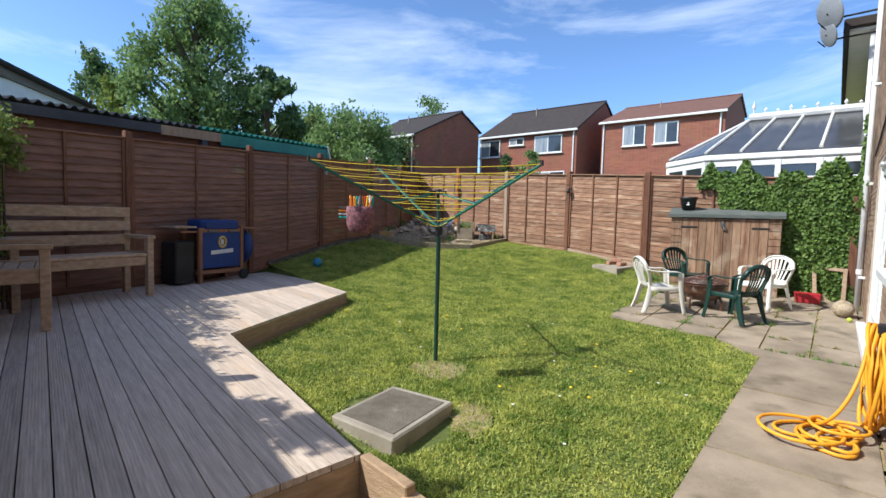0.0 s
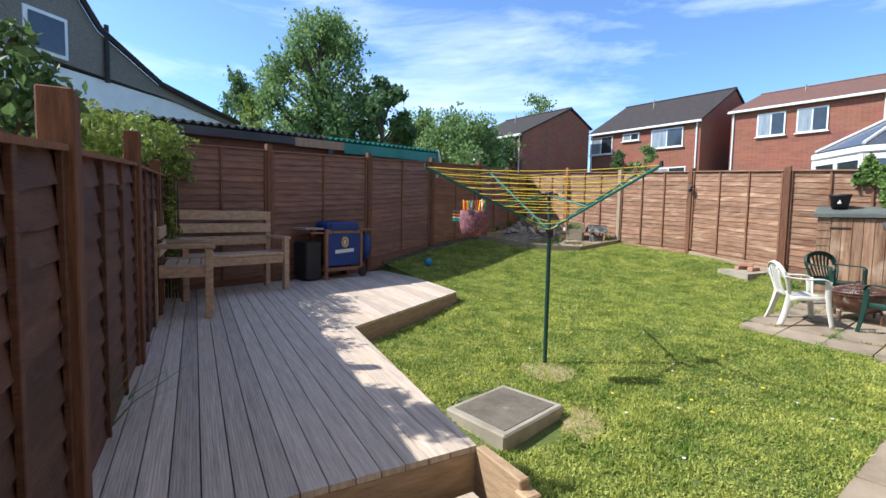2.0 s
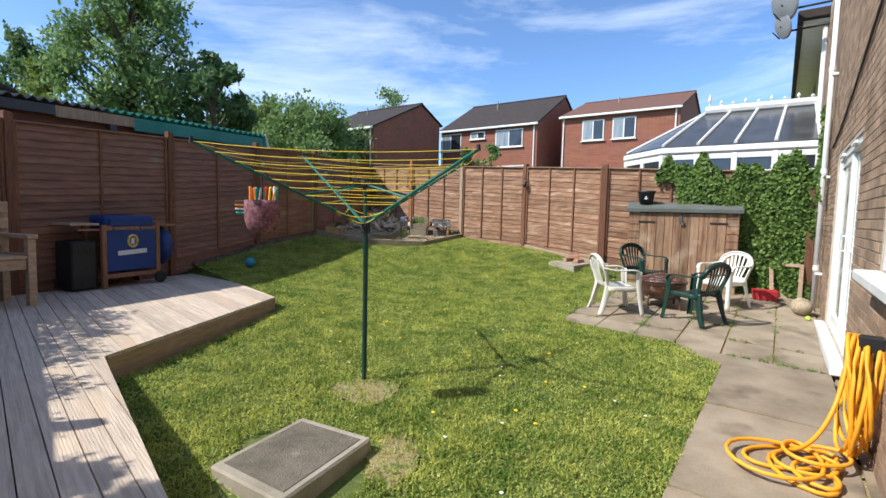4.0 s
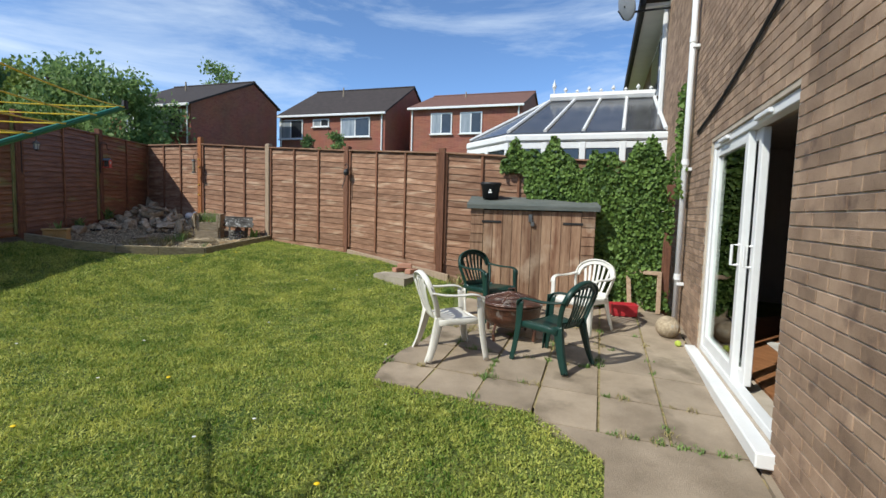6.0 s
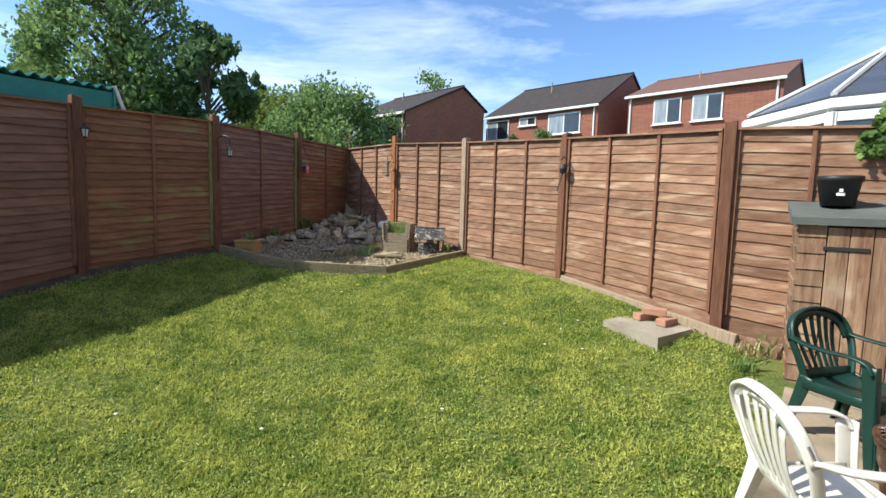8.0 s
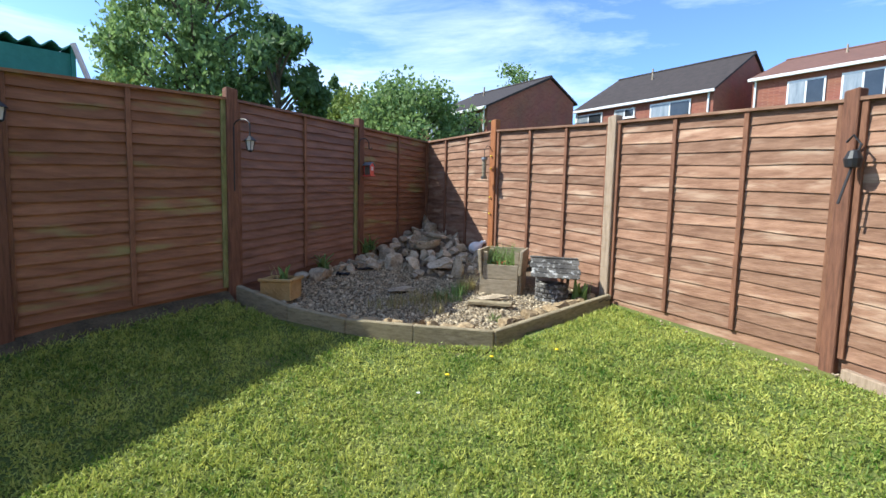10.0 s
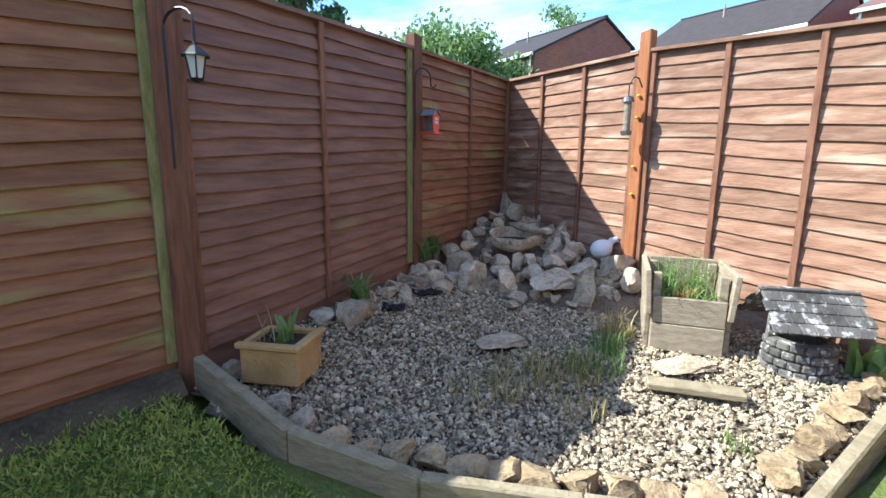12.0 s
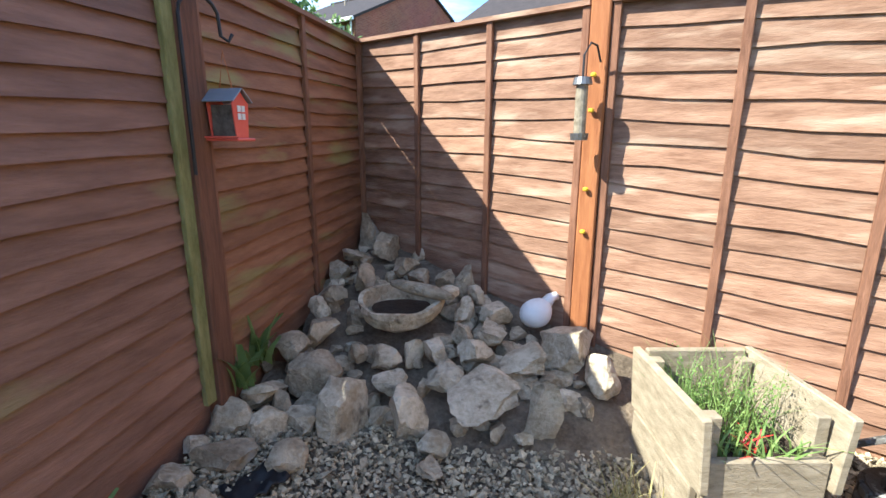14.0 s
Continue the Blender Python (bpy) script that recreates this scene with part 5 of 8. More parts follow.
# ---- fire pit ----
def fire_pit():
    x, y = 4.04, 7.31
    ob = thing("fire_pit", "rusty brown steel fire pit bowl with ash under a mesh lid", "fire pit", at=(x, y, ground_z(x, y) + 0.012))
    part("bowl", lathe([(0.001, 0.10), (0.12, 0.105), (0.22, 0.135), (0.285, 0.19), (0.312, 0.25), (0.316, 0.36), (0.335, 0.368), (0.338, 0.38), (0.318, 0.385), (0.30, 0.35), (0.28, 0.26), (0.001, 0.24)], 40), M_RUST, ob, smooth=True)
    part("rim_band", lathe([(0.317, 0.335), (0.328, 0.338), (0.328, 0.354), (0.317, 0.357)], 40), M_RUST, ob)
    ash = bmesh.new()
    bmesh.ops.create_circle(ash, cap_ends=True, segments=28, radius=0.285)
    bmesh.ops.subdivide_edges(ash, edges=ash.edges[:], cuts=2)
    bmesh.ops.poke(ash, faces=ash.faces[:])
    for v in ash.verts:
        v.co.z = 0.325 + 0.03 * noise.noise(v.co * 9)
    part("ash", ash, M_ASH, ob, "pale ash and charred wood")
    rg = random.Random(9)
    for k in range(7):
        p = Vector((rg.uniform(-0.16, 0.16), rg.uniform(-0.16, 0.16), 0.355))
        part("charred_log", cyl(0.03, 0.022, rg.uniform(0.12, 0.24), p, (rg.uniform(70, 100), 0, rg.uniform(0, 360)), 7), M_ASH if k % 2 else M_RUST, ob)
    lid = bmesh.new()
    dome = lambda a, f: Vector((0.315 * f * math.cos(a), 0.315 * f * math.sin(a), 0.385 + 0.10 * (1 - f) ** 0.8))
    for k in range(8):
        a = 2 * math.pi * k / 8
        tube([dome(a, 1 - j / 6 * 0.96) for j in range(7)], 0.008, 5, lid)
    for f in (1.0, 0.55, 0.12):
        tube([dome(2 * math.pi * j / 28, f) for j in range(28)], 0.007, 5, lid, closed=True)
    part("lid_frame", lid, M_RUST, ob)
    net = bmesh.new()
    for k in range(40):
        a = 2 * math.pi * k / 40
        tube([dome(a, 1 - j / 5 * 0.85) for j in range(6)], 0.0022, 4, net)
    for k in range(1, 13):
        tube([dome(2 * math.pi * j / 28, k / 13) for j in range(28)], 0.0022, 4, net, closed=True)
    part("lid_mesh", net, M_RUST, ob)
    hd = bmesh.new()
    tube([(-0.04, 0, 0.47), (-0.04, 0, 0.515), (0.04, 0, 0.515), (0.04, 0, 0.47)], 0.009, 8, hd)
    part("lid_handle", hd, M_RUST, ob)
    for k in range(4):
        a = 0.5 + k * math.pi / 2
        part("leg", tube([(0.25 * math.cos(a), 0.25 * math.sin(a), 0.20), (0.30 * math.cos(a), 0.30 * math.sin(a), 0.10), (0.29 * math.cos(a), 0.29 * math.sin(a), 0.0)], [0.022, 0.018, 0.016], 8), M_RUST, ob)


M_ASH = mat("pale_ash", (0.08, 0.06, 0.05), (0.46, 0.40, 0.36), 14, 0.95, 0.6, 50)
fire_pit()


# ---- tool shed ----
def shed():
    a, b = Vector((4.16, 8.86, 0)), Vector((5.62, 8.10, 0))
    u = (b - a).normalized()
    ang = math.degrees(math.atan2(u.y, u.x))
    z = 0.10
    ob = thing("tool_shed", "low weathered brown timber tool shed with double doors", "shed", at=(a.x, a.y, z), rz=ang)
    w, d, hf, hb = (b - a).length, 0.60, 1.36, 1.46
    for x in (0.0, w - 0.02):
        for k in range(11):
            z0, z1 = k * 0.126, (k + 1) * 0.126 + 0.012
            bm = box((0.016, d - 0.02, z1 - z0), (x + (0.004 if x == 0 else 0.016), d / 2, (z0 + z1) / 2), 0.002, (0, -5 if x == 0 else 5, 0))
            part("side_board", bm, M_SHED, ob)
    part("back_wall", box((w - 0.04, 0.02, hb - 0.02), (w / 2, d, hb / 2), 0), M_SHED, ob)
    part("inner_wall", box((w - 0.06, 0.015, hf - 0.02), (w / 2, 0.05, hf / 2), 0), M_DARK, ob)
    for x0, x1 in ((0.0, 0.17), (w - 0.17, w)):
        for k in range(11):
            z0, z1 = k * 0.122, (k + 1) * 0.122 + 0.010
            part("front_board", box((x1 - x0, 0.016, z1 - z0), ((x0 + x1) / 2, 0.004, (z0 + z1) / 2), 0.002, (-5, 0, 0)), M_SHED, ob)
    dw = (w - 0.35) / 2
    for i in (0, 1):
        x0 = 0.175 + i * dw
        n = 5
        door = part("door", box((dw - 0.01, 0.014, hf - 0.10), (x0 + dw / 2, 0.022, (hf - 0.06) / 2), 0), M_SHED, ob)
        for k in range(n):
            part("door_board", box((dw / n - 0.006, 0.016, hf - 0.07), (x0 + dw * (k + 0.5) / n, 0.002, (hf - 0.06) / 2), 0.003), M_SHED, door)
        hx = x0 + 0.11 if i == 0 else x0 + dw - 0.11
        for hz in (hf - 0.22, 0.2):
            part("hinge", box((0.26, 0.008, 0.03), (hx, -0.012, hz), 0.002), M_DARK, door, "black strap hinge")
    part("hasp", box((0.05, 0.02, 0.10), (0.175 + dw - 0.02, -0.014, hf - 0.16), 0.004), M_METAL, ob)
    pl = box((0.05, 0.03, 0.06), (0.175 + dw + 0.01, -0.03, hf - 0.24), 0.008)
    tube([(0.175 + dw - 0.005, -0.03, hf - 0.21), (0.175 + dw, -0.03, hf - 0.17), (0.175 + dw + 0.025, -0.03, hf - 0.21)], 0.006, 6, pl)
    part("padlock", pl, M_METAL, ob)
    rf = bmesh.new()
    over = 0.05
    prof = [(-0.06, hf - 0.05), (-0.062, hf + 0.005), (-0.05, hf + 0.025), (d + 0.05, hb + 0.055), (d + 0.06, hb + 0.02), (d + 0.05, hb)]
    ringA = [rf.verts.new((-over, y, zz)) for y, zz in prof]
    ringB = [rf.verts.new((w + over, y, zz)) for y, zz in prof]
    for i in range(len(prof)):
        j = (i + 1) % len(prof)
        rf.faces.new((ringA[i], ringA[j], ringB[j], ringB[i]))
    rf.faces.new(ringA[::-1])
    rf.faces.new(ringB)
    part("felt_roof", rf, M_FELT, ob, "grey-green mineral felt roof")
    return ob


shed()
pot = thing("plant_pot", "black plastic pot with white print on the shed roof", "plant pot", at=(4.50, 8.99, 1.556))
part("pot_body", lathe([(0.105, 0.0), (0.135, 0.18), (0.147, 0.187), (0.147, 0.225), (0.134, 0.225), (0.10, 0.02), (0.001, 0.02)], 28), M_BLACKPL, pot, smooth=True)
part("printed_mark", box((0.05, 0.004, 0.022), (-0.056, -0.108, 0.085), 0.001, (-9, 0, -27)), M_PRINT, pot)
part("printed_mark", box((0.022, 0.004, 0.026), (-0.056, -0.1125, 0.113), 0.001, (-9, 0, -27)), M_PRINT, pot)


# ---- things by the house ----
stone = bmesh.new()
bmesh.ops.create_icosphere(stone, subdivisions=3, radius=0.13)
for v in stone.verts:
    v.co *= 1 + 0.03 * noise.noise(v.co * 9)
    v.co.z *= 0.94
tagged(part("stone_ball", stone, M_STONE_GREY, smooth=True), "mossy round stone ball on the patio", "stone ball").location = (5.84, 6.98, ground_z(5.84, 6.98) + 0.13)
bm = bmesh.new()
bmesh.ops.create_icosphere(bm, subdivisions=2, radius=0.035)
tagged(part("tennis_ball", bm, mat("tennis_felt", (0.35, 0.42, 0.06), (0.48, 0.55, 0.10), 8, 0.95, 0.3, 60), smooth=True), "yellow-green tennis ball beside the wall", "ball").location = (5.70, 6.68, ground_z(5.7, 6.68) + 0.045)
crate = thing("red_crate", "bright red plastic box by the shed", "crate", at=(5.93, 7.84, ground_z(5.9, 7.8) + 0.012), rz=-25)
for s in (-1, 1):
    part("side", box((0.30, 0.012, 0.15), (0, s * 0.10, 0.075), 0.003, (s * -6, 0, 0)), M_RED, crate)
    part("end", box((0.012, 0.20, 0.15), (s * 0.15, 0, 0.075), 0.003, (0, s * 6, 0)), M_RED, crate)
part("base", box((0.28, 0.18, 0.01), (0, 0, 0.006)), M_RED, crate)
fr = thing("wooden_trestle", "small leaning timber frame against the ivy fence", "frame", at=(6.28, 7.86, ground_z(6.3, 7.9)), rz=-28)
for x in (-0.19, 0.19):
    part("upright", box((0.055, 0.03, 0.56), (x, 0.06, 0.28), 0.004, (-12, x * 12, 0)), M_BENCH, fr)
part("crosspiece", box((0.44, 0.032, 0.055), (0, 0.115, 0.54), 0.004, (-12, 2, 0)), M_BENCH, fr)
blk = thing("stone_block", "pale stone block leaning behind the timber frame", "stone block", at=(6.36, 7.98, ground_z(6.3, 7.9)), rz=-28)
part("block", box((0.22, 0.1, 0.30), (0.03, 0.05, 0.15), 0.015), M_STONE_GREY, blk)
tagged(part("gate_board", box((0.10, 0.05, 1.75), (6.60, 7.86, 0.92), 0.006, (0, 0, -28)), M_POST), "dark brown timber board standing beside the drainpipe", "timber board")


# ---- hose ----
def hose():
    ob = thing("garden_hose", "bright yellow-orange garden hose coiled on a wall hook", "garden hose")
    rng = random.Random(11)
    part("hook", wall_box(4.58, 4.66, 0.50, 0.64, 0.0, 0.12, 0.01), M_BLACKPL, ob, "black wall hook")
    pts = []
    loops = 11
    for L in range(loops):
        w, h = rng.uniform(0.17, 0.26), rng.uniform(0.30, 0.40)
        off, sk = 0.03 + 0.012 * L, rng.uniform(-0.05, 0.05)
        for k in range(20):
            a = math.pi / 2 + 2 * math.pi * k / 20
            pts.append(wall_at(4.70 + w * math.cos(a) + sk * (1 - math.sin(a)), off + 0.02 * math.sin(2 * a + L), 0.62 - h + h * math.sin(a) + 0.0))
    part("coil", tube(pts, 0.0125, 8), M_HOSE, ob, smooth=True)
    gp = []
    for L in range(6):
        cx, cy = 2.86 + rng.uniform(-0.10, 0.22), 3.22 + rng.uniform(-0.16, 0.16)
        rx, ry = rng.uniform(0.20, 0.40), rng.uniform(0.14, 0.28)
        ph = rng.uniform(0, 1.2)
        for k in range(18):
            a = ph + 2 * math.pi * k / 18
            x, y = cx + rx * math.cos(a), cy + ry * math.sin(a)
            if (Vector((x, y, 0)) - W0).dot(WN) > -0.06:
                x, y = x - WN.x * 0.18, y - WN.y * 0.18
            gp.append((x, y, ground_z(x, y) + 0.026 + 0.018 * (L % 4) + 0.01 * math.sin(3 * a)))
    sm = []
    for i in range(len(gp)):
        q = [Vector(gp[max(0, min(len(gp) - 1, i + j))]) for j in (-2, -1, 0, 1, 2)]
        sm.append(sum(q, Vector()) / 5)
    part("loose_length", tube(sm, 0.0125, 8), M_HOSE, ob, smooth=True)
    lead = [Vector(pts[-1]), wall_at(4.5, 0.16, 0.25), wall_at(4.35, 0.28, -0.02), Vector(sm[0])]
    cv = []
    for i in range(25):
        t = i / 24
        a = lead[0].lerp(lead[1], t).lerp(lead[1].lerp(lead[2], t), t)
        b = lead[1].lerp(lead[2], t).lerp(lead[2].lerp(lead[3], t), t)
        cv.append(a.lerp(b, t))
    part("lead_end", tube(cv, 0.0125, 8), M_HOSE, ob, smooth=True)


hose()


# ---- rockery bed ----
def bed_z(x, y):
    return 0.60 + 0.11 * (y - 11.2) + 0.07 * max(0.0, -x - 0.2) + 0.10 * max(0.0, -x - 0.6) * max(0.0, min(1.0, (y - 11.5) / 0.7))


def pile_z(x, y):
    """Height of the heap of stones towards the corner."""
    f = max(0.0, min(1.0, (y - 12.80) / 0.2))
    return max(bed_z(x, y), bed_z(x, y) + f * (0.85 + 0.30 * (y - 12.9) - bed_z(x, y)))


def bed():
    bd = thing("gravel_bed", "raised corner bed of pale gravel with dark soil", "gravel bed", kind="structure")
    vs, fs = [], []
    nx, ny = 40, 44
    ids = {}
    for j in range(ny + 1):
        for i in range(nx + 1):
            x, y = -2.1 + 3.7 * i / nx, 10.9 + 3.85 * j / ny
            ids[i, j] = len(vs)
            vs.append((x, y, pile_z(x, y) - 0.035 + 0.015 * noise.noise((x * 4, y * 4, 0))))
    for j in range(ny):
        for i in range(nx):
            x, y = -2.1 + 3.7 * (i + 0.5) / nx, 10.9 + 3.85 * (j + 0.5) / ny
            if inside(BED, x, y):
                fs.append((ids[i, j], ids[i + 1, j], ids[i + 1, j + 1], ids[i, j + 1]))
    raw("bed_soil", vs, fs, M_EARTH, bd, smooth=True)
    ed = thing("sleeper_edging", "weathered timber sleeper edging round the gravel bed", "edging")
    rim = [(-1.89, 11.31, 0.865), (-1.17, 11.03, 0.778), (-0.645, 11.015, 0.714), (-0.11, 11.115, 0.687), (0.512, 11.235, 0.665), (1.467, 12.495, 0.80)]
    for (ax, ay, az), (bx, by, bz) in zip(rim, rim[1:]):
        p, q = Vector((ax, ay, az)), Vector((bx, by, bz))
        d = q - p
        s = Vector((-d.y, d.x, 0)).normalized() * 0.027
        bm = bmesh.new()
        lo = [bm.verts.new((v.x, v.y, ground_z(v.x, v.y) - 0.08)) for v in (p - s, q - s, q + s, p + s)]
        hi = [bm.verts.new(v) for v in (p - s, q - s, q + s, p + s)]
        bm.faces.new(lo[::-1])
        bm.faces.new(hi)
        for i in range(4):
            bm.faces.new((lo[i], lo[(i + 1) % 4], hi[(i + 1) % 4], hi[i]))
        bmesh.ops.bevel(bm, geom=[e for e in bm.edges], offset=0.008, segments=1, affect="EDGES")
        part("sleeper", bm, M_SLEEPER, ed)


M_SLEEPER = mat("weathered_sleeper", (0.20, 0.16, 0.095), (0.36, 0.30, 0.19), 3, 0.9, 0.5, 14, (4, 4, 16))
bed()


def rock_mesh(seed, flat=1.0):
    rng = random.Random(seed)
    bm = bmesh.new()
    bmesh.ops.create_icosphere(bm, subdivisions=3, radius=1.0)
    planes = [(Vector((rng.gauss(0, 1), rng.gauss(0, 1), rng.gauss(0, 0.8))).normalized(), rng.uniform(0.42, 0.85)) for _ in range(13)]
    for v in bm.verts:
        for n, d in planes:
            k = v.co.dot(n) - d
            if k > 0:
                v.co -= n * k * 0.97
        v.co *= 1 + 0.14 * noise.noise(v.co * 1.7 + Vector((seed * 3.1, 0, 0))) + 0.10 * noise.noise(v.co * 4.5 + Vector((0, seed, 0))) + 0.11 * noise.noise(v.co * 8) + 0.08 * noise.noise(v.co * 15)
        v.co.z *= flat
    me = bpy.data.meshes.new("rock")
    bm.to_mesh(me)
    bm.free()
    me.polygons.foreach_set("use_smooth", [True] * len(me.polygons))
    me.set_sharp_from_angle(angle=0.45)
    return me


ROCKS = [rock_mesh(s, f) for s, f in ((1, 0.8), (2, 0.7), (3, 0.9), (4, 0.6), (5, 0.75), (6, 1.0), (7, 0.7), (8, 0.85))]
ROCKS_GREY = []
for me in ROCKS:
    c = me.copy()
    c.materials.append(M_STONE_GREY)
    ROCKS_GREY.append(c)
    me.materials.append(M_STONE)

M_OCHRE = mat("ochre_limestone", (0.24, 0.165, 0.085), (0.46, 0.345, 0.20), 9, 0.92, 1.0, 42, rnd=0.2, fine=0.7, stain=((0.15, 0.11, 0.07), 15, 0.58))
ROCKS_OCHRE = [me.copy() for me in ROCKS]
for me in ROCKS_OCHRE:
    me.materials[0] = M_OCHRE


def rock(x, y, z, sx, sy, sz, k=0, rz=0.0, tilt=0.0, pale=True, label=""):
    ob = new("rock", (ROCKS if pale else ROCKS_GREY)[k % 8])
    ob.matrix_basis = pose(x, y, z, tilt, 0, rz) @ Matrix.Diagonal((sx, sy, sz, 1))
    return tagged(ob, label or ("craggy pale limestone rock in the rockery" if pale else "grey weathered rock in the shaded rockery"), "rock", "rockery stones")


rng = random.Random(21)
FRONT_STONES = [(-0.97, 12.97, 0.94, 0.14, 0.16, 0), (-0.72, 12.97, 0.93, 0.12, 0.12, 2), (-0.80, 13.14, 0.98, 0.09, 0.07, 4), (-0.56, 13.16, 0.99, 0.11, 0.06, 6), (-0.42, 13.04, 0.95, 0.20, 0.11, 3), (-0.18, 12.97, 0.93, 0.095, 0.17, 5),
                (-0.62, 12.88, 0.85, 0.08, 0.06, 1), (-0.63, 12.77, 0.83, 0.07, 0.04, 7), (0.06, 13.23, 0.87, 0.09, 0.07, 2)]
LEFT_STONES = [(-1.62, 12.00, 0.87, 0.10, 0.07, 1), (-1.47, 12.10, 0.88, 0.14, 0.11, 0), (-1.50, 12.32, 0.90, 0.10, 0.09, 6), (-1.47, 12.62, 0.93, 0.09, 0.07, 4), (-1.44, 12.46, 0.92, 0.09, 0.09, 3), (-1.30, 12.49, 0.90, 0.08, 0.08, 5),
               (-1.34, 12.73, 0.93, 0.11, 0.08, 7), (-1.39, 12.91, 0.97, 0.10, 0.08, 2), (-1.24, 12.88, 0.94, 0.08, 0.08, 0), (-1.13, 12.74, 0.90, 0.09, 0.09, 1), (-1.45, 12.78, 0.94, 0.06, 0.06, 6)]
UPPER_LEFT_STONES = [(-1.38, 13.28, 1.05, 0.07, 0.09, 5), (-1.30, 13.05, 0.99, 0.12, 0.10, 3), (-1.24, 13.32, 1.06, 0.10, 0.09, 1), (-1.13, 13.15, 1.01, 0.13, 0.10, 0), (-1.12, 12.94, 0.94, 0.07, 0.08, 4), (-1.22, 12.98, 0.95, 0.05, 0.09, 2), (-1.15, 13.44, 1.09, 0.11, 0.09, 7), (-1.18, 13.60, 1.14, 0.09, 0.08, 6)]
MIDDLE_STONES = [(-0.83, 13.28, 1.02, 0.08, 0.06, 2), (-0.71, 13.32, 1.03, 0.07, 0.08, 5), (-0.59, 13.30, 1.03, 0.08, 0.08, 0), (-0.41, 13.29, 1.03, 0.12, 0.09, 6), (-0.96, 13.29, 1.03, 0.06, 0.07, 1), (-0.27, 13.57, 1.12, 0.11, 0.09, 4),
                 (-0.32, 13.41, 1.07, 0.09, 0.09, 7), (-0.21, 13.23, 1.01, 0.13, 0.13, 3), (-0.43, 13.58, 1.12, 0.08, 0.08, 5), (-0.46, 13.40, 1.07, 0.07, 0.07, 2), (0.02, 13.32, 1.03, 0.16, 0.16, 7), (0.12, 13.14, 0.98, 0.12, 0.11, 6)]
TOP_STONES = [(-1.13, 13.97, 1.24, 0.09, 0.08, 4), (-1.13, 13.74, 1.17, 0.10, 0.08, 6), (-0.98, 13.89, 1.22, 0.10, 0.09, 2), (-0.88, 14.25, 1.31, 0.12, 0.11, 0), (-0.76, 14.02, 1.25, 0.10, 0.09, 7), (-1.01, 14.45, 1.37, 0.09, 0.14, 5),
              (-1.07, 14.14, 1.29, 0.09, 0.08, 3), (-0.66, 13.89, 1.21, 0.09, 0.07, 1), (-0.52, 13.87, 1.21, 0.08, 0.08, 4), (-0.42, 13.82, 1.19, 0.09, 0.12, 5), (-0.36, 13.70, 1.16, 0.07, 0.08, 0)]
for stones, pale in ((FRONT_STONES, True), (LEFT_STONES, True), (UPPER_LEFT_STONES, False), (MIDDLE_STONES, True), (TOP_STONES, False)):
    for x, y, z, s, h, k in stones:
        rock(x, y, z - 0.015, s * 1.1, s * rng.uniform(0.85, 1.1), h * 1.1, k, rng.uniform(0, 360), rng.uniform(-14, 14), pale if rng.random() < 0.8 else not pale)
for x, y, s in ((-1.76, 11.40, 0.07), (-1.38, 11.24, 0.085), (-1.22, 11.17, 0.10)):
    rock(x, y, bed_z(x, y) + s * 0.4, s, s * 0.9, s * 0.85, rng.randrange(8), rng.uniform(0, 360), rng.uniform(-10, 10), True)
# heap fill between the large stones
for i in range(200):
    x, y = rng.uniform(-1.36, 0.05), rng.uniform(12.92, 14.4)
    if x < -1.40 + 0.2 * (y - 12.9) or x > 0.10 - 0.72 * (y - 13.2) or math.hypot(x + 0.74, y - 13.55) < 0.2:
        continue
    s = rng.uniform(0.045, 0.085)
    rock(x, y, pile_z(x, y) - 0.02, s, s * rng.uniform(0.7, 1.1), s * rng.uniform(0.7, 1.1), rng.randrange(8), rng.uniform(0, 360), rng.uniform(-20, 20), rng.random() < 0.35)
# row behind the sleepers
for k in range(21):
    t = k / 20
    if t < 0.55:
        x, y = -1.05 + (0.40 + 1.05) * t / 0.55, 11.12 + 0.16 * t / 0.55 + rng.uniform(-0.01, 0.05)
    else:
        f = (t - 0.55) / 0.45
        x, y = 0.48 + 0.80 * f, 11.40 + 1.05 * f
    if k == 11:
        continue
    s = rng.uniform(0.065, 0.10)
    rock(x, y, bed_z(x, y) + s * 0.30, s * 1.15, s, s * 0.8, rng.randrange(8), rng.uniform(0, 360), rng.uniform(-10, 10), False, "ochre limestone rock edging the gravel bed").data = rng.choice(ROCKS_OCHRE)
for x, y, sx, sy in ((0.34, 12.26, 0.24, 0.13), (-0.62, 12.22, 0.20, 0.15)):
    rock(x, y, bed_z(x, y) + 0.01, sx, sy, 0.05, 3, 20, 0, False, "flat stone slab lying on the gravel")


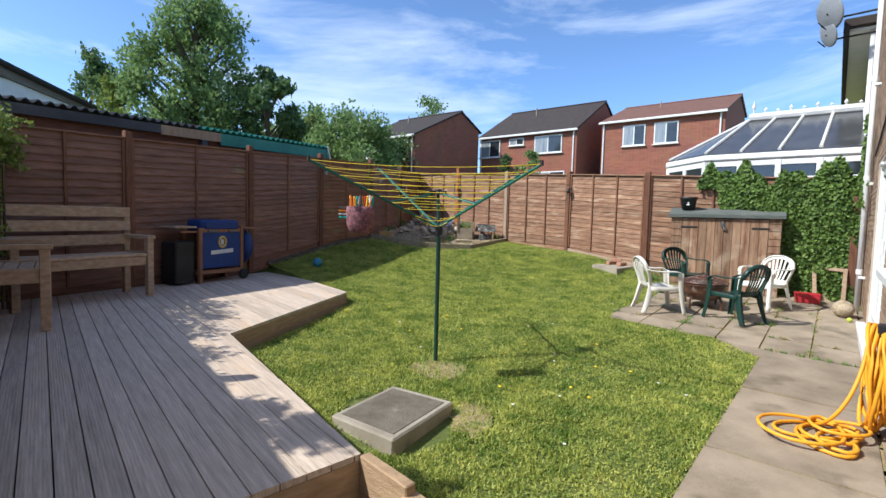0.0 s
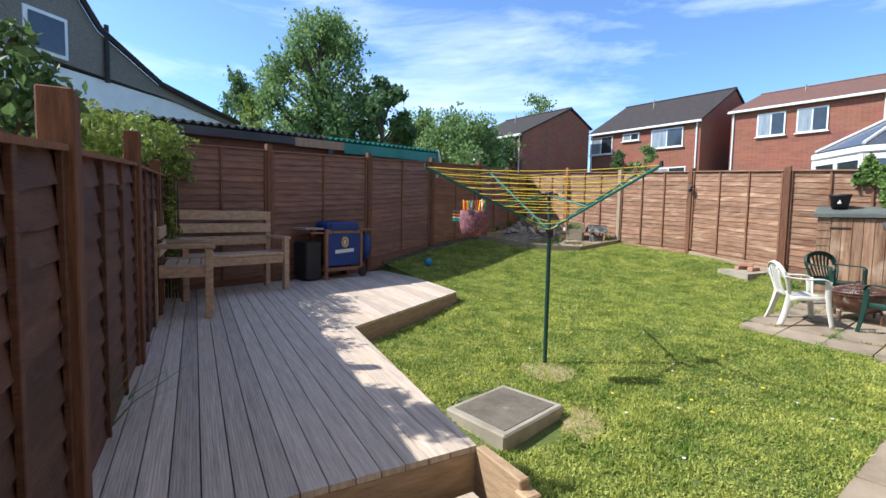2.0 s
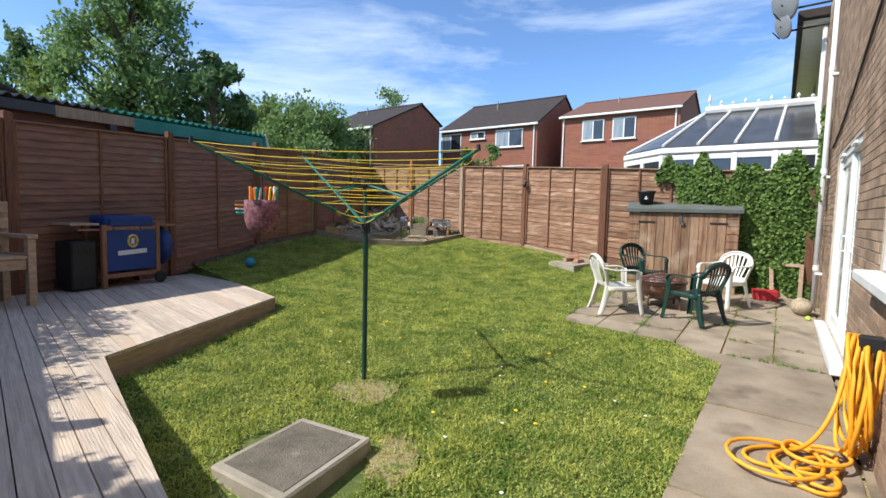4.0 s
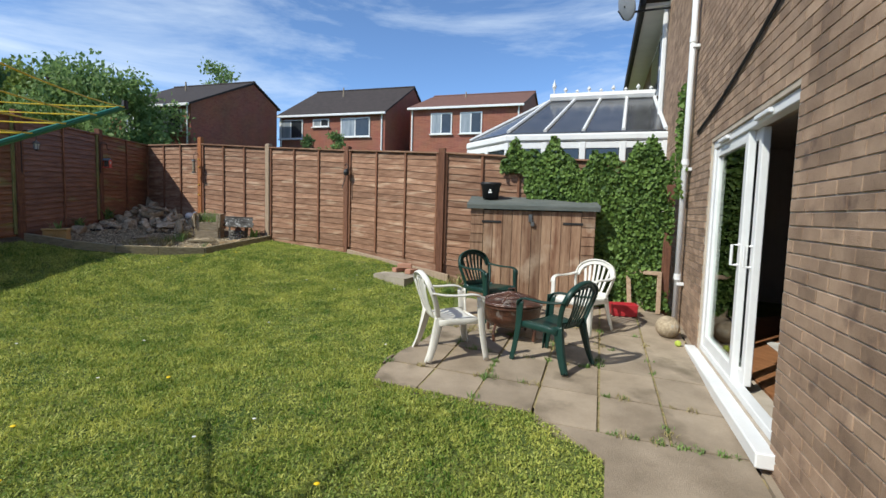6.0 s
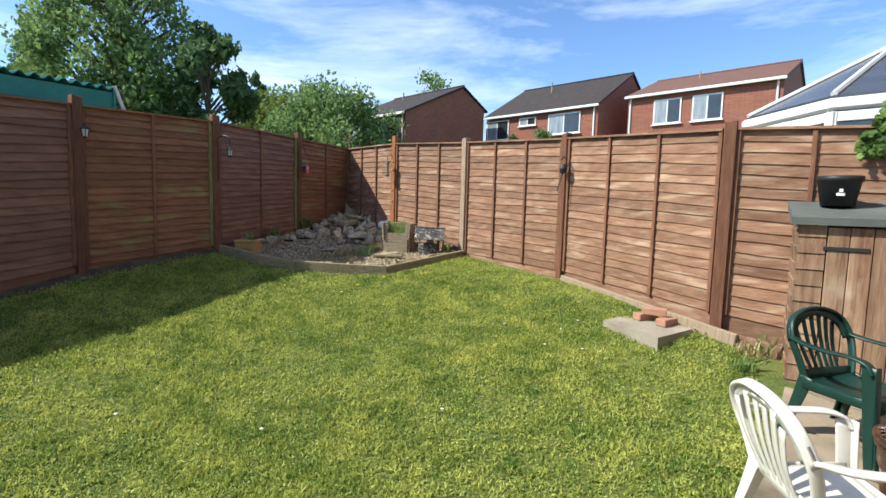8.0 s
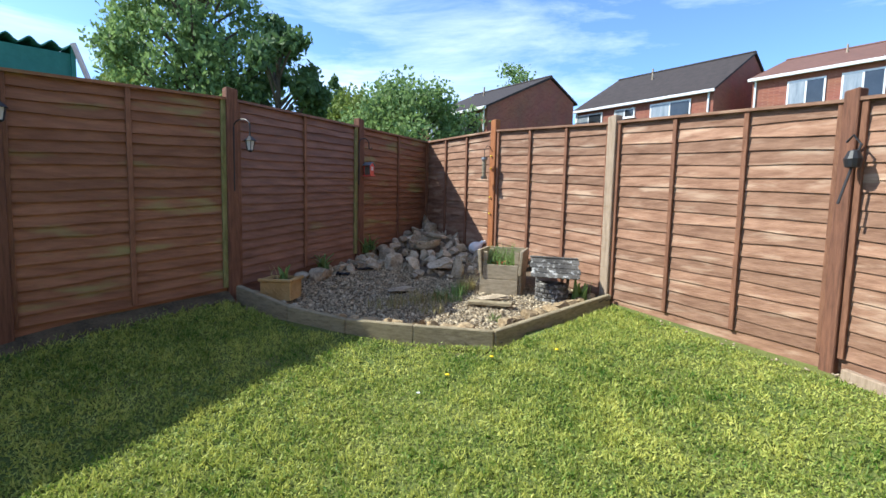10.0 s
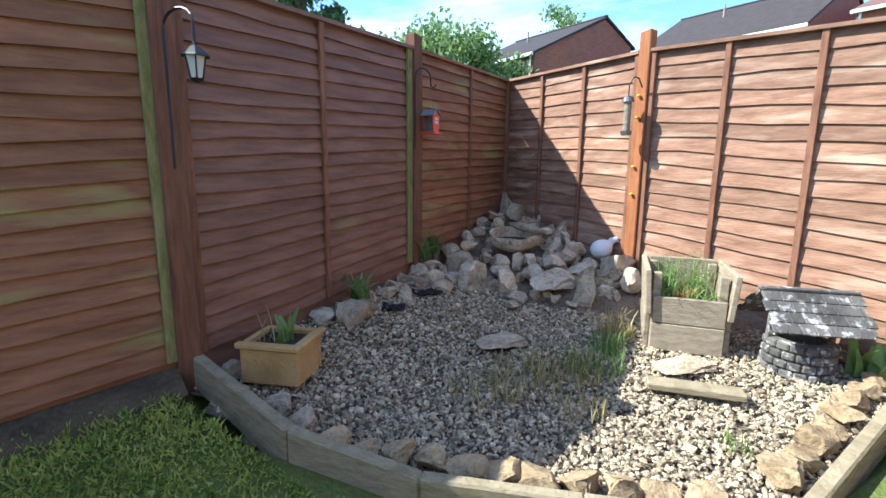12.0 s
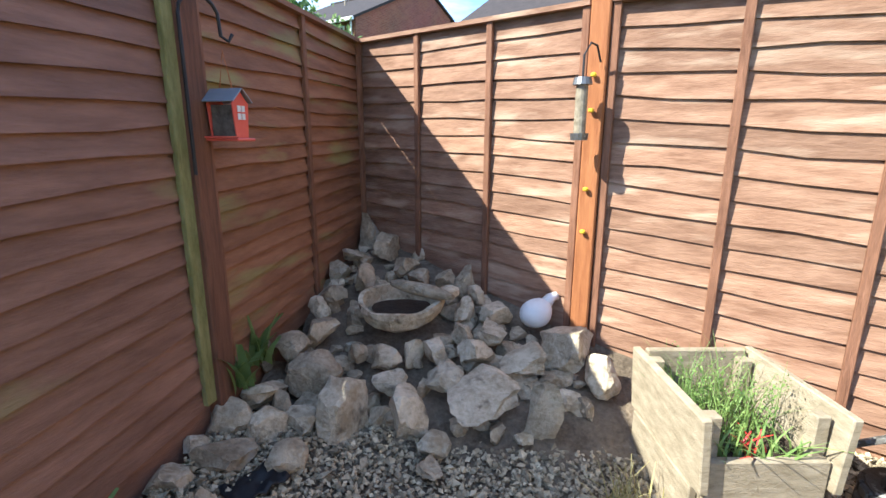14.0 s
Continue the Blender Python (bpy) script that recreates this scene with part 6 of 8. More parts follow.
# bird bath basin, goose ornament
def basin():
    ob = thing("stone_basin", "rough pale stone basin with a bird ornament on the rocks", "bird bath")
    c = Vector((-0.76, 13.55, 1.08))
    bm = lathe([(0.001, 0.0), (0.14, 0.0), (0.20, 0.05), (0.225, 0.13), (0.220, 0.165), (0.192, 0.165), (0.180, 0.06), (0.12, 0.035), (0.001, 0.03)], 28, at=c)
    for v in bm.verts:
        o = v.co - c
        k = 0.86 + 0.16 * noise.noise(Vector((o.x * 5, o.y * 5, 2.0))) + 0.05 * noise.noise(o * 16)
        v.co = c + Vector((o.x * k * 1.12, o.y * k * 0.85, o.z * (0.78 + 0.18 * noise.noise(Vector((o.x * 6, o.y * 6, 7.0))))))
    bmesh.ops.transform(bm, matrix=Matrix.Translation(c) @ Matrix.Rotation(radians(14), 4, "X") @ Matrix.Translation(-c), verts=bm.verts[:])
    part("bowl", bm, M_STONE, ob)
    # Dark brown disc across the bowl's bottom, sharing the planter fill's colour.
    part("bowl_disc", lathe([(0.15, 0.0), (0.001, 0.004)], 20, at=c + Vector((0, 0.0, 0.070))), M_COMPOST, ob, "dark brown disc in the bottom of the bowl")
    bd = bmesh.new()
    bmesh.ops.create_icosphere(bd, subdivisions=3, radius=1)
    for v in bd.verts:
        v.co = Vector((v.co.x * 0.17, v.co.y * 0.035, v.co.z * 0.035)) * (1 + 0.10 * noise.noise(v.co * 4)) + Vector((0, 0, 0.03 * v.co.x))
    bmesh.ops.transform(bd, matrix=pose(c.x + 0.10, c.y - 0.04, c.z + 0.17, 0, 18, -20), verts=bd.verts[:])
    part("bird_ornament", bd, M_STONE_GREY, ob, smooth=True)
    part("round_boss", lathe([(0.001, 0.0), (0.05, 0.0), (0.05, 0.03), (0.02, 0.045), (0.001, 0.045)], 16, at=c + Vector((0.24, 0.0, 0.13))), M_STONE, ob)


M_COMPOST = mat("dark_compost", (0.03, 0.02, 0.014), (0.07, 0.048, 0.032), 8, 0.95, 0.8, 60)
basin()
goose = bmesh.new()
bmesh.ops.create_icosphere(goose, subdivisions=3, radius=1)
for v in goose.verts:
    v.co = Vector((v.co.x * 0.085, v.co.y * 0.075, v.co.z * 0.075)) * (1 + 0.25 * max(0, v.co.x) * max(0, v.co.z))
tube([(0.05, 0, 0.03), (0.09, 0, 0.07), (0.12, 0, 0.075), (0.15, 0, 0.055)], [0.035, 0.028, 0.024, 0.008], 8, goose)
tagged(part("garden_ornament", goose, mat("white_glazed_stone", (0.62, 0.62, 0.62), (0.76, 0.76, 0.75), 4, 0.6, 0.1, 40), smooth=True), "white rounded garden ornament on the rocks", "ornament").matrix_basis = pose(-0.08, 13.53, 1.11, 0, 0, 25)


# wooden planter
def planter():
    base = bed_z(0.35, 12.6) - 0.03
    ob = thing("wooden_planter", "pale wooden planter box with green plants on the gravel", "planter", at=(0.195, 12.475, base), rz=-2)
    w, d = 0.38, 0.48
    part("front_board", box((w - 0.01, 0.03, 0.155), (w / 2, 0.015, 0.078), 0.004), M_PLANTER, ob)
    part("front_board", box((w - 0.01, 0.03, 0.15), (w / 2, 0.016, 0.234), 0.004), M_PLANTER, ob)
    part("back_board", box((w, 0.03, 0.235), (w / 2, d - 0.015, 0.118), 0.004), M_PLANTER, ob)
    part("back_board", box((w, 0.03, 0.22), (w / 2, d - 0.014, 0.352), 0.004), M_PLANTER, ob)
    for x in (0.0, w):
        q = -1 if x == 0 else 1
        part("side_board", box((0.028, d - 0.05, 0.20), (x + q * 0.014, d / 2 + 0.01, 0.10), 0.004), M_PLANTER, ob)
        part("side_board", box((0.030, d + 0.03, 0.255), (x + q * 0.022, d / 2 - 0.005, 0.335), 0.004, (0, q * 4, 0)), M_PLANTER, ob)
        part("corner_post", box((0.045, 0.045, 0.44), (x - q * 0.024, 0.056, 0.22), 0.004), M_PLANTER, ob)
        part("corner_post", box((0.045, 0.045, 0.44), (x - q * 0.024, d - 0.054, 0.22), 0.004), M_PLANTER, ob)
    part("compost", box((w - 0.04, d - 0.06, 0.10), (w / 2, d / 2, 0.22)), M_COMPOST, ob)
    return ob


M_PLANTER = mat("pale_planter_timber", (0.23, 0.185, 0.12), (0.40, 0.33, 0.235), 2.5, 0.85, 0.4, 12, (5, 5, 16), rnd=0.08)
M_TERRA = mat("yellow_terracotta", (0.40, 0.25, 0.09), (0.56, 0.38, 0.17), 5, 0.9, 0.4, 50, stain=((0.30, 0.24, 0.16), 7, 0.6))
planter()


def trough():
    ob = thing("terracotta_trough", "yellow terracotta trough with lattice relief and a leafy plant", "planter", at=(-1.68, 11.36, bed_z(-1.5, 11.45) + 0.005), rz=8)
    w, d, h = 0.29, 0.26, 0.20
    for sx, sy, px, py in ((w, 0.03, w / 2, 0.015), (w, 0.03, w / 2, d - 0.015), (0.03, d - 0.062, 0.015, d / 2), (0.03, d - 0.062, w - 0.015, d / 2)):
        part("trough_side", box((sx, sy, h), (px, py, h / 2), 0.006), M_TERRA, ob)
    part("rim", box((w + 0.03, 0.04, 0.03), (w / 2, 0.0, h - 0.012), 0.008), M_TERRA, ob)
    part("rim", box((0.04, d, 0.03), (w, d / 2 + 0.02, h - 0.010), 0.008), M_TERRA, ob)
    lat = bmesh.new()
    for k in range(5):
        for s in (-1, 1):
            box((0.085, 0.007, 0.007), (0.055 + 0.045 * k, -0.002, 0.09), 0, (0, s * 45, 0), lat)
    part("lattice_relief", lat, M_TERRA, ob)
    part("compost", box((w - 0.05, d - 0.05, 0.05), (w / 2, d / 2, h - 0.05)), M_COMPOST, ob)


trough()


def wishing_well():
    ob = thing("wishing_well", "small stone wishing well ornament with a tiled roof", "garden ornament", at=(0.91, 12.47, bed_z(0.91, 12.47) - 0.02))
    ob.matrix_basis = pose(0.91, 12.47, bed_z(0.91, 12.47) - 0.045, 0, 2, 12) @ Matrix.Scale(1.1, 4)
    core = lathe([(0.135, 0.0), (0.135, 0.17), (0.10, 0.17), (0.10, 0.10), (0.001, 0.10)], 24)
    part("well_core", core, M_WELL, ob)
    for r in range(4):
        for k in range(16):
            a = 2 * math.pi * (k + 0.5 * (r % 2)) / 16
            part("well_stone", box((0.052, 0.02, 0.036), (0.140 * math.cos(a), 0.140 * math.sin(a), 0.022 + 0.042 * r), 0.006, (0, 0, math.degrees(a) + 90)), M_WELL, ob)
    for x in (-0.14, 0.14):
        part("roof_post", box((0.025, 0.025, 0.22), (x, 0, 0.25), 0.003), M_WELL, ob)
    for s in (-1, 1):
        part("roof_board", box((0.42, 0.21, 0.015), (0, s * 0.085, 0.315), 0.002, (s * -42, 0, 0)), M_WELL, ob)
        for r in range(4):
            for k in range(7):
                y = s * (0.155 - 0.042 * r)
                z = 0.258 + 0.038 * r
                x = -0.18 + 0.06 * k + (0.03 if r % 2 else 0.0) - 0.015
                part("roof_tile", box((0.056, 0.062, 0.011), (x, y, z), 0.002, (s * -38, 0, 0)), M_WELL, ob)
    part("ridge_tile", box((0.44, 0.03, 0.02), (0, 0, 0.40), 0.006), M_WELL, ob)


M_WELL = mat("dark_grey_cast_stone", (0.065, 0.06, 0.055), (0.15, 0.14, 0.125), 6, 0.9, 0.5, 50, rnd=0.3, stain=((0.50, 0.49, 0.46), 24, 0.56))
wishing_well()
plank("loose_plank", (0.15, 12.02, bed_z(0.1, 12.0) + 0.03), (0.57, 12.02, bed_z(0.5, 12.0) + 0.03), 0.10, 0.035, M_SLEEPER, "short weathered plank lying on the gravel", "plank")
for x, y, sx, sy, rz in ((-1.30, 12.28, 0.07, 0.05, 20), (-1.20, 12.62, 0.09, 0.06, 50), (1.28, 12.52, 0.20, 0.10, -40)):
    bm = bmesh.new()
    bmesh.ops.create_grid(bm, x_segments=8, y_segments=8, size=1)
    for v in bm.verts:
        v.co = Vector((v.co.x * sx, v.co.y * sy, 0.018 + 0.03 * noise.noise(v.co * 2.5 + Vector((x, 0, 0)))))
    bmesh.ops.solidify(bm, geom=bm.faces[:], thickness=0.006)
    tagged(part("plastic_sheet", bm, M_BLACKPL, smooth=True), "scrap of black plastic sheet among the stones", "plastic sheet").matrix_basis = pose(x, y, bed_z(x, y) - 0.01, 0, 0, rz)


# ---- things on the posts ----
def lantern(x, y, z, rz, label="black garden lantern fixed to a fence post"):
    ob = thing("wall_lantern", label, "lantern", "fence lanterns", at=(x, y, z), rz=rz)
    ob.scale = (0.68, 0.68, 0.68)
    part("roof", lathe([(0.085, 0.0), (0.075, 0.012), (0.03, 0.05), (0.015, 0.06), (0.012, 0.08), (0.001, 0.085)], 6), M_BLACKPL, ob)
    part("lamp_glass", lathe([(0.035, -0.12), (0.058, 0.0)], 6), M_LAMPGLASS, ob)
    for k in range(6):
        a = math.pi * k / 3
        part("bar", tube([(0.037 * math.cos(a), 0.037 * math.sin(a), -0.12), (0.060 * math.cos(a), 0.060 * math.sin(a), 0.0)], 0.005, 5), M_BLACKPL, ob)
    part("base", lathe([(0.001, -0.145), (0.02, -0.14), (0.042, -0.12), (0.03, -0.115)], 6), M_BLACKPL, ob)
    part("hanger", tube([(0, 0, 0.08), (0, 0, 0.10)], 0.008, 6), M_BLACKPL, ob)
    return ob


M_LAMPGLASS = mat("frosted_pane", (0.42, 0.43, 0.42), (0.58, 0.58, 0.56), 4, 0.3, 0, 20)
lantern(-1.645, 11.197, 2.15, 15)
lh = thing("lantern_hook", "black wire crook holding the lantern on the fence post", "bracket")
crook = [(-1.845, 11.245, 1.72), (-1.845, 11.245, 2.28)]
crook += [(-1.845 + 0.10 * (1 - math.cos(math.pi * k / 8)), 11.245 - 0.024 * (1 - math.cos(math.pi * k / 8)), 2.28 + 0.06 * math.sin(math.pi * k / 8)) for k in range(1, 9)]
part("wire", tube(crook + [(-1.645, 11.197, 2.21)], 0.006, 6), M_BLACKPL, lh)
lantern(-2.56, 9.90, 2.20, 20)


def feeder():
    x, y, z = -1.31, 12.98, 1.94
    ob = thing("bird_feeder", "red house-shaped bird feeder with a grey roof", "bird feeder", at=(x, y, z), rz=-18)
    ob.matrix_basis = pose(x, y, z + 0.03, 0, 0, -18) @ Matrix.Scale(0.84, 4)
    for s in (-1, 1):
        bm = bmesh.new()
        prof = [(-0.035, 0.0), (0.035, 0.0), (0.048, 0.14), (0.0, 0.19), (-0.048, 0.14)]
        a = [bm.verts.new((s * 0.055, p, q)) for p, q in prof]
        b = [bm.verts.new((s * 0.060, p, q)) for p, q in prof]
        bm.faces.new(a)
        bm.faces.new(b[::-1])
        for i in range(5):
            bm.faces.new((a[i], a[(i + 1) % 5], b[(i + 1) % 5], b[i]))
        end = part("end_wall", bm, M_FEEDRED, ob)
        for dy in (-0.012, 0.012):
            for dz in (0.09, 0.12):
                part("window_print", box((0.003, 0.018, 0.024), (s * 0.062, dy, dz)), M_PRINT, end)
        part("roof_slope", box((0.15, 0.078, 0.005), (0, s * 0.030, 0.172), 0.001, (-s * 42, 0, 0)), M_FEEDROOF, ob)
    part("tray", box((0.16, 0.11, 0.012), (0, 0, 0.0), 0.004), M_FEEDRED, ob)
    part("seed_window", box((0.105, 0.066, 0.12), (0, 0, 0.075)), M_LAMPDARK, ob)
    part("perch", tube([(-0.09, -0.06, 0.01), (0.09, -0.06, 0.01)], 0.004, 6), M_FEEDRED, ob)
    part("cord", tube([(-0.03, 0, 0.195), (0.0, 0, 0.34), (0.03, 0, 0.195)], 0.003, 5), M_POST_ORANGE, ob)
    hook = thing("hanging_bracket", "black wire hanging bracket on the fence post", "bracket", at=(x, y, z))
    pts = [(-0.07, -0.13, -0.08), (-0.07, -0.13, 0.40)]
    pts += [(-0.07 + 0.035 * (1 - math.cos(math.pi * k / 8)), -0.13 + 0.065 * (1 - math.cos(math.pi * k / 8)), 0.40 + 0.07 * math.sin(math.pi * k / 8)) for k in range(1, 8)]
    pts += [(0.0, 0.0, 0.36), (0.02, 0.01, 0.345), (0.03, 0.02, 0.37)]
    part("wire", tube(pts, 0.006, 6), M_BLACKPL, hook)


M_FEEDRED = mat("coral_red_paint", (0.62, 0.09, 0.06), (0.72, 0.14, 0.10), 4, 0.5, 0.02, 30)
M_FEEDROOF = mat("grey_zinc_roof", (0.24, 0.28, 0.33), (0.33, 0.37, 0.42), 4, 0.4, 0.02, 30, metal=0.4)
M_LAMPDARK = mat("dark_seed", (0.06, 0.05, 0.04), (0.16, 0.14, 0.12), 30, 0.4, 0.1, 60)
feeder()
M_SEEDTUBE = mat("seed_filled_tube", (0.16, 0.13, 0.09), (0.34, 0.29, 0.21), 40, 0.25, 0.1, 60)
tf = thing("tube_feeder", "clear tube bird feeder hung on the orange post", "bird feeder", at=(0.03, 13.37, 2.00))
part("tube", cyl(0.026, 0.026, 0.20, (0, 0, 0), seg=14), M_SEEDTUBE, tf)
part("cap", cyl(0.042, 0.036, 0.03, (0, 0, 0.2), seg=14), M_METAL, tf)
part("base", cyl(0.036, 0.04, 0.03, (0, 0, -0.03), seg=14), M_METAL, tf)
part("hook_wire", tube([(0, 0, 0.23), (0.0, 0, 0.32), (0.03, 0.01, 0.37), (0.06, 0.02, 0.36), (0.09, 0.05, 0.30)], 0.005, 6), M_BLACKPL, tf)
for k, z in enumerate((1.55, 1.75, 2.1, 2.25)):
    tagged(part("post_clip", box((0.022, 0.022, 0.018), (0.10, 13.44, z), 0.005, (0, 0, 30)), M_LINE), "small yellow clip fixed to the orange post", "clip", "post clips")
pf = thing("hanging_plant_hook", "black wire ornament hanging on the dark fence post", "hook", at=(2.72, 11.18, 1.95))
part("hook", tube([(0, 0, 0.14), (0.02, -0.03, 0.18), (0.05, -0.06, 0.12), (0.02, -0.05, 0.0), (-0.05, -0.07, -0.25)], 0.008, 6), M_BLACKPL, pf)
part("pouch", lathe([(0.001, -0.06), (0.04, -0.05), (0.05, 0.0), (0.03, 0.05), (0.001, 0.06)], 12, at=(0.02, -0.05, 0.03)), M_BLACKPL, pf)


# ---- plants ----
def foliage(name, a, b, trans=0.25, grain=1.3, spread=0.6, top=1.1, low=0.35):
    m = bpy.data.materials.new(name)
    m.use_nodes = True
    n, l = m.node_tree.nodes, m.node_tree.links
    bs = n["Principled BSDF"]
    geo, rp, ns, mx = n.new("ShaderNodeNewGeometry"), n.new("ShaderNodeValToRGB"), n.new("ShaderNodeTexNoise"), n.new("ShaderNodeMath")
    ns.inputs["Scale"].default_value, ns.inputs["Detail"].default_value, ns.inputs["Roughness"].default_value = grain, 5, 0.75
    l.new(geo.outputs["Position"], ns.inputs["Vector"])
    mx.operation = "MULTIPLY_ADD"
    l.new(geo.outputs["Random Per Island"], mx.inputs[0])
    mx.inputs[1].default_value = spread
    l.new(ns.outputs["Fac"], mx.inputs[2])
    rp.color_ramp.elements[0].position, rp.color_ramp.elements[1].position = low, top
    rp.color_ramp.elements[0].color, rp.color_ramp.elements[1].color = (*a, 1), (*b, 1)
    l.new(mx.outputs[0], rp.inputs["Fac"])
    l.new(rp.outputs["Color"], bs.inputs["Base Color"])
    bs.inputs["Roughness"].default_value = 0.55
    bs.inputs["Specular IOR Level"].default_value = 0.3
    tr, ms = n.new("ShaderNodeBsdfTranslucent"), n.new("ShaderNodeMixShader")
    l.new(rp.outputs["Color"], tr.inputs["Color"])
    ms.inputs["Fac"].default_value = trans
    l.new(bs.outputs["BSDF"], ms.inputs[1])
    l.new(tr.outputs["BSDF"], ms.inputs[2])
    l.new(ms.outputs["Shader"], n["Material Output"].inputs["Surface"])
    return m


M_LEAF = foliage("tree_leaf", (0.085, 0.155, 0.05), (0.25, 0.35, 0.12), 0.45)
M_LEAF_DARK = foliage("dark_leaf", (0.05, 0.095, 0.04), (0.14, 0.22, 0.08), 0.4)
M_LEAF_LIGHT = foliage("yellow_green_leaf", (0.09, 0.14, 0.03), (0.26, 0.32, 0.07), 0.3)
M_IVY = foliage("ivy_leaf", (0.018, 0.05, 0.012), (0.15, 0.24, 0.05), 0.2, 3.0)
M_GRASS = foliage("grass_blade", (0.065, 0.17, 0.016), (0.74, 0.72, 0.19), 0.42, 3.2, 0.30, 0.94, 0.41)
M_HERB = foliage("herb_leaf", (0.08, 0.16, 0.04), (0.24, 0.34, 0.10), 0.3)
M_DRY = foliage("dry_grass", (0.20, 0.16, 0.06), (0.42, 0.36, 0.16), 0.2)
M_BARK = mat("bark", (0.06, 0.045, 0.03), (0.13, 0.10, 0.07), 3, 0.95, 0.6, 20)
M_DANDELION = mat("yellow_petals", (0.75, 0.50, 0.01), (0.85, 0.62, 0.02), 3, 0.7, 0, 10)
M_DAISY = mat("white_petals", (0.75, 0.75, 0.72), (0.82, 0.82, 0.8), 3, 0.7, 0, 10)


def swarm(name, template, faces, pts, frames, sizes, material, parent=None):
    """One mesh of many copies of a small template: pts (n,3), frames (n,3,3), sizes (n,) or (n,3)."""
    t = np.asarray(template, float)
    n, k = len(pts), len(t)
    sizes = np.asarray(sizes, float)
    if sizes.ndim == 1:
        sizes = np.repeat(sizes[:, None], 3, 1)
    v = np.einsum("nij,nkj->nki", frames, t[None] * sizes[:, None, :]) + np.asarray(pts)[:, None, :]
    me = bpy.data.meshes.new(name)
    counts = np.array([len(f) for f in faces])
    flat = np.concatenate([np.array(f) for f in faces])
    loops = (flat[None] + (np.arange(n) * k)[:, None]).ravel()
    totals = np.tile(counts, n)
    starts = np.concatenate([[0], np.cumsum(totals)[:-1]])
    me.vertices.add(n * k)
    me.vertices.foreach_set("co", v.ravel())
    me.loops.add(len(loops))
    me.loops.foreach_set("vertex_index", loops.astype(np.int32))
    me.polygons.add(len(totals))
    me.polygons.foreach_set("loop_start", starts.astype(np.int32))
    me.polygons.foreach_set("loop_total", totals.astype(np.int32))
    me.update(calc_edges=True)
    me.polygons.foreach_set("use_smooth", np.zeros(len(totals), bool))
    me.materials.append(material)
    ob = new(name, me)
    if parent is not None:
        ob.parent = parent
    return ob


def spin(n, rs, tilt=1.0):
    """Random frames; tilt 0 keeps z up."""
    a, b, c = rs.uniform(0, 2 * np.pi, n), rs.normal(0, 1, n) * tilt, rs.normal(0, 1, n) * tilt
    ca, sa, cb, sb, cc, sc = np.cos(a), np.sin(a), np.cos(b), np.sin(b), np.cos(c), np.sin(c)
    z, o = np.zeros(n), np.ones(n)
    rz = np.stack([ca, -sa, z, sa, ca, z, z, z, o], 1).reshape(n, 3, 3)
    rx = np.stack([o, z, z, z, cb, -sb, z, sb, cb], 1).reshape(n, 3, 3)
    ry = np.stack([cc, z, sc, z, o, z, -sc, z, cc], 1).reshape(n, 3, 3)
    return rz @ rx @ ry


LEAF = [(0, -0.5, 0), (0.30, 0.0, 0.08), (0, 0.5, 0.0), (-0.30, 0.0, 0.08)]
LEAF_F = [(0, 1, 2), (0, 2, 3)]


def blob_points(n, rs, blobs, hollow=0.5):
    """Points in the outer part of overlapping blobs (x, y, z, rx, ry, rz), with a ragged outline."""
    w = np.array([b[3] * b[4] * b[5] for b in blobs]) ** 0.75
    pick = rs.choice(len(blobs), n, p=w / w.sum())
    d = rs.normal(0, 1, (n, 3))
    d /= np.linalg.norm(d, axis=1)[:, None]
    r = hollow + (1 - hollow) * rs.uniform(0, 1, n) ** 0.6
    r *= 1 + 0.22 * np.sin(d[:, 0] * 7 + pick) * np.sin(d[:, 1] * 6 + 2 * pick) + 0.16 * np.sin(d[:, 2] * 11 + 3 * pick)
    b = np.array(blobs)[pick]
    return b[:, :3] + d * r[:, None] * b[:, 3:]


def tree(at, height, spread, label, material, n=9000, leaf=0.30, seed=1, low=0.28, blobs=26, trunk=0.22):
    ob = thing("tree", label, "tree", at=at)
    rs, rg = np.random.RandomState(seed), random.Random(seed)
    tb = bmesh.new()
    tube([(0, 0, -0.3), (0.05, 0.03, height * 0.25), (0.0, 0.1, height * 0.55), (0.1, 0.0, height * 0.85)], [trunk, trunk * 0.75, trunk * 0.5, trunk * 0.12], 8, tb)
    bl = []
    blobs *= 2
    for i in range(blobs):
        f = low + (0.95 - low) * (i + rg.random()) / blobs
        wide = spread * math.sin(math.pi * min(1.0, (f - low) / (1.02 - low) * 0.85 + 0.16)) ** 0.8
        a = rg.uniform(0, 2 * math.pi)
        r = wide * math.sqrt(rg.random()) * 0.9
        c = Vector((r * math.cos(a), r * math.sin(a), height * f))
        s = spread * rg.uniform(0.13, 0.30)
        bl.append((c.x, c.y, c.z, s, s, s * rg.uniform(0.7, 1.25)))
        st = Vector((0.03, 0.05, max(height * low * 0.7, c.z - r * 0.9 - 0.3)))
        tube([st, st.lerp(c, 0.5) + Vector((0, 0, 0.1 * r)), c], [trunk * 0.32, trunk * 0.2, 0.02], 5, tb)
    part("trunk", tb, M_BARK, ob)
    pts = blob_points(n, rs, bl, 0.2) + rs.normal(0, 0.045 * spread, (n, 3))
    swarm("crown", LEAF, LEAF_F, pts, spin(n, rs), rs.uniform(0.6, 1.3, n) * leaf, material, ob)
    return ob


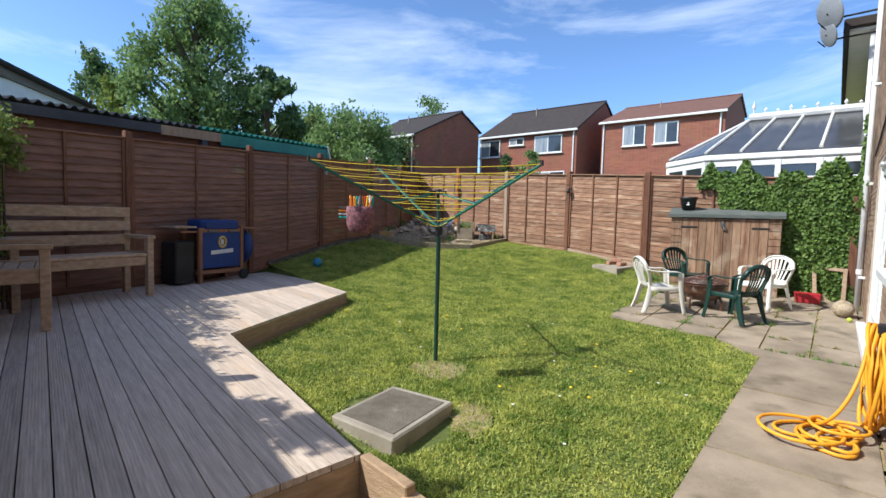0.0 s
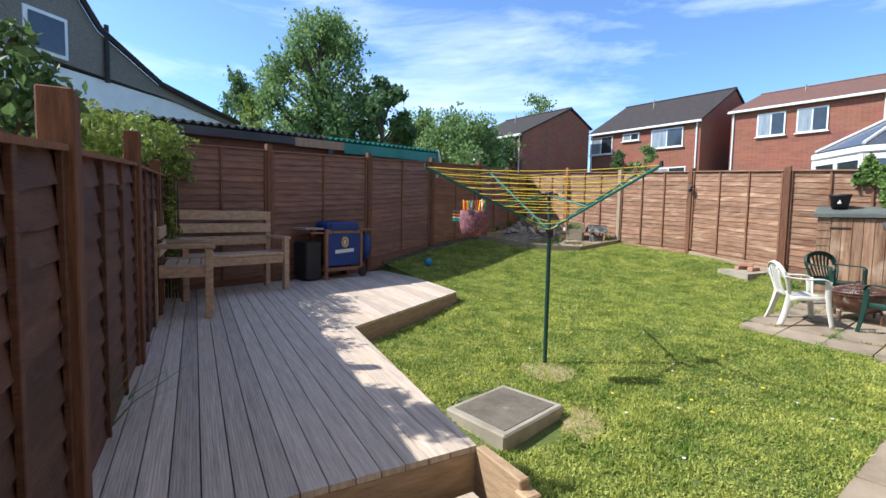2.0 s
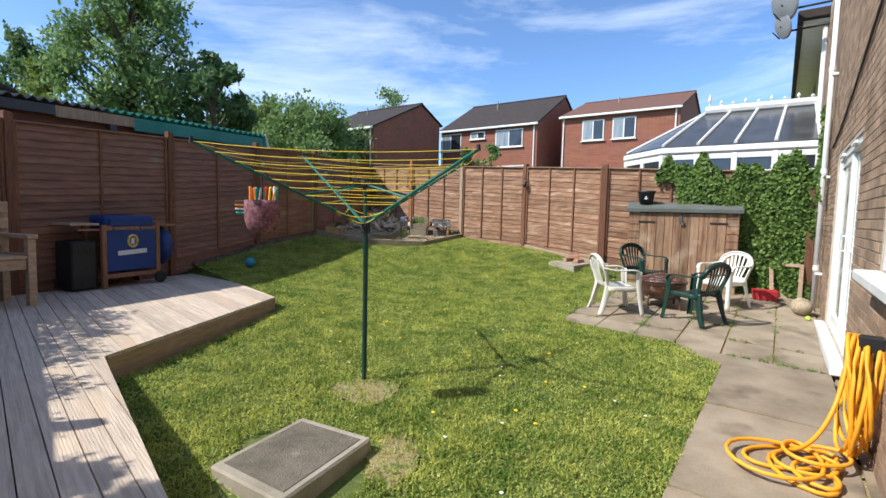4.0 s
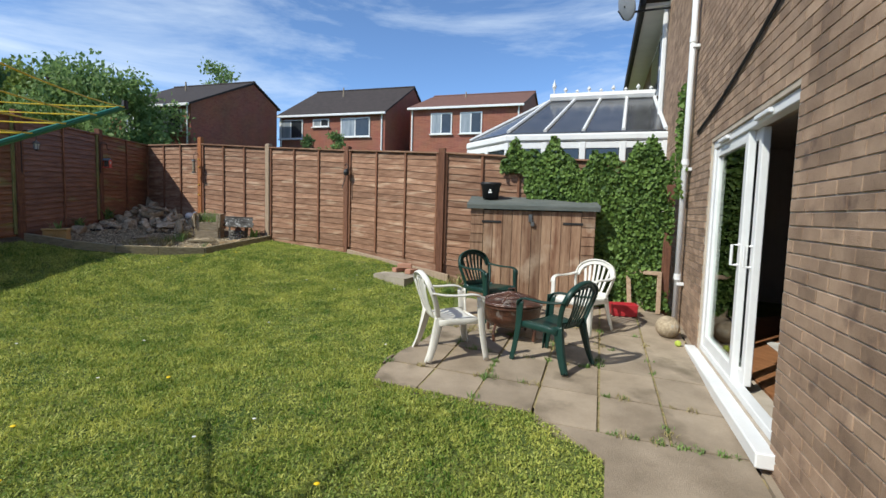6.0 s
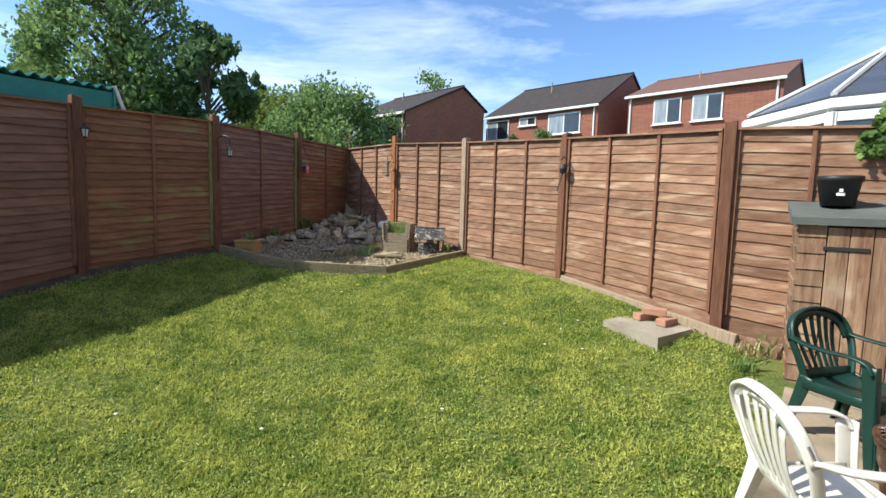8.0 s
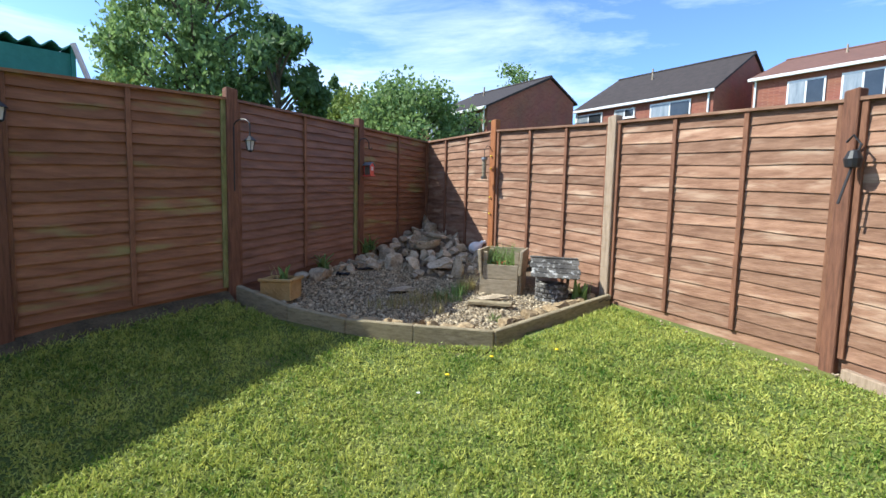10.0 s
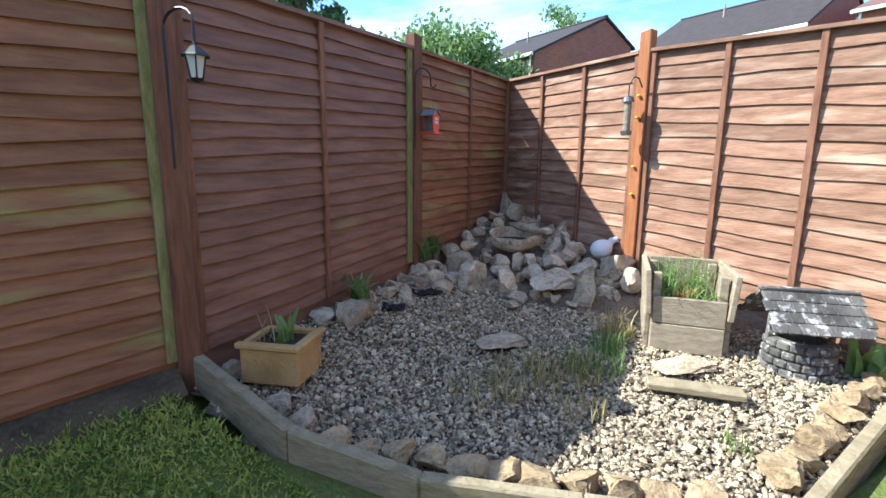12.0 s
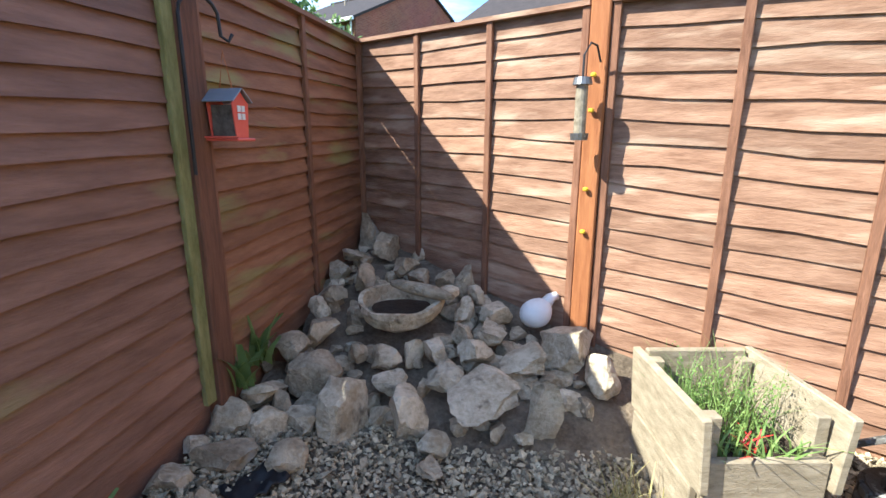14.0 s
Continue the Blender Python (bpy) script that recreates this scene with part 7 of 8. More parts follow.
tree((-14.0, 24.5, 1.6), 11.0, 3.5, "tall leafy green tree behind the carport", M_LEAF, 19000, 0.24, 4, 0.25, 40, 0.3)
tree((-9.9, 24.0, 1.6), 7.0, 2.1, "dark leafy tree beside the tall one", M_LEAF_DARK, 6000, 0.30, 9, 0.2, 14)
tree((-24.5, 30.0, 2.0), 9.8, 2.6, "smaller green tree behind the house", M_LEAF_DARK, 4000, 0.34, 12, 0.2, 12)
tree((-20.0, 27.0, 1.9), 7.0, 2.4, "yellow-green bush behind the carport", M_LEAF_LIGHT, 4000, 0.30, 13, 0.15, 12)
tree((-7.6, 33.5, 2.5), 5.6, 4.4, "broad round green shrub beyond the fence", M_LEAF, 12000, 0.28, 15, 0.08, 26)
tree((-12.5, 36.0, 2.6), 5.6, 3.6, "dense green shrub beyond the fence", M_LEAF_LIGHT, 7000, 0.30, 16, 0.08, 18)
tree((-16.5, 50.0, 3.6), 9.0, 4.2, "distant rounded green tree", M_LEAF, 6000, 0.42, 17, 0.15, 18)
tree((-3.0, 46.5, 3.4), 9.6, 2.8, "sparse feathery tree behind the roofs", M_LEAF, 1500, 0.30, 18, 0.4, 14)
tree((-25.0, 58.0, 3.8), 12.6, 1.5, "slim dark conifer in the distance", M_LEAF_DARK, 4500, 0.45, 19, 0.12, 26)
tree((-34.0, 52.0, 3.8), 10.0, 5.0, "distant dark green woodland tree", M_LEAF_DARK, 5000, 0.45, 20, 0.15, 18)
tree((3.5, 36.5, 3.0), 3.4, 1.0, "small shrub before the brick house", M_LEAF_DARK, 900, 0.22, 22, 0.2, 8, 0.08)
tree((4.6, 34.0, 2.8), 3.3, 1.1, "small shrub before the brick house", M_LEAF, 900, 0.22, 23, 0.2, 8, 0.08)
tree((-2.80, 1.60, -0.2), 3.2, 0.62, "overhanging leafy garden shrub behind the near fence", M_LEAF_DARK, 2300, 0.085, 24, 0.50, 14, 0.05)


def ivy():
    ob = thing("ivy", "dense glossy green ivy covering the fence", "ivy")
    rs = np.random.RandomState(31)
    pts, fr = [], []
    a, m, b = Vector((4.85, 9.12, 0)), Vector((5.50, 8.74, 0)), Vector((6.74, 8.02, 0))
    u = (b - a).normalized()
    n = Vector((u.y, -u.x, 0))
    L = (b - a).length
    tries = 0
    while len(pts) < 15000 and tries < 90000:
        tries += 1
        f, z = rs.uniform(-0.06, 1.0), rs.uniform(0.1, 2.52)
        lim_top = 2.22 + 0.20 * math.sin(f * 9) * 0.5 + 0.12 * math.sin(f * 23 + 1) + 0.06 * math.sin(f * 51)
        lim_low = 1.72 - 5.6 * max(0.0, f - 0.10) if f < 0.36 else 0.12
        if f < 0.10:
            lim_low = 1.95
        if z > lim_top or z < lim_low:
            continue
        k = min(1.0, (f + 0.08) * 3, (lim_top - z) * 4 + 0.4)
        out = 0.06 + 0.20 * k * (0.6 + 0.4 * math.sin(f * 14 + z * 5)) + rs.uniform(-0.05, 0.05)
        p = a + u * (f * L) + n * out
        pts.append((p.x, p.y, z + rs.uniform(-0.02, 0.02)))
    for _ in range(420):
        z = rs.uniform(1.6, 3.0)
        p = wall_at(9.98 + rs.normal(0, 0.09) * (1.3 - 0.3 * z / 3) + 0.10 * math.sin(z * 3), 0.05 + rs.uniform(0, 0.09), z)
        pts.append(tuple(p))
    pts = np.array(pts)
    k = len(pts)
    base = np.array([[u.x, 0.0, n.x], [u.y, 0.0, n.y], [0.0, 1.0, 0.0]])
    frames = np.einsum("ij,njk->nik", base, spin(k, rs, 0.5) @ np.eye(3)[None])
    # leaves droop outwards
    shape = [(0, -0.5, -0.05), (0.36, -0.2, 0.02), (0.26, 0.12, 0.05), (0.42, 0.26, 0.0), (0, 0.55, 0.06), (-0.42, 0.26, 0.0), (-0.26, 0.12, 0.05), (-0.36, -0.2, 0.02)]
    swarm("leaves", shape, [(0, 1, 2, 3, 4), (0, 4, 5, 6, 7)], pts, frames, rs.uniform(0.035, 0.072, k), M_IVY, ob)
    st = bmesh.new()
    for i in range(9):
        f = 0.25 + 0.08 * i
        p = a + u * (f * L) + n * 0.05
        tube([p + Vector((0.03 * math.sin(j + i), 0, 0.15 + 0.3 * j)) for j in range(7)], 0.009, 5, st)
    part("stems", st, M_BARK, ob)


ivy()


def climber():
    ob = thing("climbing_shrub", "yellow-green climbing shrub on the corner post", "climber")
    rs = np.random.RandomState(41)
    bl = [(-4.75, 4.65, 2.15, 0.45, 0.4, 0.28), (-4.35, 4.15, 2.12, 0.4, 0.4, 0.25), (-4.0, 3.50, 1.98, 0.42, 0.36, 0.28), (-3.5, 2.85, 1.92, 0.40, 0.3, 0.26), (-3.1, 2.35, 1.84, 0.32, 0.24, 0.22), (-4.5, 4.62, 1.5, 0.13, 0.16, 0.55), (-4.45, 4.60, 0.9, 0.12, 0.14, 0.6), (-4.75, 4.98, 1.9, 0.25, 0.3, 0.25)]
    pts = blob_points(6800, rs, bl, 0.3)
    swarm("leaves", LEAF, LEAF_F, pts, spin(6800, rs), rs.uniform(0.035, 0.085, 6800), M_LEAF_LIGHT, ob)
    st = bmesh.new()
    for i in range(5):
        tube([(-4.52 + 0.03 * i, 4.62 + 0.02 * i, 0.2 + 0.3 * j + 0.0) if j < 6 else (-4.4 - 0.1 * i, 4.5, 2.0) for j in range(7)], 0.012, 5, st)
    part("stems", st, M_BARK, ob)


climber()


def tuft(name, label, at, n, length, spread, material, seed, width=0.006, droop=0.4, cat="plant"):
    """A tuft of curved narrow leaves."""
    ob = thing(name, label, cat, at=at)
    rs = np.random.RandomState(seed)
    vs, fs = [], []
    for i in range(n):
        a, r = rs.uniform(0, 2 * np.pi), spread * math.sqrt(rs.uniform())
        x, y = r * math.cos(a), r * math.sin(a)
        L = length * rs.uniform(0.5, 1.15)
        b = rs.uniform(0, 2 * np.pi)
        lean = droop * rs.uniform(0.1, 1.0)
        w = width * rs.uniform(0.7, 1.3)
        base = len(vs)
        for k in range(4):
            f = k / 3
            px, py, pz = x + math.cos(b) * lean * L * f * f, y + math.sin(b) * lean * L * f * f, L * f * (1 - 0.25 * lean * f)
            ww = w * (1 - 0.8 * f)
            vs += [(px - math.sin(b) * ww, py + math.cos(b) * ww, pz), (px + math.sin(b) * ww, py - math.cos(b) * ww, pz)]
        for k in range(3):
            q = base + 2 * k
            fs.append((q, q + 1, q + 3, q + 2))
    tagged(raw("foliage", vs, fs, material, ob), kind="stuff")
    return ob


def herb_leaves(x, y, z, seed):
    """Small narrow leaves along upright stems."""
    rs = np.random.RandomState(seed)
    pts, sizes = [], []
    for s in range(13):
        a, r, h, b = rs.uniform(0, 6.28), 0.075 * math.sqrt(rs.uniform()), rs.uniform(0.10, 0.27), rs.uniform(0, 6.28)
        for k in range(24):
            f = rs.uniform(0.1, 1.0)
            pts.append((x + r * math.cos(a) + 0.05 * f * f * math.cos(b) + rs.normal(0, 0.007), y + r * math.sin(a) + 0.05 * f * f * math.sin(b) + rs.normal(0, 0.007), z + h * f))
            sizes.append(rs.uniform(0.010, 0.019) * (1.15 - 0.4 * f))
    ob = swarm("herb_foliage", LEAF, LEAF_F, np.array(pts), spin(len(pts), rs), np.array(sizes), M_HERB)
    tagged(ob, "fine green herb foliage in the wooden planter", "herb", kind="stuff")


pz = bed_z(0.35, 12.7)
for i, (x, y) in enumerate(((0.31, 12.62), (0.45, 12.66), (0.34, 12.76), (0.47, 12.80), (0.29, 12.84))):
    tuft("planter_herb", "feathery green herb growing in the planter", (x, y, pz + 0.22), 34, 0.27, 0.075, M_HERB, 50 + i, 0.0025, 0.75)
for i, (x, y) in enumerate(((0.31, 12.62), (0.45, 12.66), (0.34, 12.76), (0.47, 12.80), (0.29, 12.84))):
    herb_leaves(x, y, pz + 0.22, 210 + i)
tuft("planter_flower", "red-leaved trailing plant at the planter edge", (0.38, 12.54, pz + 0.24), 9, 0.08, 0.05, M_PEG_R, 58, 0.008, 1.2)
for i in range(3):
    tuft("planter_trailer", "trailing pale green stems over the planter front", (0.28 + 0.1 * i, 12.52, pz + 0.24), 14, 0.12, 0.05, M_HERB, 60 + i, 0.006, 1.4)
tuft("trough_plant", "broad-leaved green plant in the terracotta trough", (-1.53, 11.50, bed_z(-1.5, 11.45) + 0.16), 9, 0.17, 0.04, M_HERB, 64, 0.035, 0.8)
tuft("trough_grass", "dry curling grass stalks in the terracotta trough", (-1.60, 11.46, bed_z(-1.5, 11.45) + 0.16), 8, 0.20, 0.05, M_DRY, 65, 0.004, 1.4)
for i, (x, y, n, L, s, m_) in enumerate(((0.02, 12.56, 130, 0.16, 0.10, M_DRY), (-0.02, 12.36, 90, 0.13, 0.08, M_HERB), (-0.25, 12.05, 150, 0.12, 0.20, M_DRY), (-0.45, 11.90, 130, 0.10, 0.20, M_DRY), (-0.10, 12.15, 100, 0.13, 0.16, M_HERB), (-0.60, 11.72, 80, 0.09, 0.18, M_DRY), (0.45, 11.65, 26, 0.08, 0.06, M_HERB), (-0.15, 11.75, 60, 0.10, 0.14, M_DRY))):
    tuft("weed_tuft", "straggly weed tuft growing in the gravel", (x, y, bed_z(x, y) - 0.01), n, L, s, m_, 70 + i, 0.004, 0.8)
for i, (x, y, z) in enumerate(((-1.50, 12.22, 0.03), (-1.37, 12.98, 0.08), (-1.35, 13.14, 0.09))):
    tuft("fence_weed", "dark green leafy weed at the fence foot", (x, y, bed_z(x, y) + z), 14, 0.18, 0.05, M_LEAF, 80 + i, 0.03, 0.9)
tuft("well_plant", "bright green leafy plant beside the wishing well", (1.20, 12.42, bed_z(1.2, 12.4)), 16, 0.20, 0.08, M_HERB, 84, 0.03, 0.9)
for i, (x, y, L) in enumerate(((-1.95, 1.66, 0.55), (-1.78, 1.46, 0.5), (-2.05, 1.85, 0.35))):
    tuft("deck_grass", "long green grass blades beside the deck and fence", (x, y, 0.02), 16, L, 0.06, M_HERB, 90 + i, 0.012, 1.0)
for i, (x, y) in enumerate(((4.35, 9.05), (4.20, 9.22), (4.02, 9.12), (3.9, 8.95))):
    tuft("edge_weed", "green weeds growing beside the shed", (x, y, ground_z(x, y)), 40, 0.14, 0.10, M_HERB if i % 2 else M_DRY, 95 + i, 0.008, 0.9)
rg = random.Random(77)
for i in range(110):
    s, v = rg.choice([6.5, 7.1, 7.7, 8.3, 8.9]), rg.uniform(-2.2, 0.6)
    if rg.random() < 0.5:
        s, v = rg.uniform(6.5, 9.2), -2.91 + 0.45 * rg.randrange(1, 8)
    p = Vector((WD.x * s + WN.x * v, WD.y * s + WN.y * v, 0))
    if inside(PATIO, p.x, p.y):
        tuft("joint_weed", "small weed in the patio joint", (p.x, p.y, ground_z(p.x, p.y)), rg.randrange(12, 44), 0.05, rg.uniform(0.025, 0.06), M_HERB if rg.random() < 0.6 else M_DRY, 120 + i, 0.005, 0.9)


# ---- lawn, gravel ----
LAWN = [(0.10, 1.90), (1.25, 1.6), (1.60, 2.52), (2.43, 3.61), (3.55, 5.05), (3.43, 5.71), (2.74, 6.25), (2.42, 6.50), (2.61, 6.94), (3.10, 7.36), (3.60, 8.0), (3.95, 8.85), (3.98, 9.25), (2.75, 11.05), (1.50, 12.40), (0.60, 11.13),
        (-0.95, 10.90), (-1.90, 11.14), (-2.62, 9.90), (-3.20, 8.55), (-2.18, 7.62), (-1.18, 6.48), (-1.60, 4.02), (0.0, 2.06)]


M_CLOVER = foliage("clover_leaf", (0.06, 0.16, 0.02), (0.50, 0.56, 0.15), 0.35, 4.5, 0.4, 1.0)


def lawn():
    rs = np.random.RandomState(8)

    def within(x, y):
        hit = np.zeros(len(x), bool)
        for (ax, ay), (bx, by) in zip(LAWN, LAWN[1:] + LAWN[:1]):
            c = ((ay > y) != (by > y)) & (x < ax + (y - ay) * (bx - ax) / (by - ay + 1e-12))
            hit ^= c
        return hit
    n = 760000
    x, y = rs.uniform(-3.3, 4.1, n), rs.uniform(1.5, 12.5, n)
    keep = within(x, y)
    cov = np.abs(x + 0.05) + np.abs(y - 3.25)
    keep &= ~((x > -0.42) & (x < 0.36) & (y > 2.8) & (y < 3.7) & (cov < 0.62))
    bare = np.hypot((x - 0.2) / 0.42, (y - 4.35) / 0.42)
    keep &= ~((bare < 1) & (rs.uniform(0, 1, n) > bare ** 2 + 0.32))
    worn = np.hypot((x - 0.50) / 0.30, (y - 3.35) / 0.42)
    keep &= ~((worn < 1) & (rs.uniform(0, 1, n) > worn ** 2 + 0.5))
    w = np.sin(x * 2.1 + 1.3 * np.sin(y * 1.7)) * np.sin(y * 1.9 + 1.1 * np.sin(x * 2.3))
    w = 0.55 * w + 0.6 * np.sin(x * 17 + 3 * np.sin(y * 5.3)) * np.sin(y * 19 + 3 * np.sin(x * 6.1)) + 0.4 * np.sin(x * 37 + 2 * np.sin(y * 23)) * np.sin(y * 41 + 2 * np.sin(x * 19))
    keep &= rs.uniform(0, 1, n) < 0.88 + 0.3 * w
    off = (x + 1.93) * 0.893 - (y - 11.30) * 0.451
    keep &= (rs.uniform(0, 1, n) < np.clip((off - 0.06) / 0.2, 0.15, 1)) | (y < 8.3)
    x, y = x[keep], y[keep]
    w = w[keep]
    z = np.interp(y, GY, GZ) + np.interp(y, SY, SZ) * np.clip(-x, 0, 2.5) + bank(x, y)
    k = len(x)
    sz = np.stack([rs.uniform(0.0035, 0.007, k), rs.uniform(0.8, 1.2, k) * 0.02, (0.023 + 0.012 * w) * rs.uniform(0.4, 1.5, k)], 1)
    blade = [(-1, 0, 0), (1, 0, 0), (0.0, 0.7, 1)]
    ob = swarm("grass", blade, [(0, 1, 2)], np.stack([x, y, z - 0.002], 1), spin(k, rs, 0.62), sz, M_GRASS)
    tagged(ob, "short green lawn grass with clover and dry patches", "grass", kind="stuff")
    # clover and long edge grass
    m = 42000
    x, y = rs.uniform(-3.2, 4.0, m), rs.uniform(1.6, 12.4, m)
    q = within(x, y) & (np.sin(x * 3.1 + y) * np.sin(y * 2.7 - x) > -0.05)
    x, y = x[q], y[q]
    k = len(x)
    z = np.interp(y, GY, GZ) + np.interp(y, SY, SZ) * np.clip(-x, 0, 2.5) + bank(x, y) + rs.uniform(0.006, 0.024, k)
    ob = swarm("clover", LEAF, LEAF_F, np.stack([x, y, z], 1), spin(k, rs, 0.35), rs.uniform(0.010, 0.024, k), M_CLOVER)
    tagged(ob, "clover leaves scattered through the lawn", "clover", kind="stuff")
    g = random.Random(4)
    for i, (fx, fy) in enumerate(((0.75, 3.9), (1.35, 3.95), (1.45, 3.75), (0.95, 4.25), (1.7, 4.5), (0.4, 5.6), (1.1, 5.1), (0.2, 6.2), (0.9, 6.8), (-0.6, 6.4), (-0.9, 6.7), (-1.1, 6.0), (-0.2, 5.4), (0.3, 10.6), (1.0, 11.1), (0.55, 10.9), (1.9, 5.2), (2.0, 4.4))):
        d = thing("dandelion", "yellow dandelion flower in the lawn", "flower", "lawn flowers", at=(fx, fy, ground_z(fx, fy)))
        part("stalk", tube([(0, 0, 0), (0.004, 0, 0.03)], 0.002, 5), M_HERB, d)
        part("flower_head", lathe([(0.001, 0.028), (0.010, 0.030), (0.016, 0.036), (0.010, 0.040), (0.001, 0.041)], 10), M_DANDELION, d)
    for i in range(26):
        fx, fy = g.uniform(-0.6, 3.0), g.uniform(2.2, 11.0)
        if inside(LAWN, fx, fy) and not inside([(-0.6, 2.6), (0.5, 2.6), (0.5, 3.8), (-0.6, 3.8)], fx, fy):
            d = thing("daisy", "tiny white daisy in the lawn", "flower", "lawn daisies", at=(fx, fy, ground_z(fx, fy)))
            part("flower_head", lathe([(0.001, 0.026), (0.010, 0.028), (0.012, 0.031), (0.001, 0.033)], 8), M_DAISY, d)


lawn()


def gravel():
    rs = np.random.RandomState(14)
    oct_v = [(1, 0, 0.1), (-1, 0.1, 0), (0.1, 1, 0), (0, -1, 0.1), (0.1, 0, 0.8), (0, 0.1, -0.8)]
    oct_f = [(0, 2, 4), (2, 1, 4), (1, 3, 4), (3, 0, 4), (2, 0, 5), (1, 2, 5), (3, 1, 5), (0, 3, 5)]
    m = 42000
    x, y = rs.uniform(-1.9, 1.45, m), rs.uniform(10.95, 13.0, m)
    ok = np.array([inside(BED, a, b) for a, b in zip(x, y)])
    dens = np.clip(1.3 - 1.1 * np.exp(-((x + 0.62) ** 2 + (y - 12.2) ** 2) / 0.03), 0.1, 1)
    ok &= rs.uniform(0, 1, m) < dens
    x, y = x[ok], y[ok]
    k = len(x)
    z = 0.60 + 0.11 * (y - 11.2) + 0.07 * np.clip(-x - 0.2, 0, None) + 0.10 * np.clip(-x - 0.6, 0, None) * np.clip((y - 11.5) / 0.7, 0, 1) + rs.uniform(-0.018, 0.004, k) - 0.012
    s = np.exp(rs.normal(math.log(0.0098), 0.32, k))
    ob = swarm("gravel", oct_v, oct_f, np.stack([x, y, z], 1), spin(k, rs, 0.7), np.stack([s * rs.uniform(0.8, 1.5, k), s, s * rs.uniform(0.6, 1, k)], 1), M_GRAVEL)
    tagged(ob, "pale angular limestone gravel covering the bed", "gravel", kind="stuff")


M_GRAVEL = island(mat("limestone_gravel", (0.26, 0.205, 0.13), (0.52, 0.43, 0.295), 24, 0.9, 0.3, 200), 0.55)
gravel()


def soil_strip():
    """Bare mossy soil along the foot of the shaded fence."""
    vs, fs = [], []
    for i, (x, y) in enumerate([(-1.86, 11.20), (-2.10, 10.75), (-2.40, 10.25), (-2.66, 9.80), (-2.95, 9.20), (-3.25, 8.60)]):
        for j in range(4):
            px = x + (-0.12 + 0.07 * j) * 0.87
            py = y - (-0.12 + 0.07 * j) * 0.5
            vs.append((px, py, ground_z(px, py) + 0.008 + (0.02 if j < 2 else 0.0) - (0.02 if j == 3 else 0)))
    for i in range(5):
        for j in range(3):
            a = 4 * i + j
            fs.append((a, a + 4, a + 5, a + 1))
    tagged(raw("soil_strip", vs, fs, M_MOSS_SOIL, smooth=True), "bare mossy soil at the foot of the fence", "soil", kind="structure")


soil_strip()


def bare_patch(cx, cy, rx, ry, seed):
    vs, fs = [(cx, cy, ground_z(cx, cy) + 0.005)], []
    k = 28
    for i in range(k):
        a = 2 * math.pi * i / k
        r = 1 + 0.35 * noise.noise((math.cos(a) * 1.8 + seed, math.sin(a) * 1.8, seed))
        x, y = cx + rx * r * math.cos(a), cy + ry * r * math.sin(a)
        vs.append((x, y, ground_z(x, y) + 0.002))
        fs.append((0, i + 1, (i + 1) % k + 1))
    tagged(raw("bare_patch", vs, fs, M_TAN, smooth=True), "bare dry tan soil worn through the lawn", "soil", kind="structure")


bare_patch(0.2, 4.35, 0.28, 0.25, 3)
bare_patch(0.50, 3.35, 0.15, 0.28, 8)


# ---- fallen bits ----
g = random.Random(6)
bt = bmesh.new()
for i in range(80):
    f = g.random()
    a, b = g.choice(list(zip(LEFT[1:4], LEFT[2:5])) + list(zip(RIGHT[2:4], RIGHT[3:5])))
    x, y = a[0] + (b[0] - a[0]) * f, a[1] + (b[1] - a[1]) * f
    s = 1 if a in LEFT else -1
    x += s * g.uniform(0.05, 0.22)
    r = g.uniform(0.006, 0.02)
    box((r * 1.5, r, r * 0.8), (x, y - (0.1 if s < 0 else 0), ground_z(x, y) + r * 0.2), r * 0.2, (g.uniform(0, 40), g.uniform(0, 40), g.uniform(0, 180)), bt)
tagged(part("stone_chips", bt, M_STONE_GREY), "small stones and chips along the fence foot", "stone chips", kind="stuff")


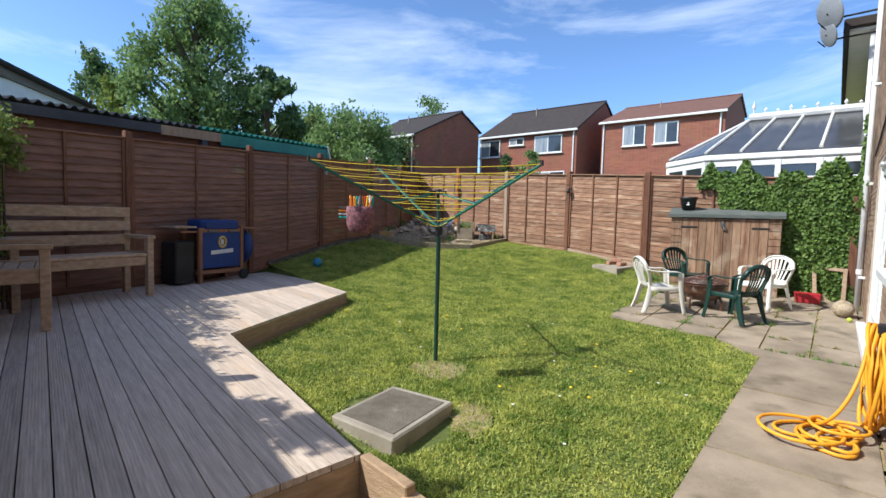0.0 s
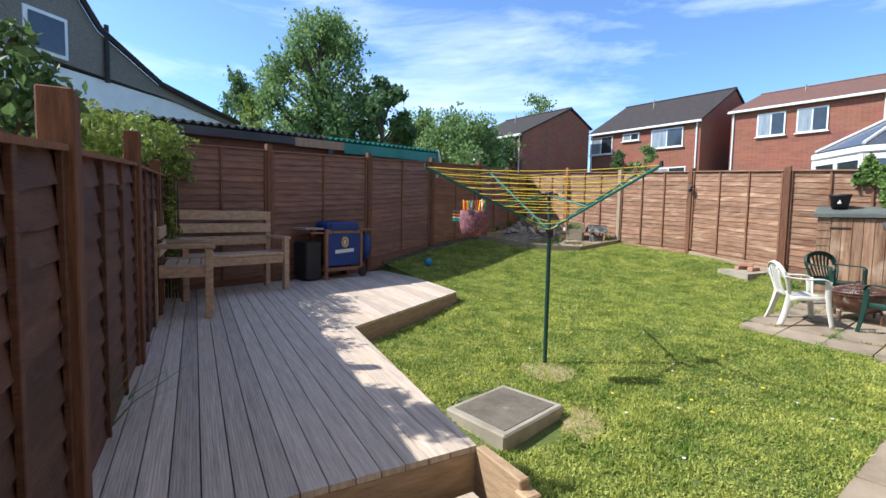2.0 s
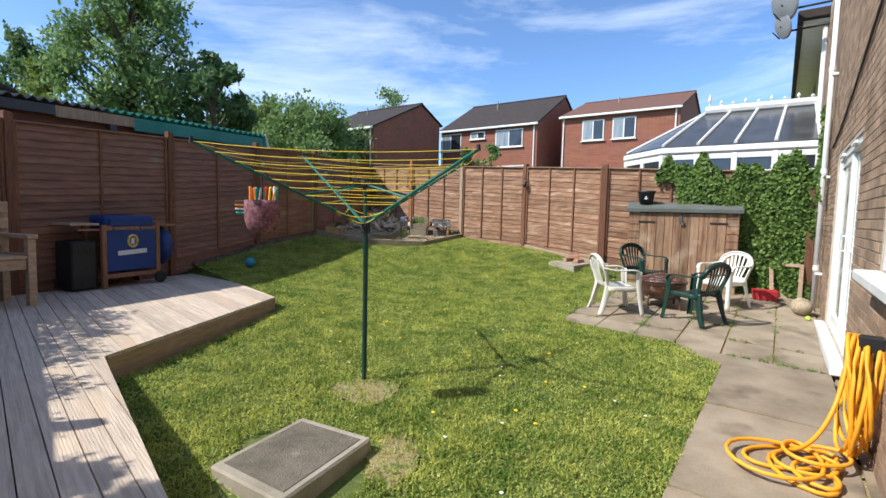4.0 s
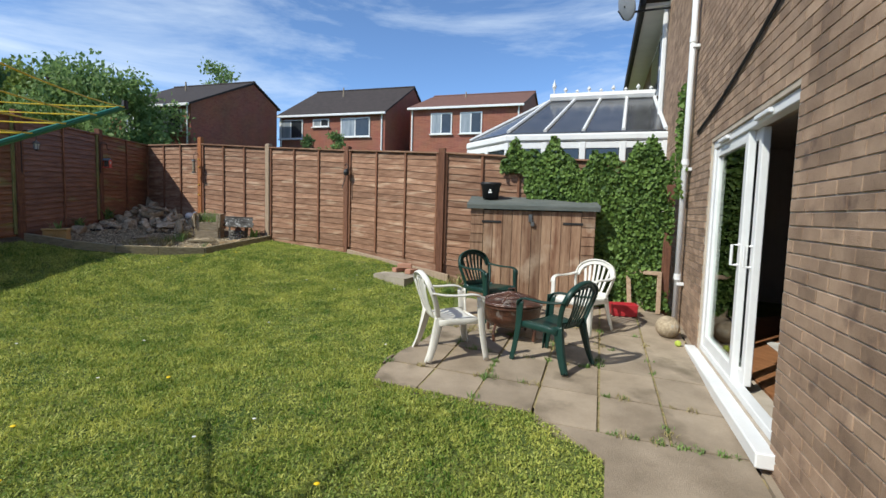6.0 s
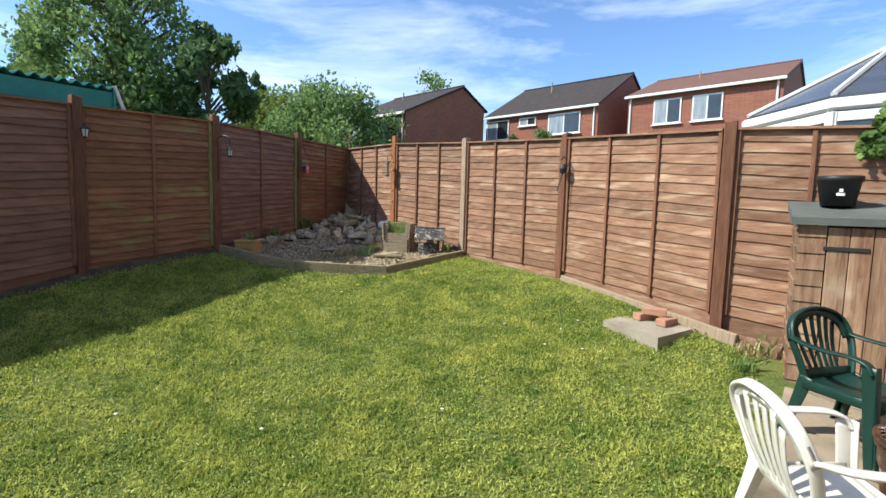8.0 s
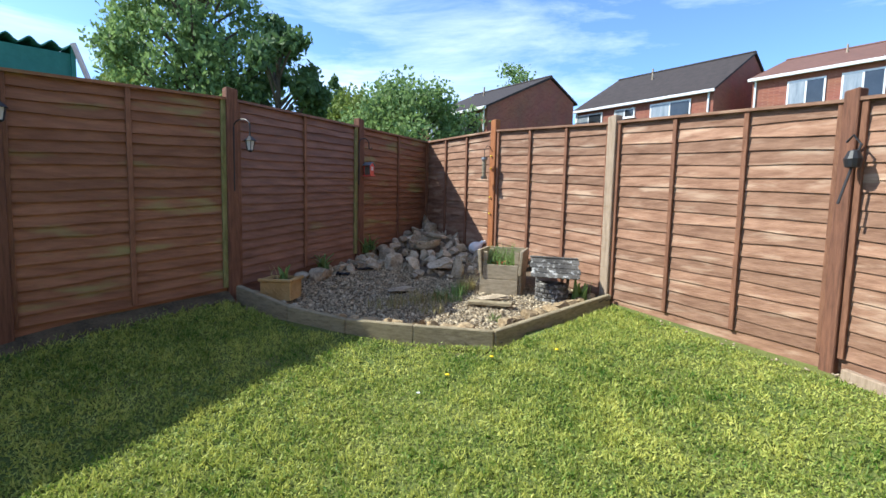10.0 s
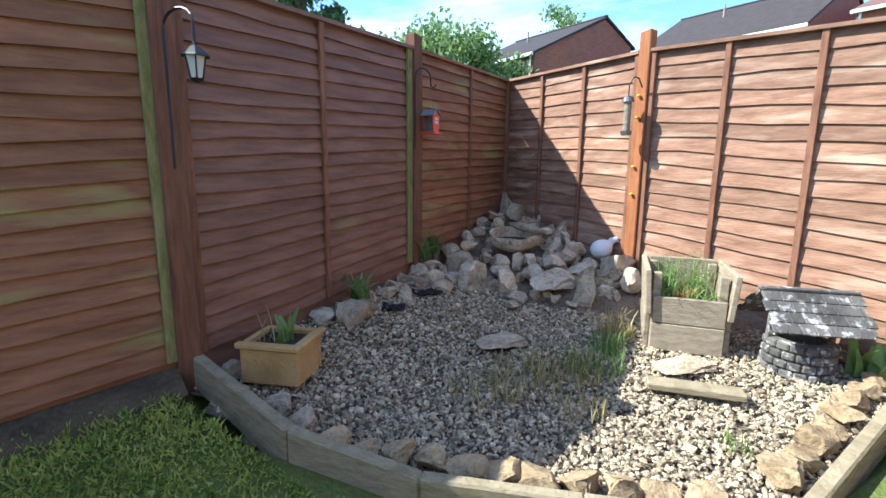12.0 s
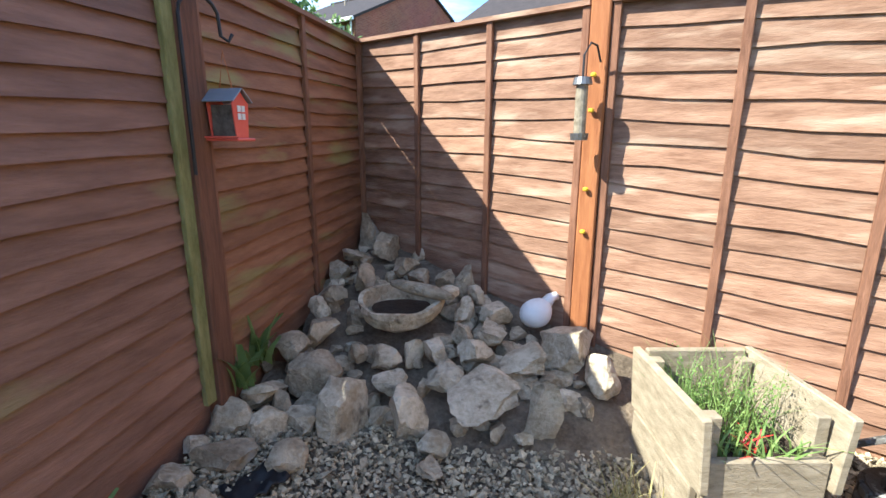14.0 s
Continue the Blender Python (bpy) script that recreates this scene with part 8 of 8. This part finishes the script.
# ---- brickwork of the house wall ----
def bricks():
    bw, bh, jt = 0.215, 0.065, 0.010
    a, b, c, d = DOOR
    e, f, g0, h = WINDOW
    shared = {}

    def brick_mesh(w):
        key = round(w, 3)
        if key not in shared:
            bm = box((w, 0.009, bh), (0, 0, 0), 0.002)
            me = bpy.data.meshes.new("brick")
            bm.to_mesh(me)
            bm.free()
            me.materials.append(M_BRICK)
            shared[key] = me
        return shared[key]
    rest_p, rest_w = [], []
    rows = []
    r = 0
    z = -0.24
    rgn = random.Random(2)
    while z < 5.2:
        s = 2.2 + (0.1125 if r % 2 else 0)
        while s < 13.1:
            s0, s1 = s, s + bw
            zc = z + bh / 2
            for lo, hi, zl, zh in ((a, b, c - 0.12, d), (e - 0.04, f + 0.04, g0 - 0.10, h)):
                if zl < zc + 0.03 and zc - 0.03 < zh:
                    if s0 < hi and s1 > lo:
                        if s0 < lo - 0.04:
                            s1 = lo - 0.004
                        elif s1 > hi + 0.04:
                            s0 = hi + 0.004
                        else:
                            s1 = s0
            if s1 - s0 > 0.03:
                rows.append(((s0 + s1) / 2, zc, s1 - s0))
            s += bw + jt
        z += bh + jt
        r += 1
    near = [q for q in rows if 4.9 < q[0] < 6.45 and -0.1 < q[1] < 1.55][:300]
    chosen = set(near)
    for s, zc, w in near:
        ob = new("brick", brick_mesh(w))
        p = wall_at(s, 0.0 + rgn.uniform(-0.001, 0.002), zc)
        ob.matrix_basis = pose(p.x, p.y, p.z, 0, 0, WALL_TURN)
        ob.parent = WALL
    far = [q for q in rows if q not in chosen]
    k = len(far)
    cube = [(-0.5, -0.5, -0.5), (0.5, -0.5, -0.5), (0.5, 0.5, -0.5), (-0.5, 0.5, -0.5), (-0.5, -0.5, 0.5), (0.5, -0.5, 0.5), (0.5, 0.5, 0.5), (-0.5, 0.5, 0.5)]
    cf = [(0, 3, 2, 1), (4, 5, 6, 7), (0, 1, 5, 4), (1, 2, 6, 5), (2, 3, 7, 6), (3, 0, 4, 7)]
    ca, sa = WD.x, WD.y
    fm = np.repeat(np.array([[ca, -sa, 0], [sa, ca, 0], [0, 0, 1.0]])[None], k, 0)
    pts = np.array([tuple(wall_at(s, 0.0, zc)) for s, zc, w in far])
    sz = np.array([(w, 0.008, bh) for s, zc, w in far])
    ob = swarm("brickwork", cube, cf, pts, fm, sz, M_BRICK_REST, WALL)
    tagged(ob, kind="stuff")


M_BRICK_REST = island(mat("buff_brown_brick_rest", (0.23, 0.15, 0.10), (0.39, 0.27, 0.185), 5, 0.92, 0.5, 120, stain=((0.12, 0.075, 0.055), 4.5, 0.63)), 0.24)
bricks()
